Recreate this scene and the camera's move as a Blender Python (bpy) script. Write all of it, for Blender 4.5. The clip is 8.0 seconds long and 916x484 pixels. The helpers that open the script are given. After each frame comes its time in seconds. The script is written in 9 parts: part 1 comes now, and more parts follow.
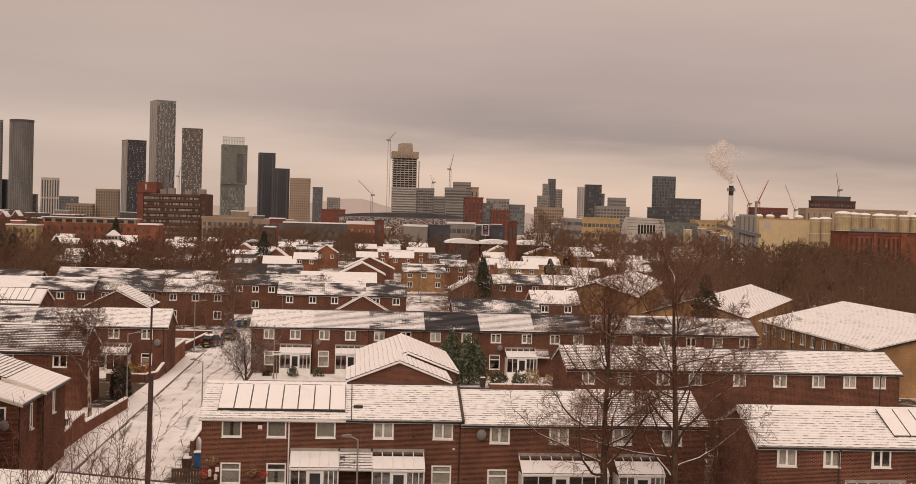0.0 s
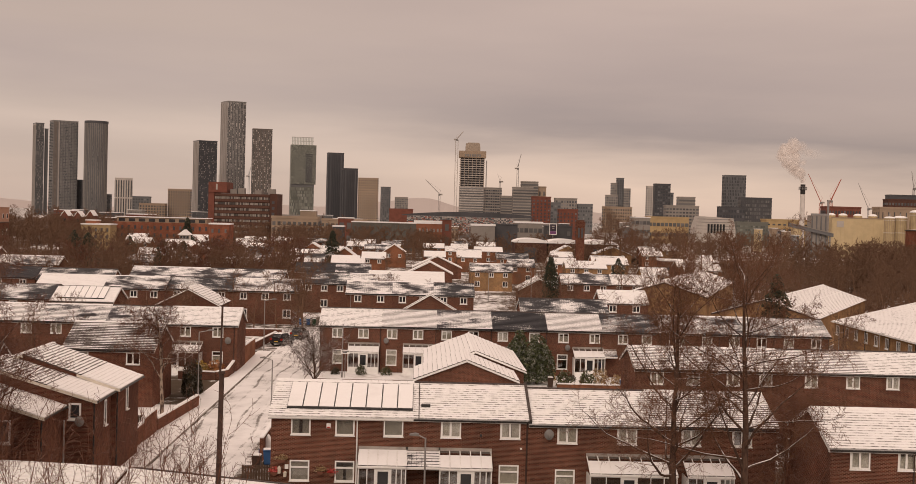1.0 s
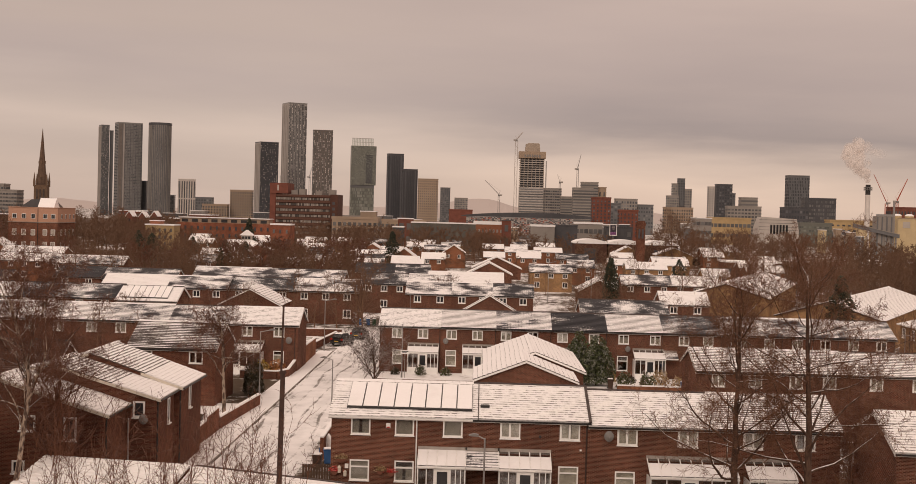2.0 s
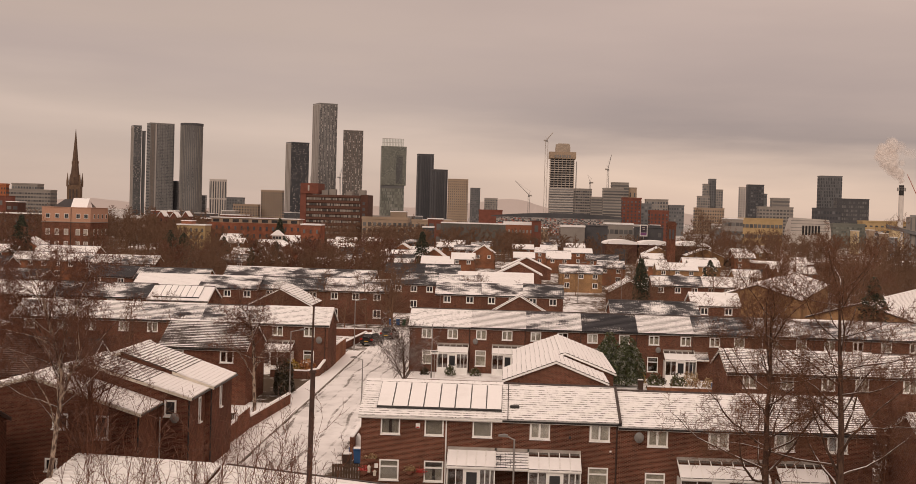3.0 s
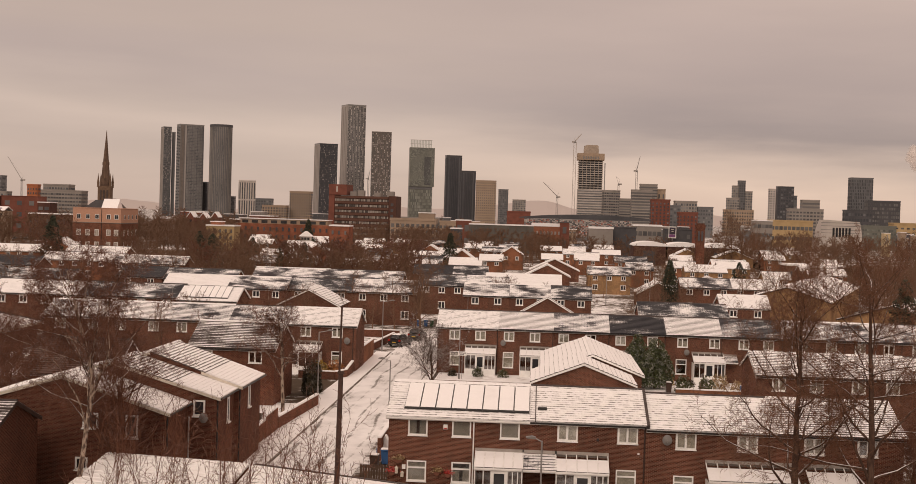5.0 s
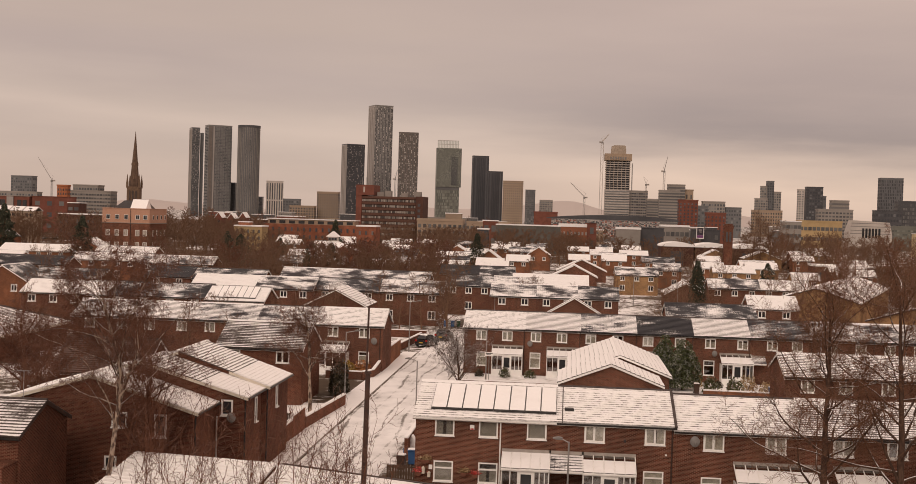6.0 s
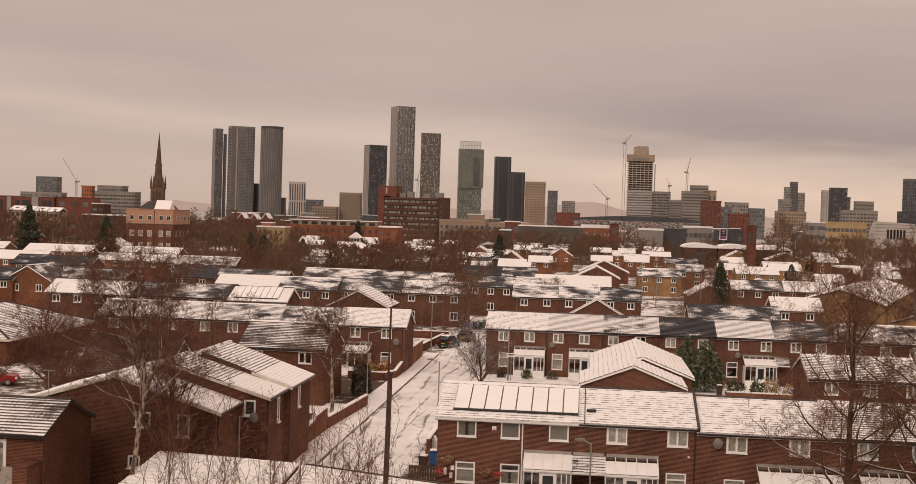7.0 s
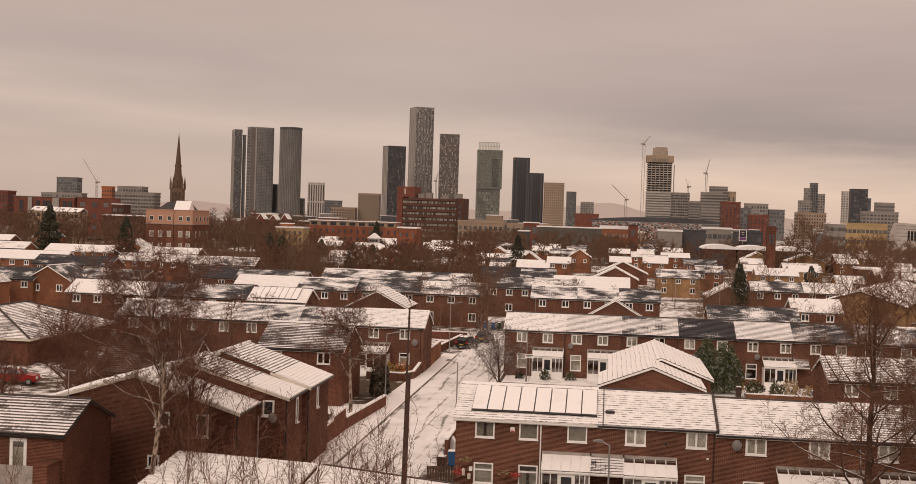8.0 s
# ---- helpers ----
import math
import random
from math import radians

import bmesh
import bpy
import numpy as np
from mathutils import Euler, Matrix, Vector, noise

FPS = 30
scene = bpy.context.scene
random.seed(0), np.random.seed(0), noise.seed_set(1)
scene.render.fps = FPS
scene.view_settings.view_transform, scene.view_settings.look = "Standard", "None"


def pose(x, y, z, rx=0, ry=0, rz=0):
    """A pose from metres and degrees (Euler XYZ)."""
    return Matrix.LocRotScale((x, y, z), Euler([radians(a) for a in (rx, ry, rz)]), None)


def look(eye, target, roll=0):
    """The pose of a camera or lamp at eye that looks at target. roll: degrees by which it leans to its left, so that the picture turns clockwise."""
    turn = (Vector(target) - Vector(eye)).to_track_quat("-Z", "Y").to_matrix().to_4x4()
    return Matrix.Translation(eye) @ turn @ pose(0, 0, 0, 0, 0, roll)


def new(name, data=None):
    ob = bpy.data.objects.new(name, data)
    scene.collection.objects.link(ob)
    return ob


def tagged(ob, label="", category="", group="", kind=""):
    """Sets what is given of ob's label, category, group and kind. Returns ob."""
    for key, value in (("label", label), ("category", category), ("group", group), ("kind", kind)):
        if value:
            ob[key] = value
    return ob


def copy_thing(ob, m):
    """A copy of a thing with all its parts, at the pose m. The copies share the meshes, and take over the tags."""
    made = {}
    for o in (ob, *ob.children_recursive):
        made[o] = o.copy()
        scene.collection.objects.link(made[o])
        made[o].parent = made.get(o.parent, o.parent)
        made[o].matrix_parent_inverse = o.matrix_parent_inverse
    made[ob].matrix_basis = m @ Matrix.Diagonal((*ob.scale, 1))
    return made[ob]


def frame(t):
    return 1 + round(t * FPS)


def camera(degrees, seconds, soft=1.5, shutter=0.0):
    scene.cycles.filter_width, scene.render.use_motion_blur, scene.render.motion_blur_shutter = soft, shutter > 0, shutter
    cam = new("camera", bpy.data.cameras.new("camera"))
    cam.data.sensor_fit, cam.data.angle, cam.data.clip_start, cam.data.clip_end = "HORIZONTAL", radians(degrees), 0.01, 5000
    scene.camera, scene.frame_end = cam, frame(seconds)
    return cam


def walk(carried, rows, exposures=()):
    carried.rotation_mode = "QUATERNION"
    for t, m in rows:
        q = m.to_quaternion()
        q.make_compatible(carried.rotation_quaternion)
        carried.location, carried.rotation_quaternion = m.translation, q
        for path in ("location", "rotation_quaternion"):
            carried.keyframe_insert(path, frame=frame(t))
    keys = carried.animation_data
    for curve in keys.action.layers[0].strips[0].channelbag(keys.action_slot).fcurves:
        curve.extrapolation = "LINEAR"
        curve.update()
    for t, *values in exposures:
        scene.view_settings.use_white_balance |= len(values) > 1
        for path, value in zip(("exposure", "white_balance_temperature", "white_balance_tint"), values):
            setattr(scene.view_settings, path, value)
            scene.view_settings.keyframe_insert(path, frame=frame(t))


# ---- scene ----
cam = camera(40.76, 8.0, soft=0.74)
EYE = 17.3
# t, tilt, lean, turn of a camera that pans where it stands
ROWS = [
    (0.0, 88.836, -1.575, -4.873),
    (0.5, 88.776, -1.550, -3.519),
    (1.0, 88.723, -1.526, -1.739),
    (1.5, 88.695, -1.508, -0.183),
    (1.7, 88.690, -1.515, 0.333),
    (2.8, 88.660, -1.585, 2.283),
    (3.0, 88.659, -1.597, 2.418),
    (3.5, 88.670, -1.650, 2.538),
    (4.0, 88.679, -1.700, 2.804),
    (4.5, 88.688, -1.700, 3.239),
    (4.7, 88.688, -1.703, 3.415),
    (5.8, 88.672, -1.716, 4.719),
    (6.0, 88.669, -1.720, 4.973),
    (6.5, 88.672, -1.725, 5.514),
    (7.0, 88.682, -1.751, 6.006),
    (7.5, 88.691, -1.772, 6.444),
    (8.0, 88.696, -1.808, 6.866),
]
walk(cam, [(t, pose(0, 0, EYE, tilt, lean, turn)) for t, tilt, lean, turn in ROWS])

# ---------------------------------------------------------------- light
scene.view_settings.exposure = 0.0


def sky_world():
    w = bpy.data.worlds.new("overcast_sky")
    scene.world = w
    w.use_nodes = True
    t = w.node_tree
    t.nodes.clear()
    N, L = t.nodes.new, t.links.new
    out, bg = N("ShaderNodeOutputWorld"), N("ShaderNodeBackground")
    co = N("ShaderNodeTexCoord")
    sep = N("ShaderNodeSeparateXYZ")
    L(co.outputs["Generated"], sep.inputs[0])
    # clear sky far above the cloud, only a trace of it comes through
    nish = N("ShaderNodeTexSky")
    nish.sky_type, nish.sun_disc = "NISHITA", False
    nish.sun_elevation, nish.sun_rotation = radians(SUN_UP), radians(SUN_ROUND)
    # height above the horizon bent by noise: wavy layers of cloud
    mp = N("ShaderNodeMapping")
    mp.inputs["Scale"].default_value = (2.2, 2.2, 16.0)
    L(co.outputs["Generated"], mp.inputs[0])
    n1 = N("ShaderNodeTexNoise")
    n1.inputs["Scale"].default_value, n1.inputs["Detail"].default_value = 1.6, 7.0
    n1.inputs["Roughness"].default_value = 0.52
    L(mp.outputs[0], n1.inputs["Vector"])
    mp2 = N("ShaderNodeMapping")
    mp2.inputs["Scale"].default_value = (1.2, 1.2, 5.0)
    mp2.inputs["Location"].default_value = (3.1, 0.7, 0.4)
    L(co.outputs["Generated"], mp2.inputs[0])
    n2 = N("ShaderNodeTexNoise")
    n2.inputs["Scale"].default_value, n2.inputs["Detail"].default_value = 1.3, 5.0
    L(mp2.outputs[0], n2.inputs["Vector"])

    def math_node(op, a, b, clamp=False):
        m = N("ShaderNodeMath")
        m.operation, m.use_clamp = op, clamp
        for i, v in enumerate((a, b)):
            if isinstance(v, (int, float)):
                m.inputs[i].default_value = v
            else:
                L(v, m.inputs[i])
        return m.outputs[0]

    bend = math_node("MULTIPLY", math_node("SUBTRACT", n1.outputs["Fac"], 0.5), 0.075)
    # the bank sinks towards the east
    slant = math_node("MULTIPLY", sep.outputs["X"], 0.06)
    h = math_node("ADD", math_node("ADD", sep.outputs["Z"], bend), slant)
    ramps = []
    for stops in (SKY_WEST, SKY_STOPS):
        ramp = N("ShaderNodeValToRGB")
        L(h, ramp.inputs[0])
        cr = ramp.color_ramp
        while len(cr.elements) < len(stops):
            cr.elements.new(0.5)
        for e, (p, c) in zip(cr.elements, stops):
            e.position, e.color = p, (*c, 1)
        ramps.append(ramp.outputs["Color"])
    side = N("ShaderNodeMapRange")
    side.interpolation_type = "SMOOTHSTEP"
    L(sep.outputs["X"], side.inputs["Value"])
    side.inputs["From Min"].default_value, side.inputs["From Max"].default_value = -0.22, 0.18
    both = N("ShaderNodeMix")
    both.data_type = "RGBA"
    L(side.outputs[0], both.inputs[0])
    L(ramps[0], both.inputs[6])
    L(ramps[1], both.inputs[7])
    # soft mottling
    mot = N("ShaderNodeMapRange")
    L(n2.outputs["Fac"], mot.inputs["Value"])
    mot.inputs["From Min"].default_value, mot.inputs["From Max"].default_value = 0.3, 0.7
    mot.inputs["To Min"].default_value, mot.inputs["To Max"].default_value = 0.89, 1.10
    mul = N("ShaderNodeVectorMath")
    mul.operation = "SCALE"
    L(both.outputs[2], mul.inputs[0])
    L(mot.outputs[0], mul.inputs["Scale"])
    nm = N("ShaderNodeVectorMath")
    nm.operation = "SCALE"
    L(nish.outputs["Color"], nm.inputs[0])
    nm.inputs["Scale"].default_value = 0.01
    add = N("ShaderNodeVectorMath")
    add.operation = "ADD"
    L(mul.outputs[0], add.inputs[0])
    L(nm.outputs[0], add.inputs[1])
    L(add.outputs[0], bg.inputs["Color"])
    bg.inputs["Strength"].default_value = 1.0
    L(bg.outputs[0], out.inputs["Surface"])


SUN_UP, SUN_ROUND = 33.0, 194.0
# height (sine) and colour of the cloud layers
SKY_STOPS = [
    (0.0, (0.653, 0.465, 0.37)),
    (0.035, (0.724, 0.52, 0.41)),
    (0.055, (0.571, 0.415, 0.34)),
    (0.080, (0.311, 0.226, 0.207)),
    (0.105, (0.393, 0.283, 0.245)),
    (0.19, (0.530, 0.385, 0.315)),
    (0.45, (0.775, 0.57, 0.47)),
    (1.0, (0.95, 0.715, 0.59)),
]
# the same without the dark bank, as it is in the west
SKY_WEST = [
    (0.0, (0.545, 0.402, 0.335)),
    (0.022, (0.478, 0.357, 0.303)),
    (0.052, (0.560, 0.418, 0.347)),
    (0.068, (0.505, 0.378, 0.316)),
    (0.092, (0.445, 0.330, 0.283)),
    (0.135, (0.500, 0.368, 0.298)),
    (0.19, (0.495, 0.362, 0.297)),
    (0.45, (0.775, 0.57, 0.47)),
    (1.0, (0.95, 0.715, 0.59)),
]
sky_world()
sun = new("sun", bpy.data.lights.new("sun", "SUN"))
sun.data.energy, sun.data.angle, sun.data.color = 0.96, radians(28), (1.0, 0.83, 0.70)
sun.matrix_world = look((-30, -120, 80), (0, 0, 0))

# ---------------------------------------------------------------- materials
class Nodes:
    """A short way to write node materials."""

    def __init__(self, name):
        self.mat = bpy.data.materials.new(name)
        self.mat.use_nodes = True
        self.t = self.mat.node_tree
        self.t.nodes.clear()
        self.out = self.t.nodes.new("ShaderNodeOutputMaterial")
        self.bsdf = self.t.nodes.new("ShaderNodeBsdfPrincipled")
        self.t.links.new(self.bsdf.outputs[0], self.out.inputs["Surface"])

    def node(self, kind, **inputs):
        n = self.t.nodes.new(kind)
        for k, v in inputs.items():
            self.put(n.inputs[k.replace("_", " ")], v)
        return n

    def put(self, socket, v):
        if isinstance(v, bpy.types.NodeSocket):
            self.t.links.new(v, socket)
        elif isinstance(v, tuple) and len(v) == 3 and socket.type == "RGBA":
            socket.default_value = (*v, 1)
        else:
            socket.default_value = v

    def math(self, op, a, b=0.0, clamp=False):
        n = self.t.nodes.new("ShaderNodeMath")
        n.operation, n.use_clamp = op, clamp
        self.put(n.inputs[0], a)
        self.put(n.inputs[1], b)
        return n.outputs[0]

    def coords(self, which="Object"):
        """Object or UV coordinates, shifted by the object's random number."""
        c = self.node("ShaderNodeTexCoord").outputs[which]
        r = self.node("ShaderNodeObjectInfo").outputs["Random"]
        v = self.t.nodes.new("ShaderNodeVectorMath")
        v.operation = "ADD"
        self.put(v.inputs[0], c)
        self.t.links.new(self.math("MULTIPLY", r, 57.0), v.inputs[1])
        return v.outputs[0]

    def scaled(self, vec, s):
        m = self.node("ShaderNodeMapping")
        self.put(m.inputs["Vector"], vec)
        m.inputs["Scale"].default_value = s
        return m.outputs[0]

    def noise(self, vec, scale, detail=4.0, rough=0.55):
        n = self.node("ShaderNodeTexNoise", Scale=scale, Detail=detail, Roughness=rough)
        self.put(n.inputs["Vector"], vec)
        return n.outputs["Fac"]

    def step(self, v, lo, hi, a=0.0, b=1.0):
        n = self.node("ShaderNodeMapRange")
        n.interpolation_type = "SMOOTHSTEP"
        for i, x in enumerate((v, lo, hi, a, b)):
            self.put(n.inputs[i], x)
        return n.outputs[0]

    def mix(self, f, a, b):
        n = self.t.nodes.new("ShaderNodeMix")
        n.data_type = "RGBA"
        self.put(n.inputs[0], f)
        self.put(n.inputs[6], a)
        self.put(n.inputs[7], b)
        return n.outputs[2]

    def bump(self, h, strength, dist):
        n = self.node("ShaderNodeBump", Strength=strength, Distance=dist)
        self.put(n.inputs["Height"], h)
        self.put(self.bsdf.inputs["Normal"], n.outputs[0])

    def done(self, color, rough=0.8, metal=0.0, spec=0.3):
        self.put(self.bsdf.inputs["Base Color"], color)
        self.put(self.bsdf.inputs["Roughness"], rough)
        self.put(self.bsdf.inputs["Metallic"], metal)
        self.put(self.bsdf.inputs["Specular IOR Level"], spec)
        return self.mat


def plain(name, col, rough=0.6, metal=0.0, vary=0.18, scale=2.0, spec=0.3):
    """Painted or plain stuff with two scales of unevenness."""
    m = Nodes(name)
    c = m.coords()
    a = m.noise(c, scale, 5.0)
    b = m.noise(c, scale * 11, 3.0)
    f = m.math("ADD", m.math("MULTIPLY", a, 0.7), m.math("MULTIPLY", b, 0.3))
    lo = tuple(x * (1 - vary) for x in col)
    hi = tuple(min(1.0, x * (1 + vary)) for x in col)
    m.bump(b, 0.15, 0.01)
    return m.done(m.mix(m.step(f, 0.3, 0.7), lo, hi), rough, metal, spec)


def brick(name, a, b, mortar=(0.26, 0.145, 0.10)):
    m = Nodes(name)
    uv = m.node("ShaderNodeTexCoord").outputs["UV"]
    t = m.node("ShaderNodeTexBrick", Scale=1.0, Color1=a, Color2=b, Mortar=mortar)
    m.put(t.inputs["Vector"], uv)
    t.inputs["Brick Width"].default_value, t.inputs["Row Height"].default_value = 0.225, 0.075
    t.inputs["Mortar Size"].default_value, t.inputs["Mortar Smooth"].default_value = 0.012, 0.2
    c = m.coords()
    big = m.noise(c, 0.35, 4.0)
    streak = m.noise(m.scaled(c, (1.6, 1.6, 0.25)), 1.0, 5.0)
    fine = m.noise(c, 9.0, 3.0)
    dark = m.mix(m.step(big, 0.35, 0.7), (0.72, 0.72, 0.72), (1.12, 1.08, 1.05))
    n = m.t.nodes.new("ShaderNodeMix")
    n.data_type, n.blend_type = "RGBA", "MULTIPLY"
    n.inputs[0].default_value = 1.0
    m.put(n.inputs[6], t.outputs["Color"])
    m.put(n.inputs[7], dark)
    col = m.mix(m.step(streak, 0.56, 0.72, 0.0, 0.35), n.outputs[2], (0.10, 0.06, 0.045))
    col = m.mix(m.step(fine, 0.62, 0.75, 0.0, 0.3), col, (0.28, 0.13, 0.09))
    m.bump(t.outputs["Fac"], 0.35, -0.006)
    return m.done(col, 0.92, 0.0, 0.06)


def snow_roof(name, cover, tile=(0.075, 0.06, 0.055), course=0.28, patch=0.9, edge_deep=0.8, edge_wide=0.13, faint=0.22, speck=0.45, rib=0.10):
    """Concrete tiles under snow; cover 0 is bare, 1 is full. UV: metres along and up the slope."""
    m = Nodes(name)
    uv = m.coords("UV")
    raw = m.node("ShaderNodeTexCoord").outputs["UV"]
    sep = m.node("ShaderNodeSeparateXYZ", Vector=raw)
    v = m.math("DIVIDE", sep.outputs["Y"], course)
    fr = m.math("FRACT", v)
    u = m.math("FRACT", m.math("DIVIDE", sep.outputs["X"], 0.3))
    n1 = m.noise(m.scaled(uv, (0.30, 0.55, 1)), 1.0, 5.0)
    n2 = m.noise(m.scaled(uv, (0.9, 5.0, 1)), 1.0, 5.0)
    n3 = m.noise(uv, 9.0, 4.0)
    val = m.math("ADD", m.math("MULTIPLY", m.math("SUBTRACT", n1, 0.5), patch * 1.7), cover)
    val = m.math("ADD", val, m.math("MULTIPLY", m.math("SUBTRACT", n2, 0.5), 0.75))
    val = m.math("ADD", val, m.math("MULTIPLY", m.math("SUBTRACT", n3, 0.5), speck))
    edge = m.math("MULTIPLY", m.step(fr, 0.0, edge_wide, edge_deep, 0.0), m.step(m.noise(m.scaled(uv, (1.7, 3.1, 1)), 1.0, 4.0), 0.36, 0.60, 0.50, 1.0))
    val = m.math("SUBTRACT", val, edge)
    val = m.math("SUBTRACT", val, m.step(m.math("ABSOLUTE", m.math("SUBTRACT", u, 0.5)), 0.36, 0.5, 0.0, rib))
    mask = m.step(val, 0.36, 0.56)
    line = m.math("MULTIPLY", m.step(fr, 0.0, 0.13, min(1.0, faint * 1.35), 0.0), m.step(m.noise(m.scaled(uv, (2.4, 3.0, 1)), 1.0, 6.0), 0.42, 0.60, 0.10, 1.0))
    mask = m.math("SUBTRACT", mask, line, True)
    tcol = m.mix(n3, tuple(x * 0.6 for x in tile), tuple(x * 1.5 for x in tile))
    tcol = m.mix(m.step(n1, 0.55, 0.75, 0.0, 0.5), tcol, (0.10, 0.085, 0.06))
    scol = m.mix(n2, (0.87, 0.86, 0.85), (0.95, 0.94, 0.93))
    col = m.mix(mask, tcol, scol)
    m.bump(m.math("ADD", mask, m.math("MULTIPLY", n3, 0.5)), 0.5, 0.03)
    return m.done(col, m.step(mask, 0.0, 1.0, 0.5, 0.75), 0.0, 0.25)


def snow(name="snow", dirt=0.12):
    m = Nodes(name)
    c = m.coords()
    a, b = m.noise(c, 0.5, 5.0), m.noise(c, 6.0, 5.0)
    col = m.mix(b, (0.86, 0.85, 0.84), (0.94, 0.93, 0.92))
    col = m.mix(m.step(a, 0.52, 0.75, 0.0, dirt), col, (0.30, 0.26, 0.22))
    m.bump(b, 0.5, 0.04)
    return m.done(col, 0.75, 0.0, 0.25)


def ground_material():
    """Thin snow with grass and earth coming through; less of it farther out."""
    m = Nodes("ground")
    c = m.node("ShaderNodeTexCoord").outputs["Object"]
    a, b, d = m.noise(c, 0.06, 5.0), m.noise(c, 0.7, 6.0), m.noise(c, 6.0, 5.0)
    val = m.math("ADD", m.math("MULTIPLY", m.math("SUBTRACT", a, 0.5), 1.1), m.math("MULTIPLY", m.math("SUBTRACT", b, 0.5), 0.9))
    val = m.math("ADD", val, m.math("MULTIPLY", m.math("SUBTRACT", d, 0.5), 0.35))
    mask = m.step(val, -0.06, 0.12)
    earth = m.mix(m.noise(c, 1.9, 5.0), (0.045, 0.032, 0.02), (0.12, 0.085, 0.055))
    col = m.mix(mask, earth, m.mix(d, (0.78, 0.77, 0.76), (0.88, 0.87, 0.86)))
    m.bump(m.math("ADD", b, m.math("MULTIPLY", d, 0.4)), 0.5, 0.08)
    return m.done(col, 0.85, 0.0, 0.2)


def litter_material():
    """Dark earth and dead leaves under trees with a few scraps of snow."""
    m = Nodes("leaf_litter")
    c = m.node("ShaderNodeTexCoord").outputs["Object"]
    a, b, d = m.noise(c, 0.08, 5.0), m.noise(c, 0.9, 6.0), m.noise(c, 5.0, 5.0)
    val = m.math("ADD", m.math("MULTIPLY", a, 0.5), m.math("MULTIPLY", b, 0.5))
    col = m.mix(d, (0.05, 0.032, 0.022), (0.13, 0.082, 0.055))
    col = m.mix(m.step(val, 0.54, 0.62), col, (0.78, 0.77, 0.75))
    m.bump(m.math("ADD", b, d), 0.6, 0.1)
    return m.done(col, 0.95, 0.0, 0.1)


def road_material():
    """Driven snow: tyre tracks and slush along the way, asphalt showing here and there."""
    m = Nodes("snowy_road")
    c = m.node("ShaderNodeTexCoord").outputs["Object"]
    sep = m.node("ShaderNodeSeparateXYZ", Vector=c)
    n1 = m.noise(m.scaled(c, (1.3, 0.10, 1)), 1.0, 6.0)
    n2 = m.noise(m.scaled(c, (0.5, 0.35, 1)), 1.0, 5.0)
    n3 = m.noise(c, 5.0, 5.0)
    wob = m.math("MULTIPLY", m.math("SUBTRACT", m.noise(m.scaled(c, (0.0, 0.06, 0)), 1.0, 2.0), 0.5), 2.2)
    x = m.math("ADD", sep.outputs["X"], wob)
    tr = m.math("ABSOLUTE", m.math("SUBTRACT", m.math("FRACT", m.math("DIVIDE", x, 1.5)), 0.5))
    track = m.step(tr, 0.03, 0.14, 0.26, 0.0)
    val = m.math("ADD", m.math("MULTIPLY", m.math("SUBTRACT", n1, 0.5), 0.9), m.math("MULTIPLY", m.math("SUBTRACT", n2, 0.5), 0.9))
    val = m.math("ADD", val, m.math("MULTIPLY", m.math("SUBTRACT", n3, 0.5), 0.75))
    val = m.math("SUBTRACT", val, track)
    mask = m.step(val, -0.44, -0.12)
    grey = m.mix(n3, (0.13, 0.115, 0.10), (0.30, 0.28, 0.26))
    col = m.mix(mask, grey, m.mix(m.step(n2, 0.35, 0.65), (0.74, 0.73, 0.72), (0.88, 0.87, 0.86)))
    m.bump(m.math("ADD", n1, m.math("MULTIPLY", n3, 0.4)), 0.6, 0.05)
    return m.done(col, 0.7, 0.0, 0.3)


def bark(name, a, b, snowy=0.5, scale=6.0, lo=0.3, hi=0.7):
    """Bark with snow lying on whatever faces up."""
    m = Nodes(name)
    c = m.node("ShaderNodeTexCoord").outputs["Object"]
    n = m.noise(m.scaled(c, (1, 1, 0.35)), scale, 5.0)
    k = m.noise(c, 1.7, 4.0)
    col = m.mix(m.step(n, lo, hi), a, b)
    nz = m.node("ShaderNodeSeparateXYZ", Vector=m.node("ShaderNodeNewGeometry").outputs["Normal"]).outputs["Z"]
    s = m.step(m.math("ADD", nz, m.math("MULTIPLY", m.math("SUBTRACT", k, 0.5), 1.2)), 0.55, 0.78, 0.0, snowy)
    col = m.mix(s, col, (0.82, 0.81, 0.80))
    m.bump(n, 0.6, 0.02)
    return m.done(col, 0.9, 0.0, 0.15)


def leaves(name, a, b, snowy=0.35):
    m = Nodes(name)
    r = m.node("ShaderNodeNewGeometry").outputs["Random Per Island"]
    c = m.coords()
    col = m.mix(r, a, b)
    n = m.noise(c, 2.2, 4.0)
    k = m.step(m.math("ADD", n, m.math("MULTIPLY", r, 0.3)), 0.66, 0.80, 0.0, snowy)
    col = m.mix(k, col, (0.80, 0.80, 0.79))
    return m.done(col, 0.7, 0.0, 0.25)


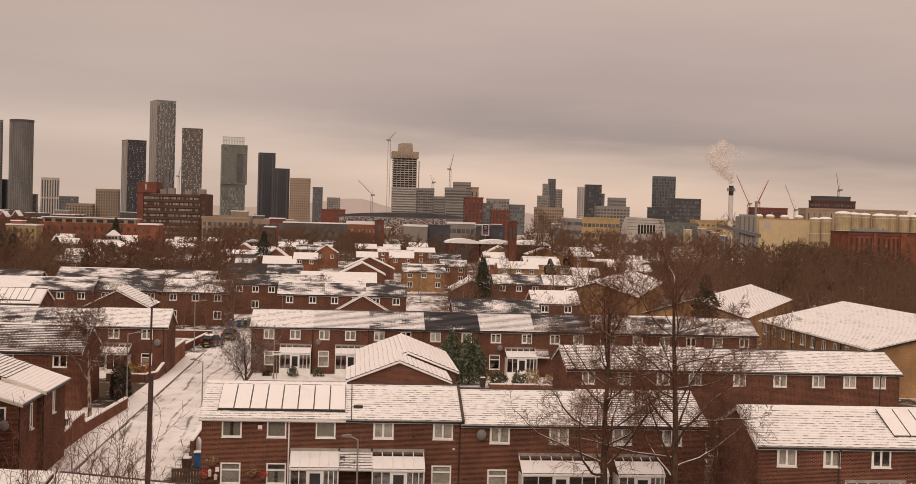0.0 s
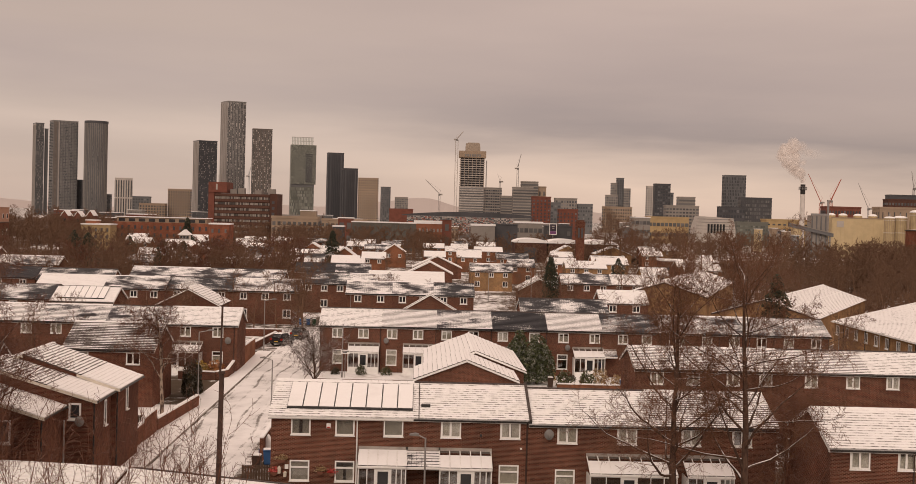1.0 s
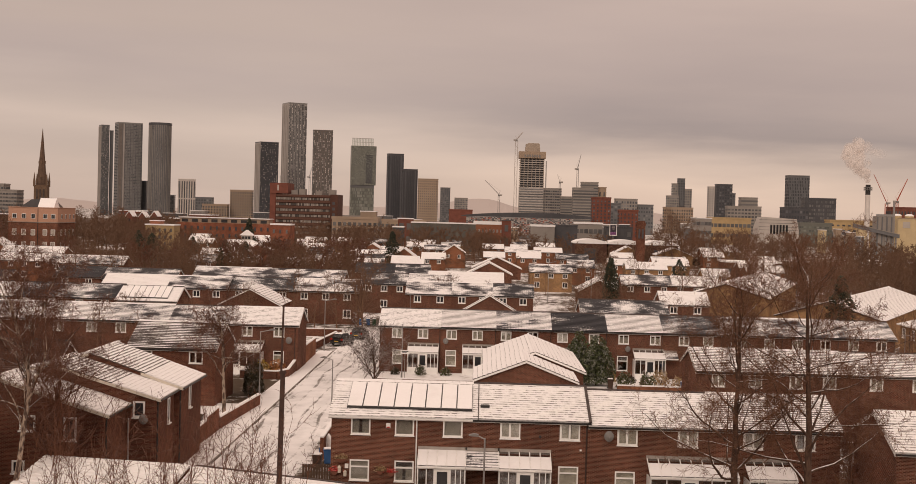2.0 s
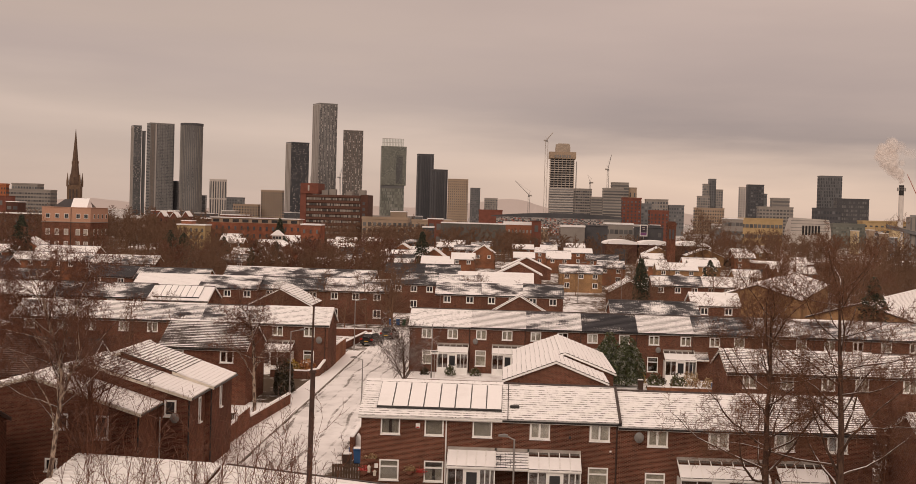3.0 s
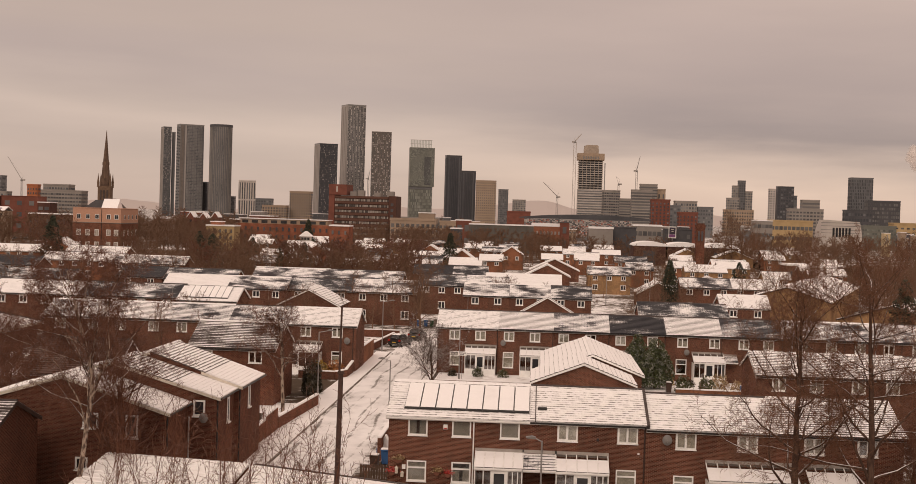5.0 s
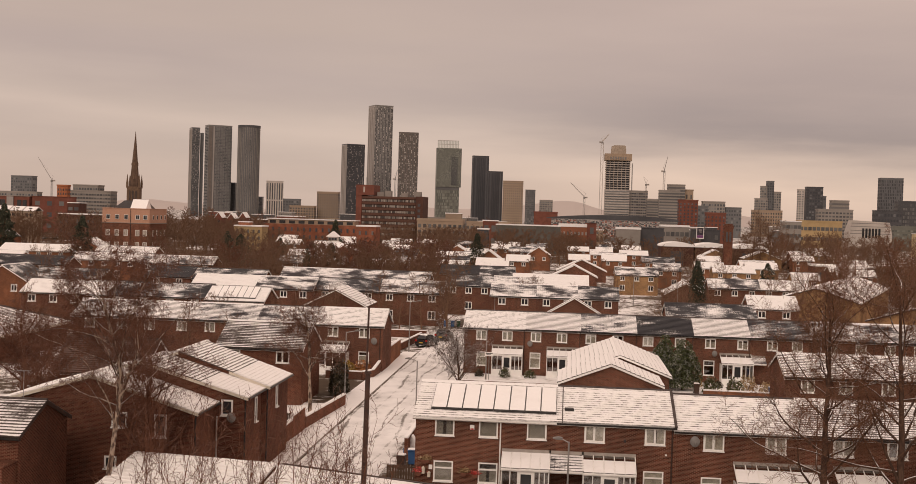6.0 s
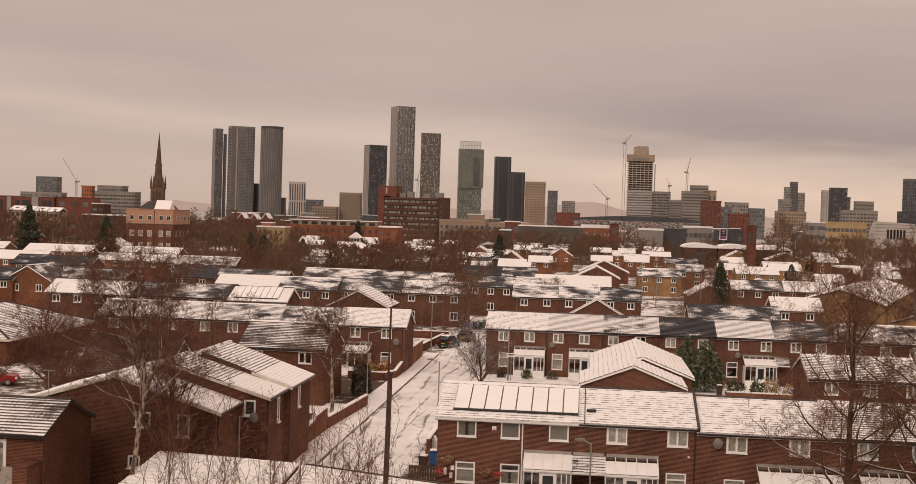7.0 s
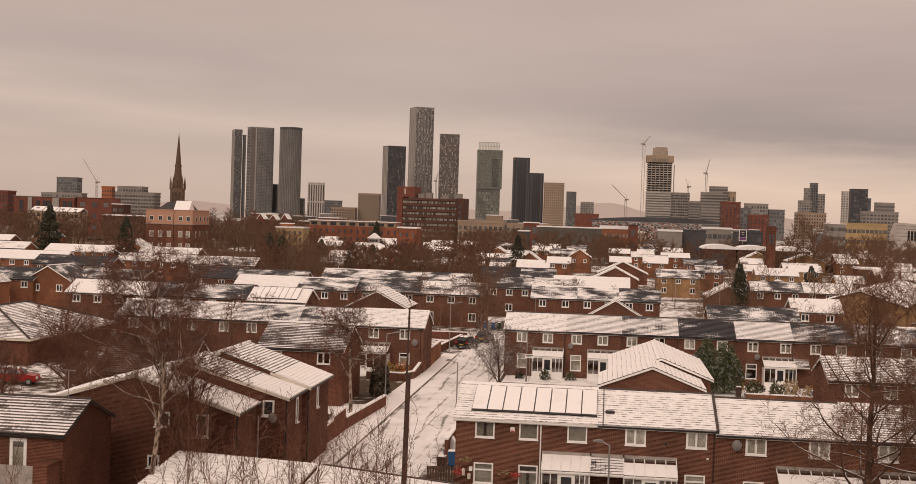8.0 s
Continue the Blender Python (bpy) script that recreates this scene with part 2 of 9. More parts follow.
def clear_glass(name, tint=(0.55, 0.56, 0.55), gloss=0.22):
    m = Nodes(name)
    tr = m.node("ShaderNodeBsdfTransparent", Color=tint)
    gl = m.node("ShaderNodeBsdfGlossy", Color=(0.9, 0.9, 0.9), Roughness=0.06)
    mx = m.t.nodes.new("ShaderNodeMixShader")
    mx.inputs[0].default_value = gloss
    m.t.links.new(tr.outputs[0], mx.inputs[1])
    m.t.links.new(gl.outputs[0], mx.inputs[2])
    m.t.links.new(mx.outputs[0], m.out.inputs["Surface"])
    return m.mat


def dark_glass(name, col=(0.03, 0.032, 0.035), rough=0.12):
    m = Nodes(name)
    n = m.noise(m.coords(), 0.8, 3.0)
    m.bump(n, 0.1, 0.02)
    return m.done(m.mix(n, tuple(x * 0.6 for x in col), tuple(x * 1.5 for x in col)), rough, 0.0, 0.6)


def cladding(name, a, b, dark=(0.03, 0.033, 0.038), share=0.4, rough=0.35):
    """Panes and panels of a far facade: each island is dark glass or takes a tone between a and b."""
    m = Nodes(name)
    r = m.node("ShaderNodeNewGeometry").outputs["Random Per Island"]
    tone = m.mix(m.math("FRACT", m.math("MULTIPLY", r, 17.3)), a, b)
    col = m.mix(m.step(r, share - 0.01, share + 0.01), dark, tone)
    return m.done(col, rough, 0.0, 0.45)


BRICK = brick("red_brown_brick", (0.062, 0.0235, 0.0155), (0.150, 0.050, 0.031), (0.27, 0.165, 0.12))
BRICK_DARK = brick("dark_brick", (0.055, 0.018, 0.012), (0.130, 0.040, 0.025))
BRICK_ORANGE = brick("orange_brick", (0.19, 0.075, 0.038), (0.30, 0.125, 0.062))
BRICK_YELLOW = brick("buff_brick", (0.37, 0.235, 0.105), (0.46, 0.30, 0.15))
BRICK_RED = brick("red_brick", (0.30, 0.085, 0.045), (0.36, 0.115, 0.06))
BRICK_INST = brick("institution_brick", (0.125, 0.052, 0.034), (0.20, 0.080, 0.050))
BRICK_WALL = brick("garden_wall_brick", (0.085, 0.030, 0.018), (0.20, 0.066, 0.038))
ROOF_FULL = snow_roof("roof_deep_snow", 1.0, patch=0.44, edge_deep=0.30, edge_wide=0.10, faint=0.58)
ROOF_RIB = snow_roof("roof_ribbed_snow", 0.98, course=0.46, patch=0.55, edge_deep=0.95, edge_wide=0.20, faint=0.45)
ROOF_SMOOTH = snow_roof("roof_smooth_snow", 1.02, patch=0.50, edge_deep=0.12, edge_wide=0.08, faint=0.16)
ROOF_BROAD = snow_roof("roof_broad_snow", 0.86, course=0.28, patch=0.55, edge_deep=0.35, edge_wide=0.12, faint=0.25)
ROOF_HIGH = snow_roof("roof_snow", 0.80, patch=0.6)
ROOF_MID = snow_roof("roof_half_snow", 0.55, (0.06, 0.055, 0.06), patch=0.9)
ROOF_THIN = snow_roof("roof_thin_snow", 0.38, (0.05, 0.05, 0.055), patch=0.8, speck=0.9)
ROOF_BARE = snow_roof("roof_nearly_bare", 0.24, (0.04, 0.04, 0.045), patch=0.7, speck=0.9)
ROOF_STRIPE = snow_roof("roof_snow_in_courses", 0.54, course=0.28, patch=0.7, edge_deep=1.1, edge_wide=0.62)
FAR_ROOFS = {"full": snow_roof("far_roof_deep_snow", 0.92, patch=0.5, edge_deep=0.2, edge_wide=0.12, speck=0.25, faint=0.12), "high": snow_roof("far_roof_snow", 0.74, patch=0.75, edge_deep=0.2, edge_wide=0.12, speck=0.25, faint=0.12), "mid": snow_roof("far_roof_half_snow", 0.52, (0.06, 0.055, 0.06), patch=0.95, edge_deep=0.2, speck=0.3, faint=0.12),
             "thin": snow_roof("far_roof_thin_snow", 0.40, (0.05, 0.05, 0.055), patch=0.85, edge_deep=0.2, speck=0.55, faint=0.12), "bare": ROOF_BARE, "stripe": ROOF_STRIPE, "rib": ROOF_RIB}
ROOF_COURSE = snow_roof("roof_snow_between_courses", 0.74, course=0.28, patch=0.6, edge_deep=0.9, edge_wide=0.34)
ROOF_WORN = snow_roof("roof_half_melted_courses", 0.64, course=0.28, patch=0.75, edge_deep=1.0, edge_wide=0.50)
ROOF_BROWN = snow_roof("roof_bare_brown_tiles", 0.20, (0.095, 0.055, 0.042), patch=0.5, speck=0.8)
ROOFS = {"brown": ROOF_BROWN, "course": ROOF_COURSE, "worn": ROOF_WORN, "smooth": ROOF_SMOOTH, "rib": ROOF_RIB, "stripe": ROOF_STRIPE, "full": ROOF_FULL, "high": ROOF_HIGH, "mid": ROOF_MID, "thin": ROOF_THIN, "bare": ROOF_BARE}
SNOW = snow()
UPVC = plain("white_upvc", (0.88, 0.87, 0.84), 0.4, vary=0.06)
CREAM = plain("cream_paint", (0.62, 0.57, 0.48), 0.5, vary=0.10)
BLACK_PLASTIC = plain("black_plastic", (0.03, 0.028, 0.027), 0.45, vary=0.3)
BROWN_PLASTIC = plain("brown_plastic", (0.055, 0.035, 0.028), 0.5, vary=0.3)
TILE_EDGE = plain("dark_ridge_tile", (0.07, 0.055, 0.05), 0.75, vary=0.4, scale=4)
GLASS = clear_glass("window_glass", (0.86, 0.87, 0.86), 0.14)
POLY = clear_glass("porch_glazing", (0.7, 0.7, 0.68), 0.3)
FAR_GLASS = dark_glass("far_window_glass")
CURTAIN = plain("net_curtain", (0.62, 0.57, 0.49), 0.9, vary=0.22, scale=5)
LEAD = plain("lead_came", (0.16, 0.155, 0.15), 0.5, 0.3)
ROOM = plain("dim_room", (0.16, 0.14, 0.12), 0.9)
GROUND = ground_material()
GARDEN = snow("garden_snow", 0.75)
LITTER = litter_material()
ROAD = road_material()
BARK = bark("grey_brown_bark", (0.055, 0.033, 0.024), (0.12, 0.073, 0.052), 0.9)
BARK_RED = bark("russet_twigs", (0.105, 0.045, 0.028), (0.180, 0.082, 0.050), 0.12)
BARK_FAR = bark("far_bare_twigs", (0.125, 0.072, 0.045), (0.215, 0.130, 0.083), 0.04)
TWIG = bark("brown_twigs", (0.120, 0.057, 0.033), (0.205, 0.102, 0.058), 0.10)
BIRCH = bark("pale_birch_bark", (0.075, 0.05, 0.04), (0.37, 0.29, 0.225), 0.5, 5.0, 0.42, 0.56)
CONIFER = leaves("dark_conifer", (0.016, 0.020, 0.011), (0.045, 0.048, 0.026), 0.02)
HOLLY = leaves("holly_leaves", (0.045, 0.060, 0.026), (0.12, 0.13, 0.06), 0.25)
SHRUB = leaves("green_shrub", (0.05, 0.055, 0.02), (0.10, 0.10, 0.035), 0.2)
STRAW = leaves("dry_straw_leaves", (0.26, 0.17, 0.08), (0.42, 0.30, 0.16), 0.15)
IVY = leaves("dark_ivy", (0.026, 0.024, 0.012), (0.075, 0.058, 0.030), 0.12)
GOLD_SHRUB = leaves("golden_shrub", (0.32, 0.20, 0.03), (0.45, 0.30, 0.06), 0.25)
ORANGE_SHRUB = leaves("orange_shrub", (0.36, 0.15, 0.05), (0.45, 0.22, 0.09), 0.2)
WOOD = plain("weathered_timber", (0.10, 0.065, 0.045), 0.8, vary=0.35, scale=3)
POLE = plain("tarred_pole", (0.062, 0.036, 0.028), 0.75, vary=0.35, scale=3)
STEEL = plain("galvanised_steel", (0.33, 0.32, 0.31), 0.45, 0.6, vary=0.15)
GREY_PAINT = plain("grey_paint", (0.20, 0.19, 0.18), 0.5, vary=0.15)
CONCRETE = plain("concrete", (0.33, 0.30, 0.27), 0.9, vary=0.2)

# ---------------------------------------------------------------- building blocks
FOOT = []  # the plots that houses stand on


def thing(name, label, category, group="", kind="", at=(0, 0, 0), rz=0.0):
    ob = new(name)
    ob.empty_display_size = 0.2
    ob.matrix_basis = pose(*at, 0, 0, rz)
    return tagged(ob, label, category, group, kind)


def box_uv(bm):
    """Metres on each face, along the wall and up it."""
    lay = bm.loops.layers.uv.verify()
    for f in bm.faces:
        n = f.normal
        a = max(range(3), key=lambda i: abs(n[i]))
        for lp in f.loops:
            p = lp.vert.co
            lp[lay].uv = ((p.y, p.z), (p.x, p.z), (p.x, p.y))[a]


def part(name, bm, material, parent, label="", uv=True, smooth=False):
    """One mesh object under a thing or a part."""
    bm.normal_update()
    if uv:
        box_uv(bm)
    me = bpy.data.meshes.new(name)
    bm.to_mesh(me)
    bm.free()
    return part_of_mesh(name, me, material, parent, label, smooth)


def part_of_mesh(name, me, material, parent, label="", smooth=False):
    for mt in material if isinstance(material, (list, tuple)) else (material,):
        if not me.materials or mt.name not in me.materials:
            me.materials.append(mt)
    if smooth:
        me.shade_smooth()
    ob = new(name, me)
    ob.parent = parent
    if label:
        tagged(ob, label)
    return ob


def raw_mesh(name, verts, faces):
    me = bpy.data.meshes.new(name)
    me.from_pydata(verts, [], faces)
    me.update()
    return me


def box(bm, x0, x1, y0, y1, z0, z1, slot=0):
    v = [bm.verts.new((x, y, z)) for z in (z0, z1) for y in (y0, y1) for x in (x0, x1)]
    for q in ((0, 2, 3, 1), (4, 5, 7, 6), (0, 1, 5, 4), (2, 6, 7, 3), (0, 4, 6, 2), (1, 3, 7, 5)):
        bm.faces.new([v[i] for i in q]).material_index = slot


def boxes(*rows):
    bm = bmesh.new()
    for r in rows:
        box(bm, *r)
    return bm


def bevelled(bm, width, segments=1):
    bmesh.ops.bevel(bm, geom=bm.edges[:], offset=width, segments=segments, affect="EDGES")
    return bm


def prism(bm, outline, axis, a, b, slot=0):
    """A flat outline pushed along axis ('x', 'y' or 'z') from a to b."""
    def at(p, q, s):
        return {"x": (s, p, q), "y": (p, s, q), "z": (p, q, s)}[axis]
    lo = [bm.verts.new(at(p, q, a)) for p, q in outline]
    hi = [bm.verts.new(at(p, q, b)) for p, q in outline]
    n = len(outline)
    fs = [bm.faces.new(lo), bm.faces.new(hi[::-1])]
    for i in range(n):
        fs.append(bm.faces.new((lo[i], hi[i], hi[(i + 1) % n], lo[(i + 1) % n])))
    for f in fs:
        f.material_index = slot
    bmesh.ops.recalc_face_normals(bm, faces=fs)


def tube(bm, a, b, r0, r1=None, sides=10, caps=True):
    """A round bar from a to b."""
    a, b = Vector(a), Vector(b)
    r1 = r0 if r1 is None else r1
    q = (b - a).to_track_quat("Z", "Y")
    rings = []
    for p, r in ((a, r0), (b, r1)):
        rings.append([bm.verts.new(p + q @ Vector((r * math.cos(k * math.tau / sides), r * math.sin(k * math.tau / sides), 0))) for k in range(sides)])
    for k in range(sides):
        bm.faces.new((rings[0][k], rings[0][(k + 1) % sides], rings[1][(k + 1) % sides], rings[1][k]))
    if caps:
        bm.faces.new(rings[0][::-1])
        bm.faces.new(rings[1])
    return bm


def wall_sheet(bm, w, h, holes, y0, y1, base=0.0):
    """An upright wall in x and z, between depths y0 and y1, with true openings."""
    xs = sorted({0.0, w, *[a for hx in holes for a in (hx[0], hx[1])]})
    zs = sorted({base, h, *[a for hx in holes for a in (hx[2], hx[3])]})
    xs = [x for x in xs if -1e-6 <= x <= w + 1e-6]
    zs = [z for z in zs if base - 1e-6 <= z <= h + 1e-6]

    def solid(i, j):
        if not (0 <= i < len(xs) - 1 and 0 <= j < len(zs) - 1):
            return False
        cx, cz = (xs[i] + xs[i + 1]) / 2, (zs[j] + zs[j + 1]) / 2
        return not any(a < cx < b and c < cz < d for a, b, c, d in holes)

    cache = {}

    def v(x, y, z):
        k = (round(x, 4), round(y, 4), round(z, 4))
        if k not in cache:
            cache[k] = bm.verts.new((x, y, z))
        return cache[k]

    for i in range(len(xs) - 1):
        for j in range(len(zs) - 1):
            if not solid(i, j):
                continue
            a, b, c, d = xs[i], xs[i + 1], zs[j], zs[j + 1]
            bm.faces.new((v(a, y0, c), v(b, y0, c), v(b, y0, d), v(a, y0, d)))
            bm.faces.new((v(b, y1, c), v(a, y1, c), v(a, y1, d), v(b, y1, d)))
            if not solid(i - 1, j):
                bm.faces.new((v(a, y1, c), v(a, y0, c), v(a, y0, d), v(a, y1, d)))
            if not solid(i + 1, j):
                bm.faces.new((v(b, y0, c), v(b, y1, c), v(b, y1, d), v(b, y0, d)))
            if not solid(i, j - 1):
                bm.faces.new((v(a, y1, c), v(b, y1, c), v(b, y0, c), v(a, y0, c)))
            if not solid(i, j + 1):
                bm.faces.new((v(a, y0, d), v(b, y0, d), v(b, y1, d), v(a, y1, d)))


def slope(x0, x1, low, high, rng, course=0.28, step=0.45, lip=0.035, skew=0.0):
    """A tiled slope in steps, from (y, z) low to (y, z) high, with uneven snow on each course. Its own UV, in metres."""
    bm = bmesh.new()
    lay = bm.loops.layers.uv.verify()
    dy, dz = high[0] - low[0], high[1] - low[1]
    ln = math.hypot(dy, dz)
    ny, nz = -dz / ln, dy / ln
    if nz < 0:
        ny, nz = -ny, -nz
    rows = max(2, round(ln / course))
    cols = max(2, round((x1 - x0) / step))
    ys = [i / rows for i in range(rows + 1)]

    def pt(fx, s, up):
        x = x0 + (x1 - x0) * fx
        return (x, low[0] + dy * s + ny * up, low[1] + dz * s + nz * up)

    grid = {}

    def node(k, i, up, key):
        if (k, i, key) not in grid:
            grid[k, i, key] = bm.verts.new(pt(k / cols, ys[i], up))
        return grid[k, i, key]

    def face(vs, uvs):
        f = bm.faces.new(vs if dy > 0 else vs[::-1])
        for lp, uv in zip(f.loops, uvs if dy > 0 else uvs[::-1]):
            lp[lay].uv = uv

    for i in range(rows):
        ups = [lip + rng.uniform(0.0, 0.022) for _ in range(cols + 1)]
        v0, v1 = i * course, (i + 0.995) * course
        for k in range(cols):
            ua, ub = x0 + (x1 - x0) * k / cols, x0 + (x1 - x0) * (k + 1) / cols
            la, lb = node(k, i, 0.0, 0), node(k + 1, i, 0.0, 0)
            ta, tb = node(k, i, ups[k], 1), node(k + 1, i, ups[k + 1], 1)
            ha, hb = node(k, i + 1, 0.0, 0), node(k + 1, i + 1, 0.0, 0)
            face((ta, tb, hb, ha), ((ua, v0 + 0.02), (ub, v0 + 0.02), (ub, v1), (ua, v1)))
            face((la, lb, tb, ta), ((ua, v0), (ub, v0), (ub, v0), (ua, v0)))
    # underside and ends hang on the corner nodes
    c = [grid[0, 0, 0], grid[cols, 0, 0], grid[cols, rows, 0], grid[0, rows, 0]]
    u = [bm.verts.new(pt(fx, sy, -0.06)) for fx, sy in ((0, 0), (1, 0), (1, 1), (0, 1))]
    for vs in ((u[0], u[3], u[2], u[1]), (u[0], u[1], c[1], c[0]), (u[1], u[2], c[2], c[1]), (u[3], u[0], c[0], c[3])):
        f = bm.faces.new(vs)
        for lp in f.loops:
            lp[lay].uv = (0, 0)
    return bm


def window(parent, x, z, w, h, y=0.0, lights=2, leaded=False, net=True, near=True, rz=0.0, transom=False, bar=None, rng=random):
    """An upvc window in an opening of the wall: frame, panes, sill, and the curtain behind it. rz turns it onto a side wall."""
    m = pose(x, y, z, 0, 0, rz)
    fw = bar or (0.085 if near else 0.11)
    xs = [fw] + [w * i / lights for i in range(1, lights)] + [w - fw]
    zs = [fw] + ([h * 0.66] if transom else []) + [h - fw]
    gap = fw * 0.55
    holes = []
    for i in range(len(xs) - 1):
        for j in range(len(zs) - 1):
            holes.append((xs[i] + (gap if i else 0), xs[i + 1] - (gap if i + 2 < len(xs) else 0), zs[j] + (gap if j else 0), zs[j + 1] - (gap if j + 2 < len(zs) else 0)))
    bm = bmesh.new()
    wall_sheet(bm, w, h, holes, 0.02, 0.12)
    win = part("window", bm, UPVC, parent)
    win.matrix_basis = m
    if near and lights == 2:
        # the opening light stands a little proud of the fixed one
        a, b, c, d = holes[0]
        bm = bmesh.new()
        wall_sheet(bm, b - a + 0.04, d - c + 0.04, [(0.055, b - a - 0.015, 0.055, d - c - 0.015)], -0.012, 0.018)
        part("sash", bm, UPVC, win).matrix_basis = pose(a - 0.02, 0, c - 0.02)
    if near:
        bm = boxes((-0.03, w + 0.03, -0.06, 0.10, -0.05, -0.005))
        part("sill", bm, UPVC if leaded or rng.random() < 0.6 else SNOW, win)
        g = part("pane", boxes((fw, w - fw, 0.060, 0.072, fw, h - fw)), GLASS, win)
        g.visible_shadow = False
        if leaded:
            bm = bmesh.new()
            d = 0.15
            n = int((w + h) / d) + 1
            for sgn in (1, -1):
                for i in range(-n, n):
                    p0, p1 = None, None
                    c = i * d
                    pts = []
                    for px, pz in ((fw, None), (w - fw, None)):
                        q = c + sgn * px
                        pts.append((px, q))
                    (xa, za), (xb, zb) = pts
                    # clip to the pane
                    seg = []
                    for s in range(25):
                        t = s / 24
                        xx, zz = xa + (xb - xa) * t, za + (zb - za) * t
                        if fw <= zz <= h - fw:
                            seg.append((xx, zz))
                    if len(seg) > 1:
                        tube(bm, (seg[0][0], 0.05, seg[0][1]), (seg[-1][0], 0.05, seg[-1][1]), 0.0075, sides=3, caps=False)
            part("lead_lattice", bm, LEAD, win)
        if net and (leaded or net == "drawn" or rng.random() < 0.72):
            bm = bmesh.new()
            n = 16
            drop = rng.choice((0.0, 0.0, 0.1, 0.25)) * h
            for seg0, seg1 in (((0.03, 0.97),) if rng.random() < 0.7 else ((0.03, 0.42), (0.58, 0.97))):
                k = int(n * (seg1 - seg0)) * 2 + 4
                for i in range(k):
                    t0, t1 = seg0 + (seg1 - seg0) * i / k, seg0 + (seg1 - seg0) * (i + 1) / k
                    ya, yb = 0.13 + 0.025 * (i % 2), 0.13 + 0.025 * ((i + 1) % 2)
                    bm.faces.new([bm.verts.new(p) for p in ((w * t0, ya, 0.03), (w * t1, yb, 0.03), (w * t1, yb, h - 0.03 - drop), (w * t0, ya, h - 0.03 - drop))])
            part("curtain", bm, CURTAIN, win)
    else:
        part("pane", boxes((fw, w - fw, 0.05, 0.09, fw, h - fw)), FAR_GLASS, win)
        part("sill", boxes((-0.05, w + 0.05, -0.08, 0.10, -0.08, -0.005)), UPVC, win)
    return win


def house(x0, x1, y, depth, eave, rise, wins=(), roof="high", wall=BRICK, ends=(False, False), near=True, rz=0.0, base=0.0,
          label="red-brick terraced house with a snowy tiled roof", group="terraced houses", gutter=None, pipes=(), side_wins=(), skip_back=False,
          over=0.30, fascia=None, verge=False, rear_roof=None, seed=0, z0=0.0, ridge_at=0.5):
    """A two-storey brick house whose ridge runs along its front. x0 to x1 is the front, y its face."""
    rng = random.Random(seed + int(x0 * 13) + int(y * 7))
    w = x1 - x0
    FOOT.append((x0 - 1, x1 + 1, y - 1.5, y + depth + 1.5))
    hs = thing("house", label, "house", group, at=(x0, y, z0), rz=rz)
    holes = [(a[0] - x0, a[0] - x0 + a[2], a[1], a[1] + a[3]) for a in wins]
    bm = bmesh.new()
    wall_sheet(bm, w, eave, holes, 0.0, 0.28)
    part("wall", bm, wall, hs)
    # back wall, floor between the storeys and gables close the house
    part("wall", boxes((0, w, depth - 0.28, depth, 0, eave)), wall, hs)
    ry = depth * ridge_at
    for side, end in ((0, ends[0]), (1, ends[1])):
        a = 0.002 if side == 0 else w - 0.25
        sh = [(s[1], s[1] + s[3], s[2], s[2] + s[4]) for s in side_wins if s[0] == side]
        bm = bmesh.new()
        prism(bm, [(0.282, 0), (depth - 0.282, 0), (depth - 0.282, eave), (ry, eave + rise * 0.985), (0.282, eave)], "x", a, a + 0.248)
        part("wall", bm, wall, hs)
        for s in side_wins:
            if s[0] == side:
                wn = window(hs, 0, s[2], s[3], s[4], near=False, lights=s[5] if len(s) > 5 else 1)
                if side == 1:
                    wn.matrix_basis = pose(w + 0.06, s[1], s[2], 0, 0, 90)
                else:
                    wn.matrix_basis = pose(-0.06, s[1] + s[3], s[2], 0, 0, -90)
    part("floor", boxes((0.25, w - 0.25, 0.29, depth - 0.29, 2.42, 2.55)), ROOM, hs)
    # roof
    g = 0.16
    rx0, rx1 = (-g if ends[0] else 0.0), (w + g if ends[1] else w)
    k = rise / ry
    rf = part("roof", slope(rx0, rx1, (-over, eave - over * k + 0.10), (ry, eave + rise + 0.10), rng), (ROOFS if near else FAR_ROOFS)[roof], hs, uv=False)
    k2 = rise / (depth - ry)
    part("roof", slope(rx0, rx1, (depth + over, eave - over * k2 + 0.10), (ry, eave + rise + 0.10), rng), (ROOFS if near else FAR_ROOFS)[rear_roof or roof], hs, uv=False)
    bm = bmesh.new()
    n = max(1, round((rx1 - rx0) / 0.45))
    for i in range(n):
        a, b = rx0 + (rx1 - rx0) * i / n, rx0 + (rx1 - rx0) * (i + 1) / n - 0.012
        zz = eave + rise + 0.06 + rng.uniform(0, 0.012)
        prism(bm, [(ry - 0.14, zz), (ry + 0.14, zz), (ry + 0.08, zz + 0.09), (ry, zz + 0.12), (ry - 0.08, zz + 0.09)], "x", a, b)
    part("ridge_tiles", bm, TILE_EDGE if rng.random() < 0.35 or roof in ("bare", "thin") else SNOW, hs)
    fz = eave - over * k
    part("fascia", boxes((rx0, rx1, -over + 0.02, -over + 0.06, fz - 0.10, fz + 0.03)), fascia or UPVC, hs)
    part("soffit", boxes((rx0, rx1, -over + 0.062, -0.002, fz - 0.12, fz - 0.10)), fascia or UPVC, hs)
    bm = bmesh.new()
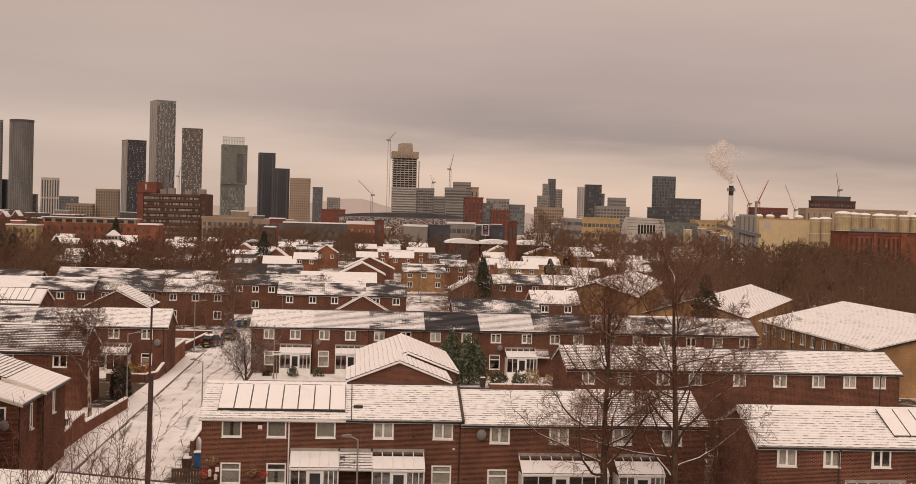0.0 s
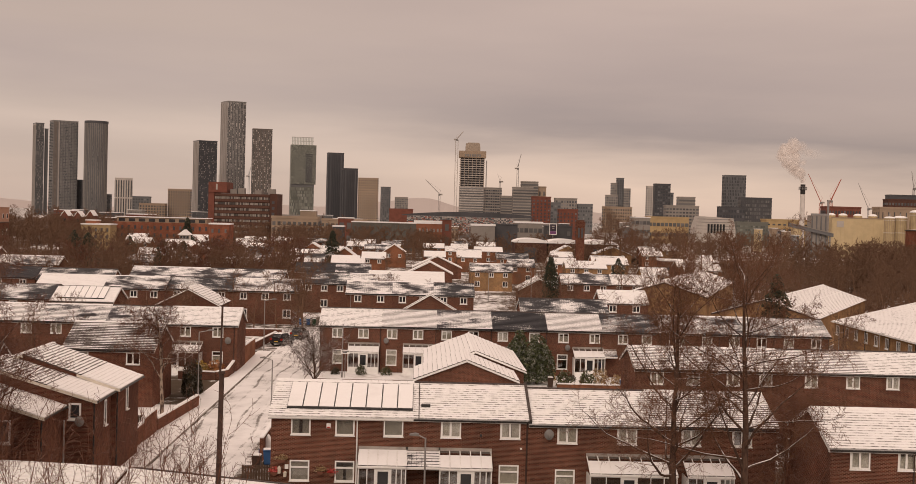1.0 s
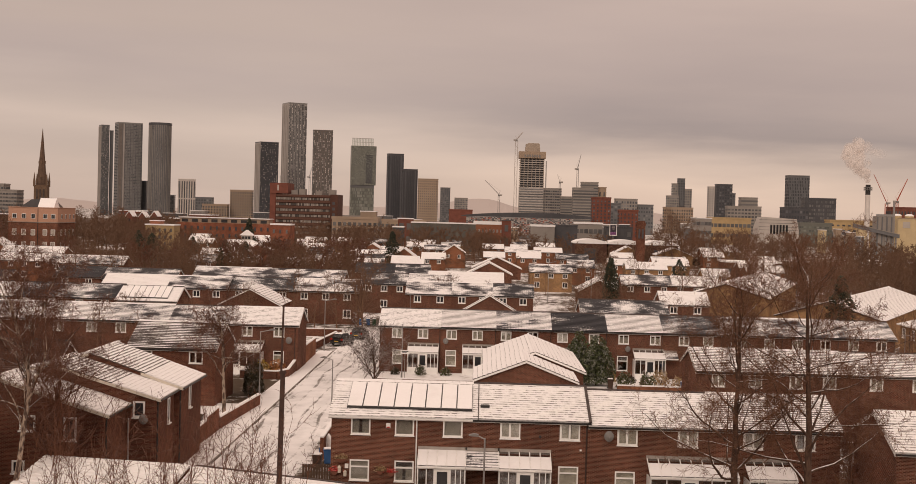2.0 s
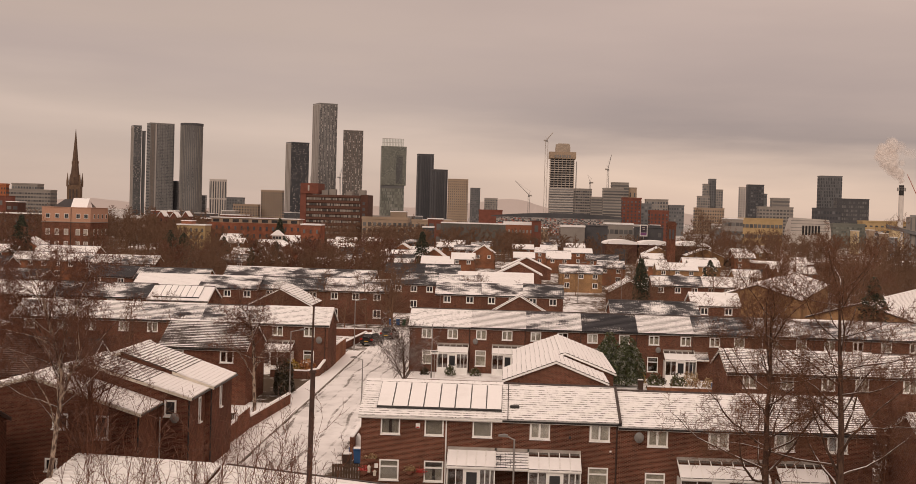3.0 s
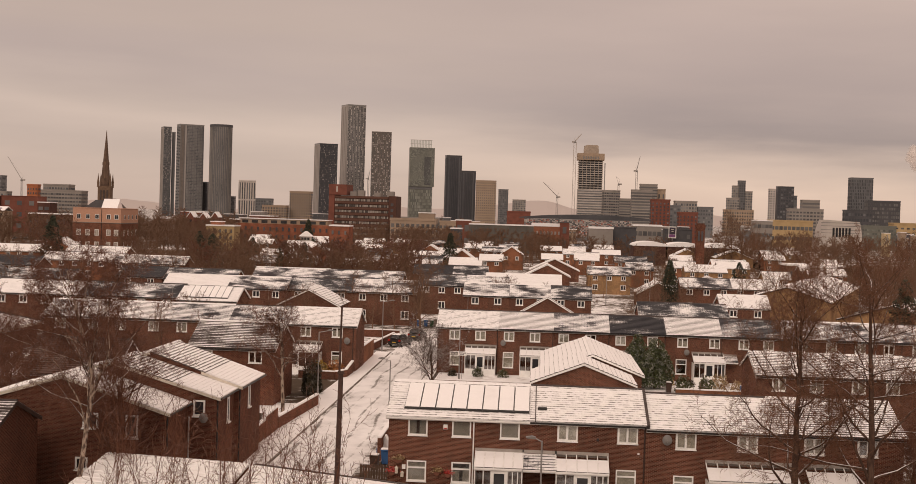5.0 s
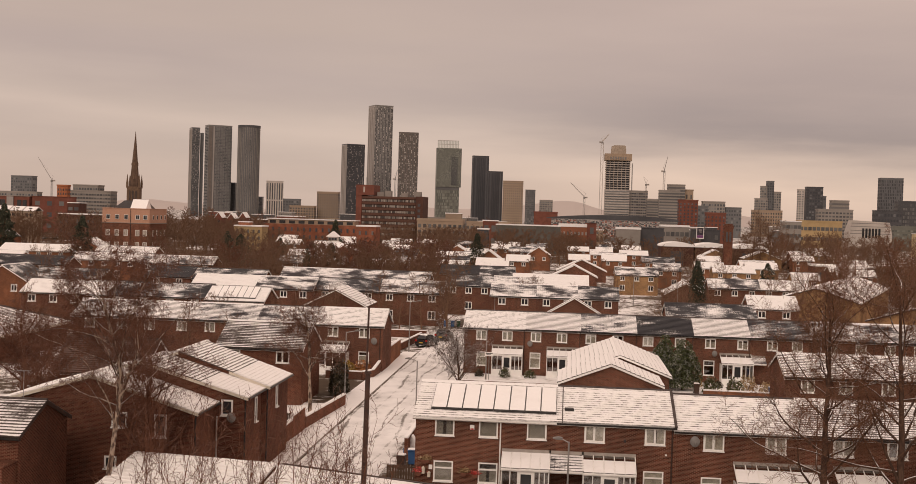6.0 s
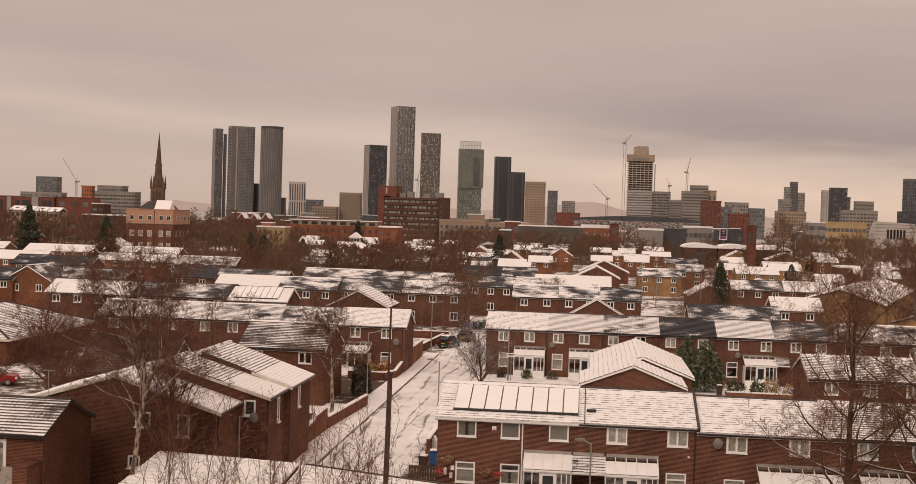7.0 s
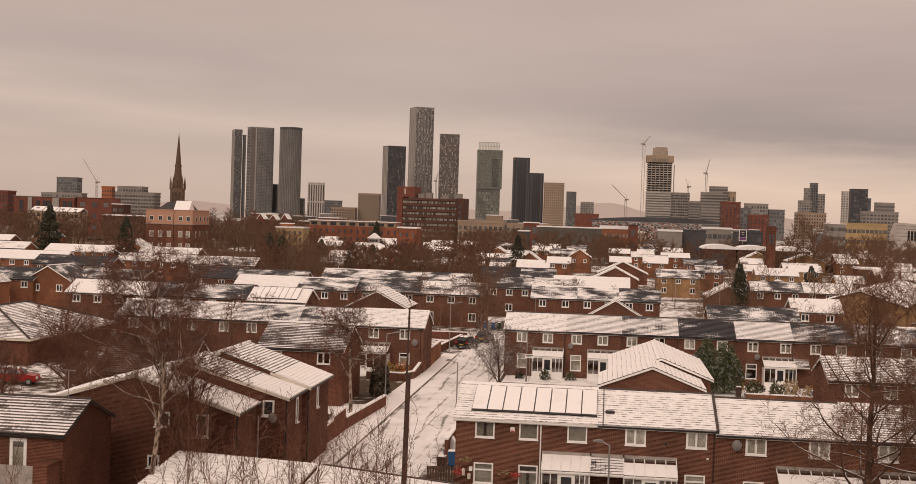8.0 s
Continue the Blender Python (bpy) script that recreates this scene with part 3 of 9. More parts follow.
    prism(bm, [(-over - 0.10, fz + 0.03), (-over - 0.09, fz - 0.04), (-over - 0.05, fz - 0.07), (-over - 0.01, fz - 0.04), (-over + 0.018, fz + 0.03)], "x", rx0, rx1)
    part("gutter", bm, gutter or BLACK_PLASTIC, hs)
    for side in (0, 1):
        if ends[side]:
            a = rx0 if side == 0 else rx1 - 0.03
            bm = bmesh.new()
            for lo, hi in (((-over, fz + 0.03), (ry, eave + rise + 0.03)), ((depth + over, eave - over * k2 + 0.03), (ry, eave + rise + 0.03))):
                prism(bm, [lo, hi, (hi[0], hi[1] - 0.18), (lo[0], lo[1] - 0.16)], "x", a, a + 0.03)
            part("bargeboard", bm, fascia or UPVC, hs)
    if verge:
        bm = bmesh.new()
        prism(bm, [(-over, fz + 0.12), (ry, eave + rise + 0.12), (ry, eave + rise + 0.26), (-over, fz + 0.26)], "x", rx0 - 0.06, rx0 + 0.16)
        part("verge_cap", bm, TILE_EDGE, hs)
    for px, pm in pipes:
        bm = bmesh.new()
        tube(bm, (px - x0, -0.06, 0.0), (px - x0, -0.06, eave - 0.35), 0.042, sides=8)
        tube(bm, (px - x0, -0.06, eave - 0.35), (px - x0, -over - 0.03, fz - 0.03), 0.042, sides=8)
        part("downpipe", bm, pm, hs)
    for i, a in enumerate(wins):
        o = dict(a[4]) if len(a) > 4 else {}
        window(hs, a[0] - x0, a[1], a[2], a[3], -0.035, near=near, rng=rng, **o)
    return hs


def gable_house(x, y, w, depth, eave, rise, roof="high", wall=BRICK, rz=0.0, wins=(), near=False, label="", group="", over=0.25, seed=0, name="house", category="house", fascia=None):
    """A house whose gable faces the viewer: (x, y) is the middle of the gable's foot."""
    rng = random.Random(seed + int(x * 11) + int(y * 5))
    hs = thing(name, label or "brick house with a snowy roof and a gable front", category, group, at=(x, y, 0), rz=rz)
    hw = w / 2
    FOOT.append((x - hw - 1, x + hw + 1, y - 1.5, y + depth + 1.5))
    bm = bmesh.new()
    prism(bm, [(-hw, 0), (hw, 0), (hw, eave), (0, eave + rise), (-hw, eave)], "y", 0, 0.25)
    part("wall", bm, wall, hs)
    bm = bmesh.new()
    prism(bm, [(-hw, 0), (hw, 0), (hw, eave), (0, eave + rise), (-hw, eave)], "y", depth - 0.25, depth)
    part("wall", bm, wall, hs)
    for s in (-1, 1):
        a, b = sorted((s * hw, s * (hw - 0.25)))
        part("wall", boxes((a, b, 0.252, depth - 0.252, 0, eave)), wall, hs)
    k = rise / hw
    for s in (-1, 1):
        bm = slope(-over, depth + over, (-hw - over, eave - over * k + 0.06), (0, eave + rise + 0.06), rng, course=0.46 if roof == "rib" else 0.28)
        r = Matrix.Rotation(radians(-90 if s < 0 else 90), 4, "Z")
        bmesh.ops.transform(bm, matrix=r if s > 0 else r, verts=bm.verts)
        if s < 0:
            # the slope lies in x to y; turned so that it climbs from the left
            bmesh.ops.transform(bm, matrix=Matrix.Translation((0, depth, 0)), verts=bm.verts)
        part("roof", bm, ROOFS[roof], hs, uv=False)
    bm = bmesh.new()
    for s in (-1, 1):
        prism(bm, [(s * (hw + over), eave - over * k + 0.02), (0, eave + rise + 0.02), (0, eave + rise - 0.17), (s * (hw + over), eave - over * k - 0.15)], "y", -over - 0.02, -over + 0.02)
    part("bargeboard", bm, fascia or UPVC, hs)
    bm = bmesh.new()
    n = max(1, round(depth / 0.45))
    for i in range(n):
        a, b = -over + (depth + 2 * over) * i / n, -over + (depth + 2 * over) * (i + 1) / n - 0.012
        zz = eave + rise + 0.03
        prism(bm, [(-0.14, zz), (0.14, zz), (0.08, zz + 0.09), (0, zz + 0.12), (-0.08, zz + 0.09)], "y", a, b)
    part("ridge_tiles", bm, SNOW, hs)
    for a in wins:
        o = dict(a[4]) if len(a) > 4 else {}
        window(hs, a[0], a[1], a[2], a[3], -0.06, near=False, **o)
    return hs


# ---------------------------------------------------------------- trees
def unit(v):
    return v / (np.linalg.norm(v, axis=-1, keepdims=True) + 1e-9)


def grow(seed, starts, ways, lengths, radii, spec):
    """A tree or thicket, level by level: for each level the points (branches, nodes, 3) and radii (branches, nodes)."""
    rg = np.random.RandomState(seed)
    p, d = np.array(starts, float), unit(np.array(ways, float))
    ln, r = np.array(lengths, float), np.array(radii, float)
    out = []
    last = len(spec["segs"]) - 1
    for level in range(last + 1):
        n = spec["segs"][level]
        pts, rad = [p], [r]
        for i in range(n):
            d = d + rg.normal(size=d.shape) * spec["wob"][level]
            d[:, 2] += spec["up"][level]
            d = unit(d)
            pts.append(pts[-1] + d * (ln / n)[:, None])
            rad.append(r * (1 + (spec["taper"][level] - 1) * (i + 1) / n))
        P, R = np.stack(pts, 1), np.stack(rad, 1)
        out.append((P, R))
        if level == last:
            break
        kids, m, lo = spec["kids"][level], len(p), spec["from"][level]
        k = np.tile(np.arange(kids), m)
        b = np.repeat(np.arange(m), kids)
        f = lo + (1 - lo) * (k + rg.random_sample(m * kids)) / kids
        j = np.minimum(n - 1, (f * n).astype(int))
        ax = P[b, j + 1] - P[b, j]
        q = P[b, j] + ax * (f * n - j)[:, None]
        ax = unit(ax)
        az = rg.random_sample(m * kids) * math.tau if level else k * 2.4 + rg.uniform(-0.5, 0.5, m * kids)
        side = unit(np.cross(ax, np.stack([np.cos(az), np.sin(az), np.full_like(az, 0.13)], 1)))
        sp = np.radians(rg.normal(spec["angle"][level], spec["spread"][level] if "spread" in spec else 9, m * kids))[:, None]
        d = ax * np.cos(sp) + side * np.sin(sp)
        r = np.maximum(spec["min"], R[b, j] * spec["thin"][level] * rg.uniform(0.8, 1.15, m * kids))
        ln = ln[b] * spec["len"][level] * (1 - spec["short"][level] * f) * rg.uniform(0.7, 1.2, m * kids)
        p = q
    return out


def branch_arrays(levels, sides):
    """Tubes round the branches: vertices and quads."""
    vs, fs, base = [], [], 0
    for (P, R), k in zip(levels, sides):
        m, n = R.shape
        t = np.empty_like(P)
        t[:, 1:-1] = P[:, 2:] - P[:, :-2]
        t[:, 0], t[:, -1] = P[:, 1] - P[:, 0], P[:, -1] - P[:, -2]
        t = unit(t)
        ref = np.where(np.abs(t[..., 2:]) > 0.9, np.array([0.31, 0.87, 0.1]), np.array([0, 0, 1.0]))
        u = unit(np.cross(t, ref))
        v = np.cross(t, u)
        a = np.arange(k) * math.tau / k
        ring = P[:, :, None] + R[:, :, None, None] * (np.cos(a)[:, None] * u[:, :, None] + np.sin(a)[:, None] * v[:, :, None])
        vs.append(ring.reshape(-1, 3))
        i0 = base + (np.arange(m)[:, None, None] * n + np.arange(n - 1)[None, :, None]) * k
        s0, s1 = np.arange(k), (np.arange(k) + 1) % k
        q = np.stack([i0 + s0, i0 + s1, i0 + k + s1, i0 + k + s0], -1)
        fs.append(q.reshape(-1, 4))
        base += m * n * k
    return np.concatenate(vs), np.concatenate(fs)


def quad_mesh(name, v, f):
    me = bpy.data.meshes.new(name)
    me.vertices.add(len(v))
    me.vertices.foreach_set("co", v.ravel())
    me.loops.add(len(f) * 4)
    me.loops.foreach_set("vertex_index", f.ravel().astype(np.int32))
    me.polygons.add(len(f))
    me.polygons.foreach_set("loop_start", np.arange(0, len(f) * 4, 4, dtype=np.int32))
    me.update(calc_edges=True)
    me.shade_smooth()
    return me


def branch_mesh(name, levels, sides):
    return quad_mesh(name, *branch_arrays(levels, sides))


BIG = dict(segs=(10, 9, 5, 3, 2), taper=(0.42, 0.16, 0.25, 0.4, 0.6), wob=(0.05, 0.13, 0.17, 0.2, 0.22), up=(0.02, 0.055, 0.03, 0.0, -0.02), kids=(24, 13, 9, 6), angle=(54, 44, 45, 45), spread=(15, 12, 12, 12),
           short=(0.35, 0.45, 0.4, 0.3), len=(0.56, 0.42, 0.45, 0.5), thin=(0.40, 0.40, 0.5, 0.6), min=0.0095, **{"from": (0.30, 0.15, 0.15, 0.1)})
SMALL = dict(segs=(6, 4, 2, 1), taper=(0.2, 0.25, 0.3, 0.6), wob=(0.06, 0.14, 0.18, 0.2), up=(0.02, 0.07, 0.03, 0.0), kids=(14, 7, 6), angle=(48, 42, 42), short=(0.55, 0.45, 0.3),
             len=(0.50, 0.5, 0.5), thin=(0.45, 0.5, 0.5), min=0.021, **{"from": (0.18, 0.12, 0.1)})
BIRCH_SPEC = dict(BIG, kids=(18, 12, 9, 6), angle=(40, 44, 48, 50), up=(0.0, 0.03, -0.03, -0.10, -0.14), len=(0.62, 0.42, 0.45, 0.55), **{"from": (0.34, 0.2, 0.15, 0.1)})


def tree(name, label, x, y, h, r, spec, seed, mats, lean=(0, 0, 1), group="", z=0.0, split=2, bend=None):
    """A bare tree: one part for the trunk and its limbs, one for the crown of twigs."""
    out = grow(seed, [(0, 0, -0.1)], [lean], [h], [r], spec)
    if bend:
        for P, _ in out:
            P[..., 0] += np.interp(P[..., 2], bend[0], bend[1])
    tr = thing(name, label, "tree", group, at=(x, y, z))
    part_of_mesh("trunk", branch_mesh("trunk", out[:split], (8, 6)), mats[0], tr)
    part_of_mesh("crown", branch_mesh("crown", out[split:], (6, 4, 3, 3) if split == 1 else (3, 3, 3)), mats[1], tr)
    return tr


def conifer(name, label, x, y, h, r, seed, mat=None, group="", narrow=False, n=2600, bottom=0.06):
    """An evergreen: a trunk and many small drooping sprays."""
    rng = random.Random(seed)
    tr = thing(name, label, "tree", group, at=(x, y, 0))
    part("trunk", tube(bmesh.new(), (0, 0, -0.1), (0, 0, h * 0.95), h * 0.02, 0.02, 8), BARK, tr)
    verts, faces = [], []
    for i in range(n):
        f = rng.random() ** 0.75
        z = h * (1 - f * (1 - bottom))
        env = (f ** 0.8) * r * (1.0 + 0.22 * math.sin(z * 2.1 + seed) + 0.12 * math.sin(z * 5.3)) if not narrow else r * min(1.0, f * 2.2 + 0.08) * (1 - 0.35 * max(0, f - 0.75) * 4 * 0.5)
        az = rng.random() * math.tau
        env *= 0.85 + 0.25 * math.sin(az * 3 + seed) * 0.6
        q = env * (0.45 + 0.55 * math.sqrt(rng.random()))
        ca, sa = math.cos(az), math.sin(az)
        s = h * rng.uniform(0.014, 0.032)
        dz = -s * rng.uniform(0.1, 0.8)
        b = len(verts)
        c = (q * ca, q * sa, z)
        verts.extend([(c[0] - sa * s * 0.5, c[1] + ca * s * 0.5, c[2]), (c[0] + sa * s * 0.5, c[1] - ca * s * 0.5, c[2]),
                      (c[0] + ca * s * 1.2 + sa * s * 0.25, c[1] + sa * s * 1.2 - ca * s * 0.25, c[2] + dz), (c[0] + ca * s * 1.3 - sa * s * 0.25, c[1] + sa * s * 1.3 + ca * s * 0.25, c[2] + dz * 1.1),
                      (c[0] + ca * s * 0.5, c[1] + sa * s * 0.5, c[2] + s * 0.28)])
        faces.extend([(b, b + 1, b + 4), (b + 1, b + 2, b + 4), (b + 2, b + 3, b + 4), (b + 3, b, b + 4), (b + 1, b, b + 3, b + 2)])
    part_of_mesh("crown", raw_mesh("crown", verts, faces), mat or CONIFER, tr)
    return tr


def shrub(name, label, x, y, w, d, h, seed, mat, n=500, group="", z=0.0):
    """A low leafy bush: short stems and many small leaves with an uneven outline."""
    rng = random.Random(seed)
    tr = thing(name, label, "shrub", group, at=(x, y, z))
    bm = bmesh.new()
    for _ in range(5):
        tube(bm, (rng.uniform(-0.1, 0.1), rng.uniform(-0.1, 0.1), -0.05), (rng.uniform(-w, w) * 0.3, rng.uniform(-d, d) * 0.3, h * 0.7), 0.025, 0.01, 5)
    part("stems", bm, BARK, tr)
    verts, faces = [], []
    for _ in range(n):
        a, e = rng.random() * math.tau, math.asin(rng.random())
        q = (0.6 + 0.4 * math.sqrt(rng.random())) * (1 + 0.2 * math.sin(a * 3 + seed) + 0.15 * math.sin(a * 5 + e * 6))
        c = Vector((w / 2 * q * math.cos(a) * math.cos(e), d / 2 * q * math.sin(a) * math.cos(e), h * (0.08 + 0.92 * min(1.1, q) * math.sin(e))))
        s = rng.uniform(0.05, 0.12) * min(max(1.0, h), 1.6)
        u = Vector((rng.gauss(0, 1), rng.gauss(0, 1), rng.gauss(0, 1))).normalized()
        v = u.cross(Vector((rng.gauss(0, 1), rng.gauss(0, 1), rng.gauss(0, 1)))).normalized()
        b = len(verts)
        verts.extend([tuple(c + u * s), tuple(c + v * s * 0.5), tuple(c - u * s), tuple(c - v * s * 0.5)])
        faces.append((b, b + 1, b + 2, b + 3))
    part_of_mesh("leaves", raw_mesh("leaves", verts, faces), mat, tr)
    return tr

# ---------------------------------------------------------------- ground, lane
def ground_sheet():
    bm = bmesh.new()
    bmesh.ops.create_grid(bm, x_segments=8, y_segments=8, size=4900)
    ob = part("ground", bm, GROUND, None)
    tagged(ob, "thin patchy snow over winter grass and earth", "ground", kind="structure")


ground_sheet()


def strip(name, pts, label, category, mat, z, kind="structure"):
    bm = bmesh.new()
    prism(bm, pts, "z", z - 0.12, z)
    tagged(part(name, bm, mat, None), label, category, kind=kind)


strip("road", [(-17.7, 40), (-11.6, 40), (-11.6, 118), (-11.4, 170), (-17.4, 170), (-17.5, 118)], "narrow lane under driven snow with tyre tracks", "road", ROAD, 0.03)
strip("road", [(-60, 171), (40, 171), (40, 177), (-60, 177)], "snowy side street behind the terraces", "road", ROAD, 0.032)
strip("pavement", [(-20.4, 74), (-17.80, 74), (-17.60, 150), (-19.3, 150)], "snow-covered pavement beside the lane", "pavement", SNOW, 0.12)
strip("pavement", [(-11.5, 92), (-10.4, 92), (-10.7, 165), (-11.3, 165)], "snow-covered pavement beside the lane", "pavement", SNOW, 0.12)
for a, b in (((-17.88, 74), (-17.68, 150)),):
    bm = bmesh.new()
    n = 80
    for i in range(n):
        y0, y1 = a[1] + (b[1] - a[1]) * i / n, a[1] + (b[1] - a[1]) * (i + 1) / n - 0.02
        x = a[0] + (b[0] - a[0]) * i / n
        box(bm, x + 0.08, x + 0.14, y0, y1, -0.05, 0.105)
    tagged(part("kerb", bm, CONCRETE, None), "row of grey concrete kerb stones along the lane", "kerb", kind="structure")

strip("front_garden", [(-24.5, 87.0), (-19.95, 87.0), (-19.1, 108.0), (-24.5, 108.0)], "snow-covered front garden behind the low wall", "garden", SNOW, 0.05)
strip("front_garden", [(-10.2, 122.6), (22.0, 122.2), (22.0, 133.0), (-10.2, 133.0)], "snow-dusted front gardens of the middle terrace", "garden", GARDEN, 0.05)
W2 = dict(lights=2)
LEADED = dict(lights=1, leaded=True)
# ---------------------------------------------------------------- front terrace
EV, RS, DP = 5.06, 1.44, 8.2
house(-8.6, -0.1, 73.8, DP, EV, RS, [(-7.42, 3.88, 1.17, 1.08, LEADED), (-4.77, 3.88, 1.15, 1.08, LEADED), (-1.88, 3.88, 1.18, 1.08, LEADED),
      (-7.45, 1.1, 1.18, 1.25, dict(lights=1, leaded=True, transom=True)), (-4.75, 1.1, 1.17, 1.25, dict(lights=1, leaded=True, transom=True))],
      "full", ends=(True, False), label="red-brick end terrace house with leaded windows and snowy roof", gutter=UPVC, pipes=[(-3.46, UPVC)], seed=1)
house(-0.1, 7.0, 73.8, DP, EV, RS, [(1.55, 3.88, 1.22, 1.08, W2), (5.13, 3.88, 1.22, 1.08, W2), (5.10, 1.1, 1.2, 1.2, dict(lights=1, transom=True))],
      "full", label="red-brick terraced house with white casement windows, deep snow on roof", pipes=[(6.75, BROWN_PLASTIC)], seed=2)
house(7.0, 14.5, 73.8, DP, EV - 0.2, RS, [(8.58, 3.68, 1.22, 1.08, W2), (12.2, 3.68, 1.22, 1.08, W2), (8.5, 0.9, 1.2, 1.2, dict(lights=1, transom=True))],
      "full", ends=(True, False), verge=True, label="red-brick terraced house with white casement windows, deep snow on roof", seed=3)
house(14.5, 21.9, 73.8, DP, EV - 0.2, RS, [(16.1, 3.68, 1.22, 1.08, W2), (19.2, 3.68, 1.22, 1.08, W2)],
      "high", ends=(False, True), label="red-brick end terrace house, snow sliding off its roof", seed=4)


def roof_verge(x, w, z):
    """A dark mortared verge that runs up a front slope."""
    bm = bmesh.new()
    k = RS / (DP / 2)
    prism(bm, [(73.45, z - 0.35 * k + 0.04), (73.8 + DP / 2, z + RS + 0.04), (73.8 + DP / 2, z + RS + 0.12), (73.45, z - 0.35 * k + 0.12)], "x", x - w / 2, x + w / 2)
    return tagged(part("verge", bm, TILE_EDGE, None), "dark tiled verge between two roofs", "roof edge", kind="structure")


roof_verge(6.93, 0.17, EV + 0.04)
roof_verge(0.22, 0.05, EV + 0.05)


def solar_array(x0, x1, y0, z0, y1, z1, n, label):
    """Panels on a slope, from the foot (y0, z0) to the head (y1, z1), under snow."""
    ob = thing("solar_array", label, "solar panels", at=(x0, y0, z0))
    ln = math.hypot(y1 - y0, z1 - z0)
    ang = math.degrees(math.atan2(z1 - z0, y1 - y0))
    w = (x1 - x0) / n
    for i in range(n):
        bm = bmesh.new()
        box(bm, i * w + 0.015, (i + 1) * w - 0.015, 0, ln, 0.0, 0.05)
        p = part("panel", bm, BLACK_PLASTIC, ob)
        p.matrix_basis = pose(0, 0, 0, ang, 0, 0)
        part("snow_cover", bevelled(boxes((i * w + 0.034, (i + 1) * w - 0.034, ln * 0.035, ln * 0.985, 0.052, 0.085)), 0.012), SNOW, p)
    rail = part("rail", boxes((0, x1 - x0, 0.0, 0.07, -0.05, -0.002)), BLACK_PLASTIC, ob)
    rail.matrix_basis = pose(0, 0, 0, ang, 0, 0)
    return ob


K = RS / (DP / 2)
solar_array(-7.75, -0.15, 74.25, EV + 0.45 * K + 0.2, 77.35, EV + 3.55 * K + 0.2, 8, "eight solar panels under snow on the end house's roof")


def porch(x0, x1, y, z_low, z_high, out, style, door=True, label="white lean-to porch with a glazed roof"):
    """A lean-to along a front: roof on bars, glazed or tiled, with posts, door and windows below."""
    ob = thing("porch", label, "porch", "porches", at=(x0, y, 0))
    w = x1 - x0
    run, rise = out, z_high - z_low
    if style == "tiled":
        part("roof", slope(-0.05, w + 0.05, (-run, z_low), (-0.01, z_high), random.Random(int(x0 * 9))), ROOF_MID, ob, uv=False)
    else:
        n = max(3, round(w / 0.62))
        for i in range(n + 1):
            c = w * i / n
            bm = bmesh.new()
            prism(bm, [(-run, z_low), (-0.01, z_high), (-0.01, z_high + 0.07), (-run, z_low + 0.07)], "x", c - 0.025, c + 0.025)
            part("glazing_bar", bm, UPVC, ob)
        bm = bmesh.new()
        prism(bm, [(-run, z_low + 0.02), (-0.01, z_high + 0.02), (-0.01, z_high + 0.035), (-run, z_low + 0.035)], "x", 0.0, w)
        p = part("glazing", bm, POLY, ob)
        p.visible_shadow = False
        # snow lies on the lower part of the glass
        f = 0.72 if style == "glazed" else 0.97
        zt = z_low + rise * f
        for i in range(n):
            a, b = w * i / n + 0.03, w * (i + 1) / n - 0.03
            bm = bmesh.new()
            prism(bm, [(-run + 0.01, z_low + 0.045), (-run * (1 - f), zt + 0.045), (-run * (1 - f), zt + 0.06), (-run + 0.01, z_low + 0.075)], "x", a, b)
            part("snow_cover", bm, SNOW, ob)
    part("beam", boxes((0, w, -run - 0.03, -run + 0.07, z_low - 0.16, z_low - 0.002)), UPVC, ob)
    part("gutter", boxes((-0.02, w + 0.02, -run - 0.12, -run - 0.032, z_low - 0.09, z_low - 0.01)), UPVC, ob)
    part("flashing", boxes((-0.05, w + 0.05, -0.05, -0.003, z_high + 0.03, z_high + 0.22)), CONCRETE, ob)
    if door:
        zt = z_low - 0.165
        dx = w * 0.36
        for r in ((0, dx - 0.06), (dx + 0.96, w)):
            part("sill_wall", boxes((*r, -run, -run + 0.1, 0, 0.75)), UPVC, ob)
        xs = [0.0, dx * 0.5, dx - 0.06, dx + 0.90, dx + 0.90 + (w - dx - 0.9) * 0.33, dx + 0.90 + (w - dx - 0.9) * 0.66, w - 0.06]
        for c in xs:
            part("post", boxes((c, c + 0.06, -run + 0.01, -run + 0.09, 0.752 if abs(c - dx + 0.06) > 0.01 and abs(c - dx - 0.9) > 0.01 else 0.0, zt)), UPVC, ob)
        for r in ((0.06, dx - 0.07), (dx + 0.97, w - 0.06)):
            g = part("pane", boxes((*r, -run + 0.045, -run + 0.055, 0.755, zt)), GLASS, ob)
            g.visible_shadow = False
        bm = boxes((dx, dx + 0.9, -run + 0.02, -run + 0.07, 0.02, zt))
        d = part("door", bm, UPVC, ob)
        part("door_pane", boxes((dx + 0.14, dx + 0.76, -run + 0.008, -run + 0.018, 0.95, zt - 0.15)), FAR_GLASS, d)
        part("door_handle", boxes((dx + 0.80, dx + 0.85, -run - 0.03, -run + 0.018, 1.0, 1.16)), STEEL, d)
        for s in (0.0, w - 0.08):
            part("side_wall", boxes((s, s + 0.08, -run + 0.102, -0.01, 0, z_low - 0.2)), UPVC, ob)
    return ob


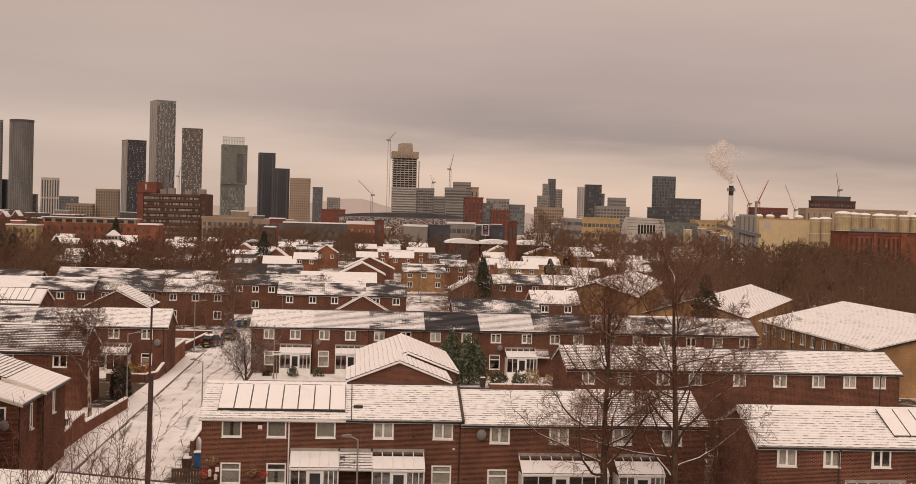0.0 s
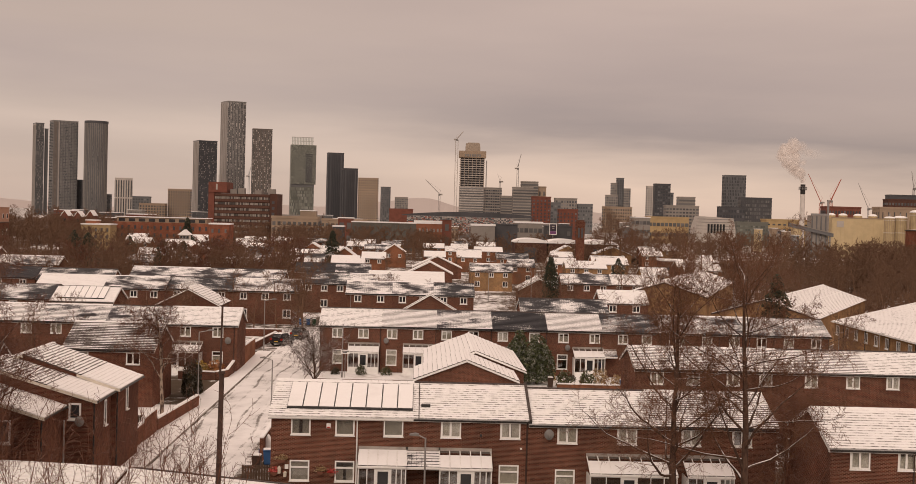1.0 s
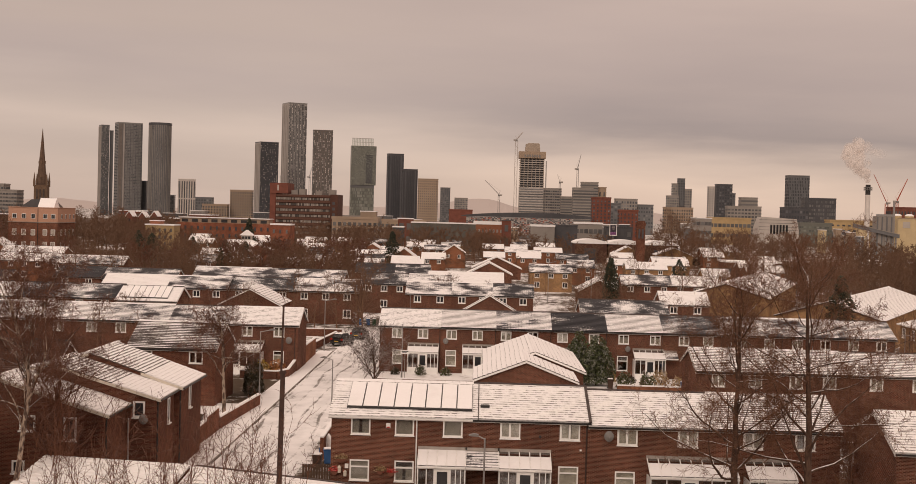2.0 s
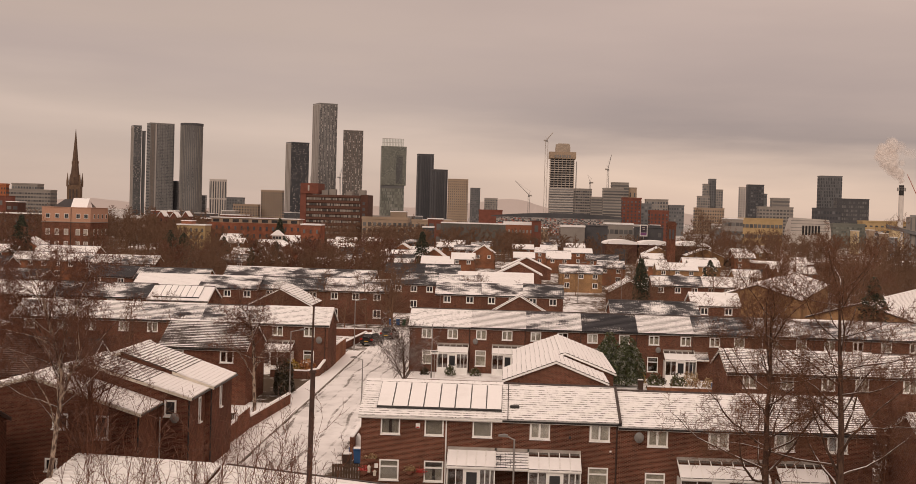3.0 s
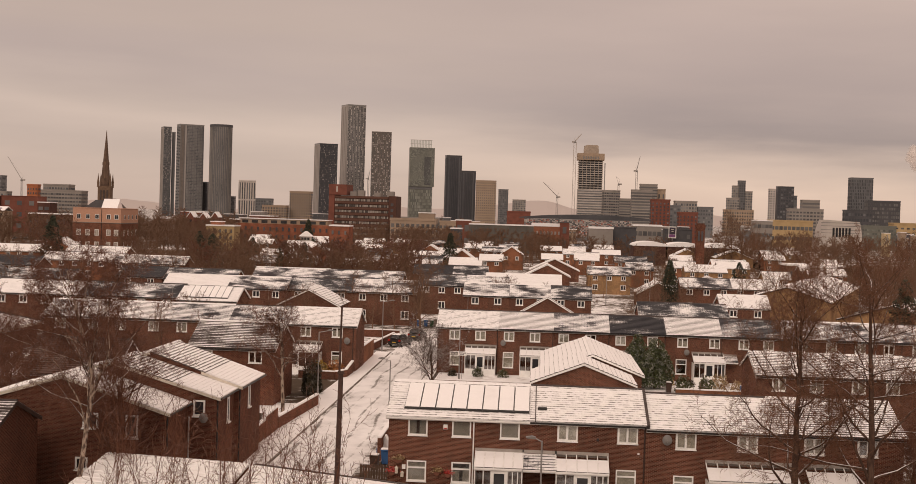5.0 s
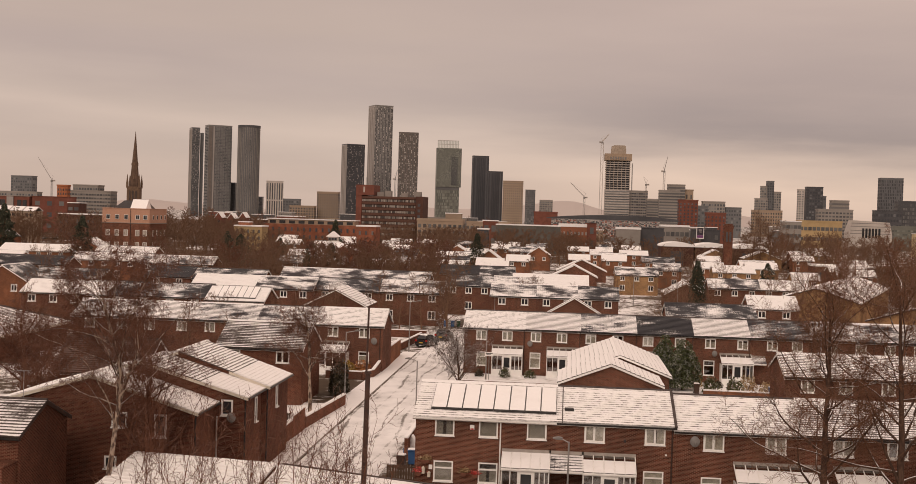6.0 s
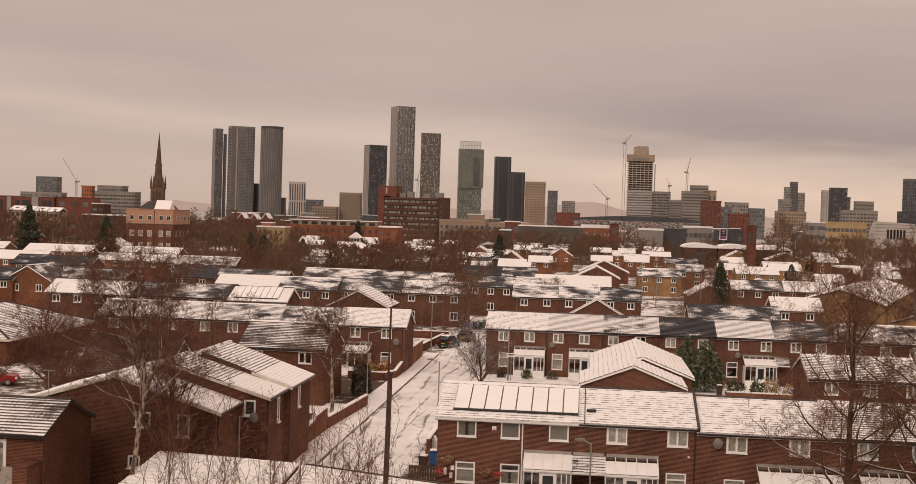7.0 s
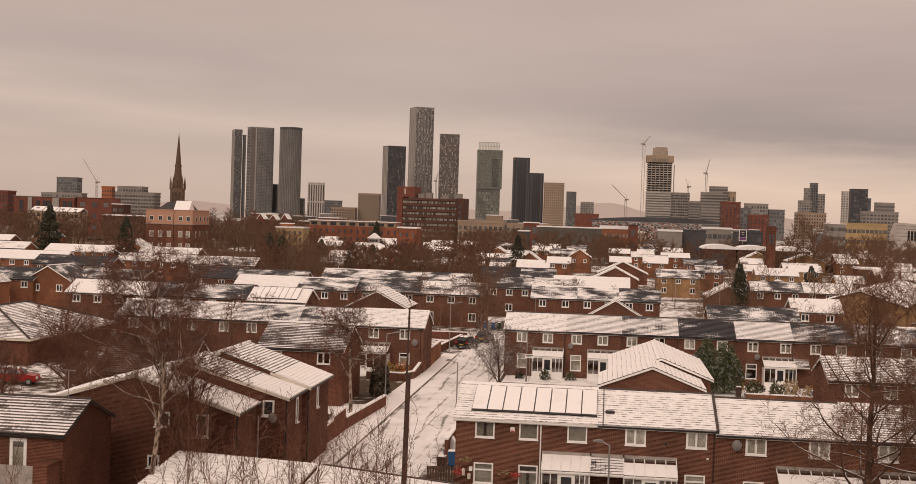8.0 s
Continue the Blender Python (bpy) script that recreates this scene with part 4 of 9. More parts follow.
porch(-3.3, -0.45, 73.8, 2.40, 3.05, 1.6, "white")
porch(-0.45, 1.5, 73.8, 2.40, 3.05, 1.6, "tiled", door=False, label="lean-to porch roof of dark tiles with snow")
porch(1.5, 4.6, 73.8, 2.35, 3.05, 1.6, "glazed")
porch(10.4, 15.6, 73.8, 2.2, 2.9, 1.7, "glazed")
porch(16.2, 19.0, 73.8, 2.2, 2.9, 1.7, "glazed", label="glazed lean-to porch dusted with snow")

# ---------------------------------------------------------------- terrace by the two bare trees
house(22.9, 27.6, 66.9, 8.0, 5.05, 1.48, [(23.97, 3.86, 1.12, 1.06, W2), (26.61, 3.86, 0.97, 1.06, W2)], "full", ends=(True, False), pipes=[(27.5, BROWN_PLASTIC)], rz=-1.5,
      label="red-brick end terrace house with deep snow on the roof", seed=5)
house(27.6, 35.4, 66.8, 8.0, 5.05, 1.48, [(29.38, 3.86, 1.12, 1.06, W2), (32.6, 3.86, 1.12, 1.06, W2)], "full", ends=(False, True), rz=-1.5,
      label="red-brick terraced house with solar panels on its roof", seed=6)
porch(27.9, 33.0, 66.75, 2.3, 2.95, 1.5, "glazed")
solar_array(31.0, 35.0, 67.5, 5.45, 70.2, 6.6, 4, "four solar panels under snow on a terrace roof")

for i, (a, b, ws, e) in enumerate(((18.0, 24.0, [(19.2, 3.8, 1.1, 1.05), (22.2, 3.8, 1.1, 1.05)], (True, False)), (24.0, 30.5, [(25.5, 3.8, 1.1, 1.05), (28.2, 3.8, 1.1, 1.05)], (False, False)),
                                    (30.5, 37.5, [(32.0, 3.8, 1.1, 1.05), (35.45, 3.8, 1.15, 1.05)], (False, False)), (37.5, 46.4, [(38.8, 3.8, 1.1, 1.05), (41.5, 3.8, 1.1, 1.05), (44.1, 3.8, 1.1, 1.05)], (False, True)))):
    house(a, b, 100.4, 7.4, 5.05, 1.38, [(*w, W2) for w in ws], ("high", "high", "high", "full")[i], ends=e, pipes=[(b - 1.7, BROWN_PLASTIC)] if i == 3 else [], seed=20 + i,
          label="red-brick terraced house with plain back windows and snowy roof")

# ---------------------------------------------------------------- middle terrace and the one across the lane
MID = [(-10.5, -3.9, "full", [(-9.2, 3.7), (-6.4, 3.7)]), (-3.9, 2.1, "high", [(-3.3, 3.7), (-0.5, 3.7)]), (2.1, 8.1, "mid", [(2.6, 3.7), (5.5, 3.7)]), (8.1, 14.1, "bare", [(8.7, 3.7), (12.1, 3.7)]),
       (14.1, 20.1, "high", [(15.3, 3.7), (18.7, 3.7)]), (20.1, 26.5, "thin", [(21.8, 3.7), (24.4, 3.7)]), (26.5, 33.0, "mid", [(28, 3.7), (31, 3.7)]), (33, 39, "mid", [(34, 3.7), (37, 3.7)]), (39, 45, "mid", [(40, 3.7), (43, 3.7)])]
for i, (a, b, rf, ws) in enumerate(MID):
    low = {0: [(-9.1, 0.9, 1.1, 1.5)], 1: [(-3.35, 0.8, 1.15, 1.7)], 4: [(15.2, 0.8, 1.15, 1.6)], 3: [(12.4, 0.8, 1.1, 1.5)]}.get(i, [])
    house(a, b, 133.2, 7.4, 5.02, 1.50, [(x, z, 1.13, 1.0, W2) for x, z in ws] + [(*w, dict(lights=1, transom=True)) for w in low], rf, ends=(i == 0, i == len(MID) - 1), pipes=[(b - 0.1, BROWN_PLASTIC)], seed=40 + i,
          label="red-brick terraced house, " + {"full": "deep snow on its roof", "high": "snow on its roof", "mid": "half its roof still snowy", "thin": "thin snow on its roof", "bare": "its dark roof almost bare"}[rf])
porch(-7.4, -4.1, 133.2, 2.35, 3.0, 1.6, "glazed", label="white upvc porch with tall windows")
porch(-1.5, 1.9, 133.2, 2.35, 3.0, 1.6, "glazed", label="white upvc porch with tall windows")
porch(9.3, 11.4, 133.2, 2.4, 2.9, 1.3, "tiled", door=False, label="small tiled porch canopy with snow")
porch(16.9, 20.2, 133.2, 2.35, 3.05, 1.9, "glazed", label="white glazed conservatory porch with a ribbed roof")
porch(20.2, 21.6, 133.2, 2.4, 2.9, 1.3, "tiled", door=False, label="small tiled porch canopy with snow")

LEFT = [(-53.2, -46.5, "mid", [(-51.9, 3.7), (-48.3, 3.7)]), (-46.5, -39.8, "high", [(-45.2, 3.7), (-41.6, 3.7)]), (-39.8, -32.8, "mid", [(-38.5, 3.7)]), (-32.8, -26.4, "mid", [(-31.5, 3.7), (-28.2, 3.7)]),
        (-26.4, -19.0, "full", [(-25.0, 3.7), (-21.6, 3.7)])]
for i, (a, b, rf, ws) in enumerate(LEFT):
    low = {4: [(-21.6, 0.9, 1.15, 1.3)], 0: [(-51.9, 0.9, 1.1, 1.3)]}.get(i, [])
    house(a, b, 130.4, 6.4, 5.02, 1.46, [(x, z, 1.15, 1.05, W2) for x, z in ws] + [(*w, dict(lights=1, transom=True)) for w in low], rf, ends=(i == 0, i == len(LEFT) - 1), seed=60 + i, pipes=[(b - 0.3, BROWN_PLASTIC)],
          label="red-brick terraced house with a " + {"full": "deep-snow", "high": "snowy", "mid": "patchy snow"}[rf] + " roof")
porch(-27.4, -22.6, 130.4, 2.35, 3.05, 2.0, "glazed", label="white glazed conservatory porch with a ribbed roof")

house(-30.2, -22.6, 106.2, 8.0, 5.0, 1.85, [(-24.9, 3.7, 1.2, 1.05, W2), (-29.0, 4.25, 0.9, 0.5, dict(lights=1))], "stripe", wall=BRICK_DARK, ends=(True, True), label="dark brick house with courses of tiles showing through snow", seed=80)

# ---------------------------------------------------------------- stepped houses beside the lane
BRICK_LANE = brick("lane_brick", (0.070, 0.026, 0.0175), (0.143, 0.049, 0.032), (0.20, 0.115, 0.08))


def lane_house(x_eave, y0, y1, ridge_x, back_x, eave, ridge, seed, split=0.0, wins=(), side=(), label="dark-brick stepped house beside the lane with a snowy roof"):
    """Gable to the viewer, ridge along the lane; the eave towards the lane at x_eave. Above the split the snow has slid and the courses show."""
    rng = random.Random(seed)
    hs = thing("house", label, "house", "stepped houses by the lane", at=(x_eave, y0, 0))
    d = y1 - y0
    rx, bx = ridge_x - x_eave, back_x - x_eave
    k = (ridge - eave) / (-rx)
    eb = ridge - (rx - bx) * k
    for a in (0.0, d - 0.25):
        bm = bmesh.new()
        prism(bm, [(bx, 0), (0, 0), (0, eave), (rx, ridge), (bx, eb)], "y", a, a + 0.25)
        part("wall", bm, BRICK_LANE, hs)
    part("wall", boxes((-0.25, 0, 0.252, d - 0.252, 0, eave)), BRICK_LANE, hs)
    part("wall", boxes((bx, bx + 0.25, 0.252, d - 0.252, 0, eb)), BRICK_LANE, hs)
    o = 0.3
    low, high = (-o, eave - o * k + 0.08), (-rx, ridge + 0.08)
    mid = (low[0] + (high[0] - low[0]) * split, low[1] + (high[1] - low[1]) * split)
    # slopes built towards +y, turned so that they climb towards -x
    for a, b, mt, lip in ((low, mid, "smooth", 0.012), (mid, high, "course", 0.03)) if split < 1 else ((low, high, "smooth", 0.015),):
        bm = slope(-0.15, d + 0.15, a, b, rng, lip=lip)
        bmesh.ops.transform(bm, matrix=Matrix.Rotation(radians(90), 4, "Z"), verts=bm.verts)
        part("roof", bm, ROOFS[mt], hs, uv=False)
    bm = slope(-0.15, d + 0.15, (bx - o, eb - o * k + 0.08), (rx, ridge + 0.08), rng)
    bmesh.ops.transform(bm, matrix=Matrix.Translation((0, d, 0)) @ Matrix.Rotation(radians(-90), 4, "Z"), verts=bm.verts)
    part("roof", bm, ROOF_SMOOTH, hs, uv=False)
    bm = bmesh.new()
    f = 0.42 if y0 > 78 else 1.0  # the farther house shares its upper slope with its neighbour
    top = (rx * f, eave + (ridge - eave) * f)
    prism(bm, [(o, eave - o * k + 0.04), (top[0], top[1] + 0.04), (top[0], top[1] - 0.15), (o, eave - o * k - 0.13)], "y", -0.19, -0.152)
    prism(bm, [(bx - o, eb - o * k + 0.04), (rx, ridge + 0.04), (rx, ridge - 0.15), (bx - o, eb - o * k - 0.13)], "y", -0.19, -0.152)
    part("bargeboard", bm, CREAM, hs)
    part("fascia", boxes((o - 0.05, o, -0.15, d + 0.15, eave - o * k - 0.10, eave - o * k + 0.05)), CREAM, hs)
    part("gutter", boxes((o + 0.002, o + 0.10, -0.15, d + 0.15, eave - o * k - 0.05, eave - o * k + 0.03)), BLACK_PLASTIC, hs)
    bm = tube(bmesh.new(), (0.06, 0.15, 0), (0.06, 0.15, eave - 0.2), 0.045, sides=8)
    part("downpipe", bm, BLACK_PLASTIC, hs)
    bm = bmesh.new()
    n = max(1, round(d / 0.45))
    for i in range(n):
        box(bm, rx - 0.12, rx + 0.12, -0.15 + (d + 0.3) * i / n, -0.15 + (d + 0.3) * (i + 1) / n - 0.015, ridge + 0.05, ridge + 0.17)
    part("ridge_tiles", bm, SNOW, hs)
    for x, z, w, h in wins:
        window(hs, x - x_eave, z, w, h, -0.06, near=False, lights=1)
    for yy, z, w, h in side:
        wn = window(hs, 0, z, w, h, near=False, lights=1)
        wn.matrix_basis = pose(0.06, yy - y0, z, 0, 0, 90)
    return hs


lane_house(-21.5, 71.1, 75.4, -27.8, -34.5, 5.08, 7.02, 91, 1.0, wins=[(-26.5, 4.0, 0.95, 0.9), (-23.9, 3.5, 0.75, 1.35), (-26.9, 1.5, 0.75, 0.75)])
lane_house(-19.65, 75.5, 79.9, -26.3, -34.0, 5.42, 7.38, 92, 0.44, wins=[(-21.1, 4.2, 0.75, 1.0)], side=[(78.2, 3.4, 0.6, 1.6)])
lane_house(-19.35, 80.0, 86.4, -25.3, -33.0, 5.52, 7.52, 93, 0.40, side=[(82.7, 3.7, 0.6, 1.6)])

house(-50.0, -28.1, 62.0, 6.35, 5.0, 1.32, [(-31.06, 2.85, 0.95, 1.82, dict(lights=1, net="drawn", bar=0.17)), (-33.0, 2.82, 1.0, 1.98, dict(lights=1)), (-37.5, 3.8, 1.2, 1.1, W2)], "worn", wall=BRICK_LANE, ends=(True, True), fascia=BROWN_PLASTIC, seed=100,
      label="dark-brick house with tile courses showing through the snow", side_wins=[])
part("balcony_wall", boxes((-36.4, -28.95, 60.4, 60.55, 0.0, 3.55)), CONCRETE, None)
tagged(bpy.data.objects["balcony_wall"], "pale grey rendered balcony front", "wall", kind="structure")
tagged(part("balcony_pier", boxes((-28.94, -28.16, 60.3, 61.9, 0.0, 3.62), (-28.98, -28.1, 60.25, 61.9, 3.625, 3.70)), BRICK_LANE, None), "brick pier at the end of the balcony", "pier", kind="structure")
tagged(part("balcony_floor", boxes((-36.4, -28.95, 60.56, 61.95, 2.6, 2.8)), CONCRETE, None), "concrete balcony floor with thin snow", "floor", kind="structure")


def low_garage(x, y, rz, w, roof, skew, capped, label):
    """A low garage with a single slope that falls towards the viewer; its sides run askew by so much for each metre."""
    ob = thing("garage", label, "garage", "low garages", at=(x, y, 0), rz=rz)
    d = 7.5
    bm = bmesh.new()
    prism(bm, [(0, 0), (-d, 0), (-d, 2.0), (0, 3.1)], "x", 0.1, w)
    part("wall", bm, BRICK_DARK, ob)
    part("roof", slope(-0.1, w + 0.05, (-d - 0.3, 2.02), (0.1, 3.16), random.Random(5), course=0.5), roof, ob, uv=False)
    if capped:
        part("ridge", boxes((0.0, w + 0.1, 0.02, 0.22, 3.02, 3.20)), TILE_EDGE, ob)
    for p in ob.children:
        for v in p.data.vertices:
            v.co.x -= skew * v.co.y
    return ob


low_garage(-23.9, 68.35, -9.3, 8.5, ROOF_SMOOTH, 0.10, False, "low brick garage under deep smooth snow")
low_garage(-15.15, 66.7, -21.0, 14.0, ROOF_SMOOTH, 0.32, True, "low brick garage with a dark ridge and snow")

HIP_ROOF = snow_roof("roof_streaked_snow", 0.60, course=0.36, patch=0.75, edge_deep=1.0, edge_wide=0.5)


def hipped_house(x0, x1, y0, y1, eave, ridge, label):
    """A bungalow under a hipped roof whose ridge runs away from the viewer."""
    ob = thing("bungalow", label, "house", at=(x0, y0, 0))
    FOOT.append((x0 - 1, x1 + 1, y0 - 1, y1 + 1))
    w, d = x1 - x0, y1 - y0
    part("wall", boxes((0.5, w - 0.5, 0.5, 0.75, 0, eave)), BRICK_DARK, ob)
    part("wall", boxes((0.5, w - 0.5, d - 0.75, d - 0.5, 0, eave)), BRICK_DARK, ob)
    part("wall", boxes((w - 0.75, w - 0.5, 0.752, d - 0.752, 0, eave)), BRICK_DARK, ob)
    part("wall", boxes((0.5, 0.75, 0.752, d - 0.752, 0, eave)), BRICK_DARK, ob)
    h = w / 2
    sl = math.hypot(h, ridge - eave)
    a, b = (h, h, ridge), (h, d - h, ridge)
    for pts, uvs in (
        (((w, 0, eave), (w, d, eave), b, a), ((0, 0), (d, 0), (d - h, sl), (h, sl))),
        (((0, d, eave), (0, 0, eave), a, b), ((0, 0), (d, 0), (d - h, sl), (h, sl))),
        (((0, 0, eave), (w, 0, eave), a), ((0, 0), (w, 0), (h, sl))),
        (((w, d, eave), (0, d, eave), b), ((0, 0), (w, 0), (h, sl))),
    ):
        bm = bmesh.new()
        lay = bm.loops.layers.uv.verify()
        f = bm.faces.new([bm.verts.new(p) for p in pts])
        for lp, uv in zip(f.loops, uvs):
            lp[lay].uv = uv
        r = bmesh.ops.extrude_face_region(bm, geom=[f])
        bmesh.ops.translate(bm, vec=(0, 0, -0.15), verts=[v for v in r["geom"] if isinstance(v, bmesh.types.BMVert)])
        part("roof", bm, HIP_ROOF, ob, uv=False)
    bm = bmesh.new()
    for p, q in (((w, 0, eave), a), ((0, 0, eave), a), (a, b), ((w, d, eave), b)):
        tube(bm, Vector(p) + Vector((0, 0, 0.05)), Vector(q) + Vector((0, 0, 0.05)), 0.13, sides=6)
    part("hip_tiles", bm, TILE_EDGE, ob)
    part("fascia", boxes((0, w, -0.06, -0.002, eave - 0.24, eave)), CREAM, ob)
    part("fascia", boxes((w + 0.002, w + 0.06, -0.06, d, eave - 0.24, eave)), CREAM, ob)
    window(ob, 3.5, 1.0, 1.6, 1.2, 0.44, near=False)
    window(ob, 9.5, 1.0, 1.6, 1.2, 0.44, near=False)


house(-40.7, -33.2, 95.5, 8.0, 3.75, 2.3, [(-39.6, 1.0, 1.2, 1.1, W2)], "brown", wall=BRICK_DARK, ends=(True, True), seed=104,
      label="low dark-brick house with an almost bare tiled roof")

hipped_house(-75.0, -59.2, 122.0, 145.0, 2.85, 5.45, "dark-brick bungalow with a hipped snow-streaked roof")

# ---------------------------------------------------------------- gabled garages among the terraces
gable_house(4.35, 106.4, 8.7, 8.0, 3.06, 1.68, "rib", label="low brick gable with a snow-covered tiled roof", group="gabled garages", seed=1, category="garage", name="garage")
gable_house(5.4, 113.2, 9.0, 16.6, 3.05, 1.72, "rib", label="low brick gable with a snow-covered tiled roof", group="gabled garages", seed=2, category="garage", name="garage")
gable_house(1.8, 185.0, 8.4, 9.0, 2.7, 2.5, "rib", label="low brick gable with a snow-covered tiled roof", group="gabled garages", seed=3, category="garage", name="garage")
gable_house(-32.0, 172.5, 8.6, 9.0, 3.8, 2.2, "rib", label="low brick gable with a snow-covered tiled roof", group="gabled garages", seed=4, category="garage", name="garage")

# ---------------------------------------------------------------- terraces farther back
FAR = [  # x0, x1, y, roof, wall, gable ends
    (-73.0, -61.0, 160.9, "full", BRICK, (True, False)), (-61.0, -47.2, 160.9, "thin", BRICK, (False, False)), (-46.8, -39.0, 158.6, "full", BRICK_DARK, (True, True)),
    (-57.0, -47.0, 185.2, "full", BRICK, (True, False)), (-47.0, -38.0, 185.2, "mid", BRICK, (False, True)), (-38.0, -28.0, 186.6, "thin", BRICK, (False, False)), (-28.0, -18.2, 186.6, "mid", BRICK, (False, True)),
    (-50.4, -37.0, 216.5, "mid", BRICK, (True, False)), (-37.0, -23.7, 216.5, "mid", BRICK, (False, True)), (-20.1, -12.0, 210.0, "thin", BRICK, (True, False)), (-12.0, -4.8, 210.0, "mid", BRICK, (False, True)),
    (-10.9, -4.0, 187.0, "mid", BRICK, (True, False)), (-4.0, 2.3, 187.0, "mid", BRICK, (False, False)), (2.3, 8.4, 187.0, "thin", BRICK, (False, True)),
    (-25.0, -17.0, 250.0, "bare", BRICK, (True, False)), (-17.0, -10.0, 250.0, "thin", BRICK, (False, True)),
    (13.2, 24.3, 156.6, "thin", BRICK, (True, True)), (26.6, 33.5, 178.5, "full", BRICK, (True, True)), (26.7, 36.0, 229.0, "mid", BRICK, (True, False)), (36.0, 45.0, 229.0, "high", BRICK, (False, True)),
    (-9.0, 4.5, 222.0, "full", BRICK, (True, True)), (-38.0, -25.0, 358.0, "full", BRICK_YELLOW, (True, True)), (-16.0, -9.5, 343.0, "full", BRICK_ORANGE, (True, True)),
    (-84.0, -73.0, 189.0, "thin", BRICK_ORANGE, (True, True)), (-100.0, -88.5, 183.0, "thin", BRICK_ORANGE, (True, True)), (-62.5, -50.5, 204.0, "thin", BRICK, (True, True)), (-71.5, -63.5, 206.0, "bare", BRICK, (True, True)),
    (-129.0, -113.0, 247.0, "full", BRICK_ORANGE, (True, True)), (-112.0, -96.0, 231.0, "bare", BRICK, (True, True)), (-110.0, -92.0, 268.0, "high", BRICK_ORANGE, (True, True)), (-178.0, -166.0, 311.0, "full", BRICK_ORANGE, (True, False)), (-166.0, -153.0, 311.0, "high", BRICK_ORANGE, (False, True)), (-205.0, -188.0, 372.0, "full", BRICK, (True, True)), (-145.0, -124.0, 306.0, "full", BRICK_ORANGE, (True, True)), (-122.0, -106.0, 312.0, "high", BRICK, (True, True)),
    (-92.0, -76.0, 262.0, "mid", BRICK, (True, True)), (-75.0, -62.0, 330.0, "full", BRICK_ORANGE, (True, True)),
]
GABLES = [  # x, y, width, depth, eave, rise, roof, wall
    (-86.5, 184.0, 7.5, 9, 5.0, 2.2, "thin", BRICK_ORANGE), (-93.5, 170.0, 7.5, 8, 5.0, 2.3, "mid", BRICK_ORANGE),
    (2.6, 300.0, 11.0, 9, 2.8, 2.8, "full", BRICK), (4.8, 330.0, 13.0, 9, 3.0, 3.0, "full", BRICK), (-21.0, 345.0, 6.0, 9, 5.0, 2.2, "full", BRICK_ORANGE), (-8.0, 390.0, 7.0, 9, 5.0, 2.4, "full", BRICK_ORANGE),
    (54.0, 448.0, 10.0, 9, 4.6, 2.4, "full", BRICK_YELLOW), (69.0, 437.0, 13.0, 9, 4.6, 2.6, "full", BRICK_YELLOW), (38.0, 270.0, 9.0, 9, 2.8, 2.2, "full", BRICK), (24.0, 244.0, 8.0, 9, 2.8, 2.2, "high", BRICK),
    (-33.0, 380.0, 8.0, 9, 5.0, 2.4, "full", BRICK_ORANGE), (-190.0, 400.0, 8.0, 9, 5.0, 2.4, "thin", BRICK_ORANGE), (-132.0, 330.0, 9.0, 9, 5.0, 2.4, "high", BRICK_ORANGE),
]
rng = random.Random(31)
TAKEN = [(a, b, y) for a, b, y, *_ in FAR] + [(x - w / 2, x + w / 2, y) for x, y, w, *_ in GABLES]
TAKEN += [(-82, -64, 384), (35, 77, 474), (52, 58, 420), (70, 90, 364), (-75, -65, 434), (53, 62, 448)]
for y in (286, 312, 338, 366, 398, 432, 468, 505):
    x = -0.235 * y
    while x < 0.225 * y:
        w = rng.uniform(6.0, 10.5)
        if rng.random() < 0.62 and not any(a - 2 < x + w and x < b + 2 and abs(y - c) < 15 for a, b, c in TAKEN) and not any(a < x + w and x < b and c < y + 8 and y < d for a, b, c, d in FOOT):
            FAR.append((x, x + w, y + rng.uniform(-6, 6), rng.choice(("full", "full", "high", "high", "mid", "thin")), rng.choice((BRICK, BRICK_ORANGE, BRICK_ORANGE, BRICK_YELLOW)), (True, True)))
        x += w + rng.uniform(1.5, 9.0)
FAR_LABEL = {"full": "brick house with deep snow on its roof", "high": "brick house with snow on its roof", "mid": "brick house with half-melted snow on its roof",
             "thin": "brick house with thin streaky snow on its roof", "bare": "brick house with a nearly bare dark roof"}
for i, (a, b, y, rf, wl, e) in enumerate(FAR):
    n = max(2, round((b - a) / 3.2))
    ws = [(a + (b - a) * (k + 0.5) / n - 0.55, 3.7 if y < 260 else 3.2, 1.1, 1.0, W2) for k in range(n)]
    ws += [(a + (b - a) * (k + 0.5) / n - 0.6, 1.0, 1.2, 1.25, W2) for k in range(n) if (k + i) % 2 == 0]
    house(a, b, y, 7.4, 5.0 if y < 260 else 4.5, 1.55, ws, rf, wall=wl, ends=e, near=False, seed=200 + i, label=FAR_LABEL[rf], group="houses of the estate")
solar_array(-46.2, -40.2, 158.9, 5.3, 162.0, 6.65, 7, "seven solar panels under snow on a terrace roof")

for i, (x, y, w, d, e, r, rf, wl) in enumerate(GABLES):
    gable_house(x, y, w, d, e, r, rf, wl, wins=[(-w * 0.25 - 0.5, 3.2, 1.0, 1.1), (w * 0.25 - 0.5, 3.2, 1.0, 1.1)] if e > 4 else (), label="brick house with a gable front and snowy roof", group="gabled houses", seed=300 + i)


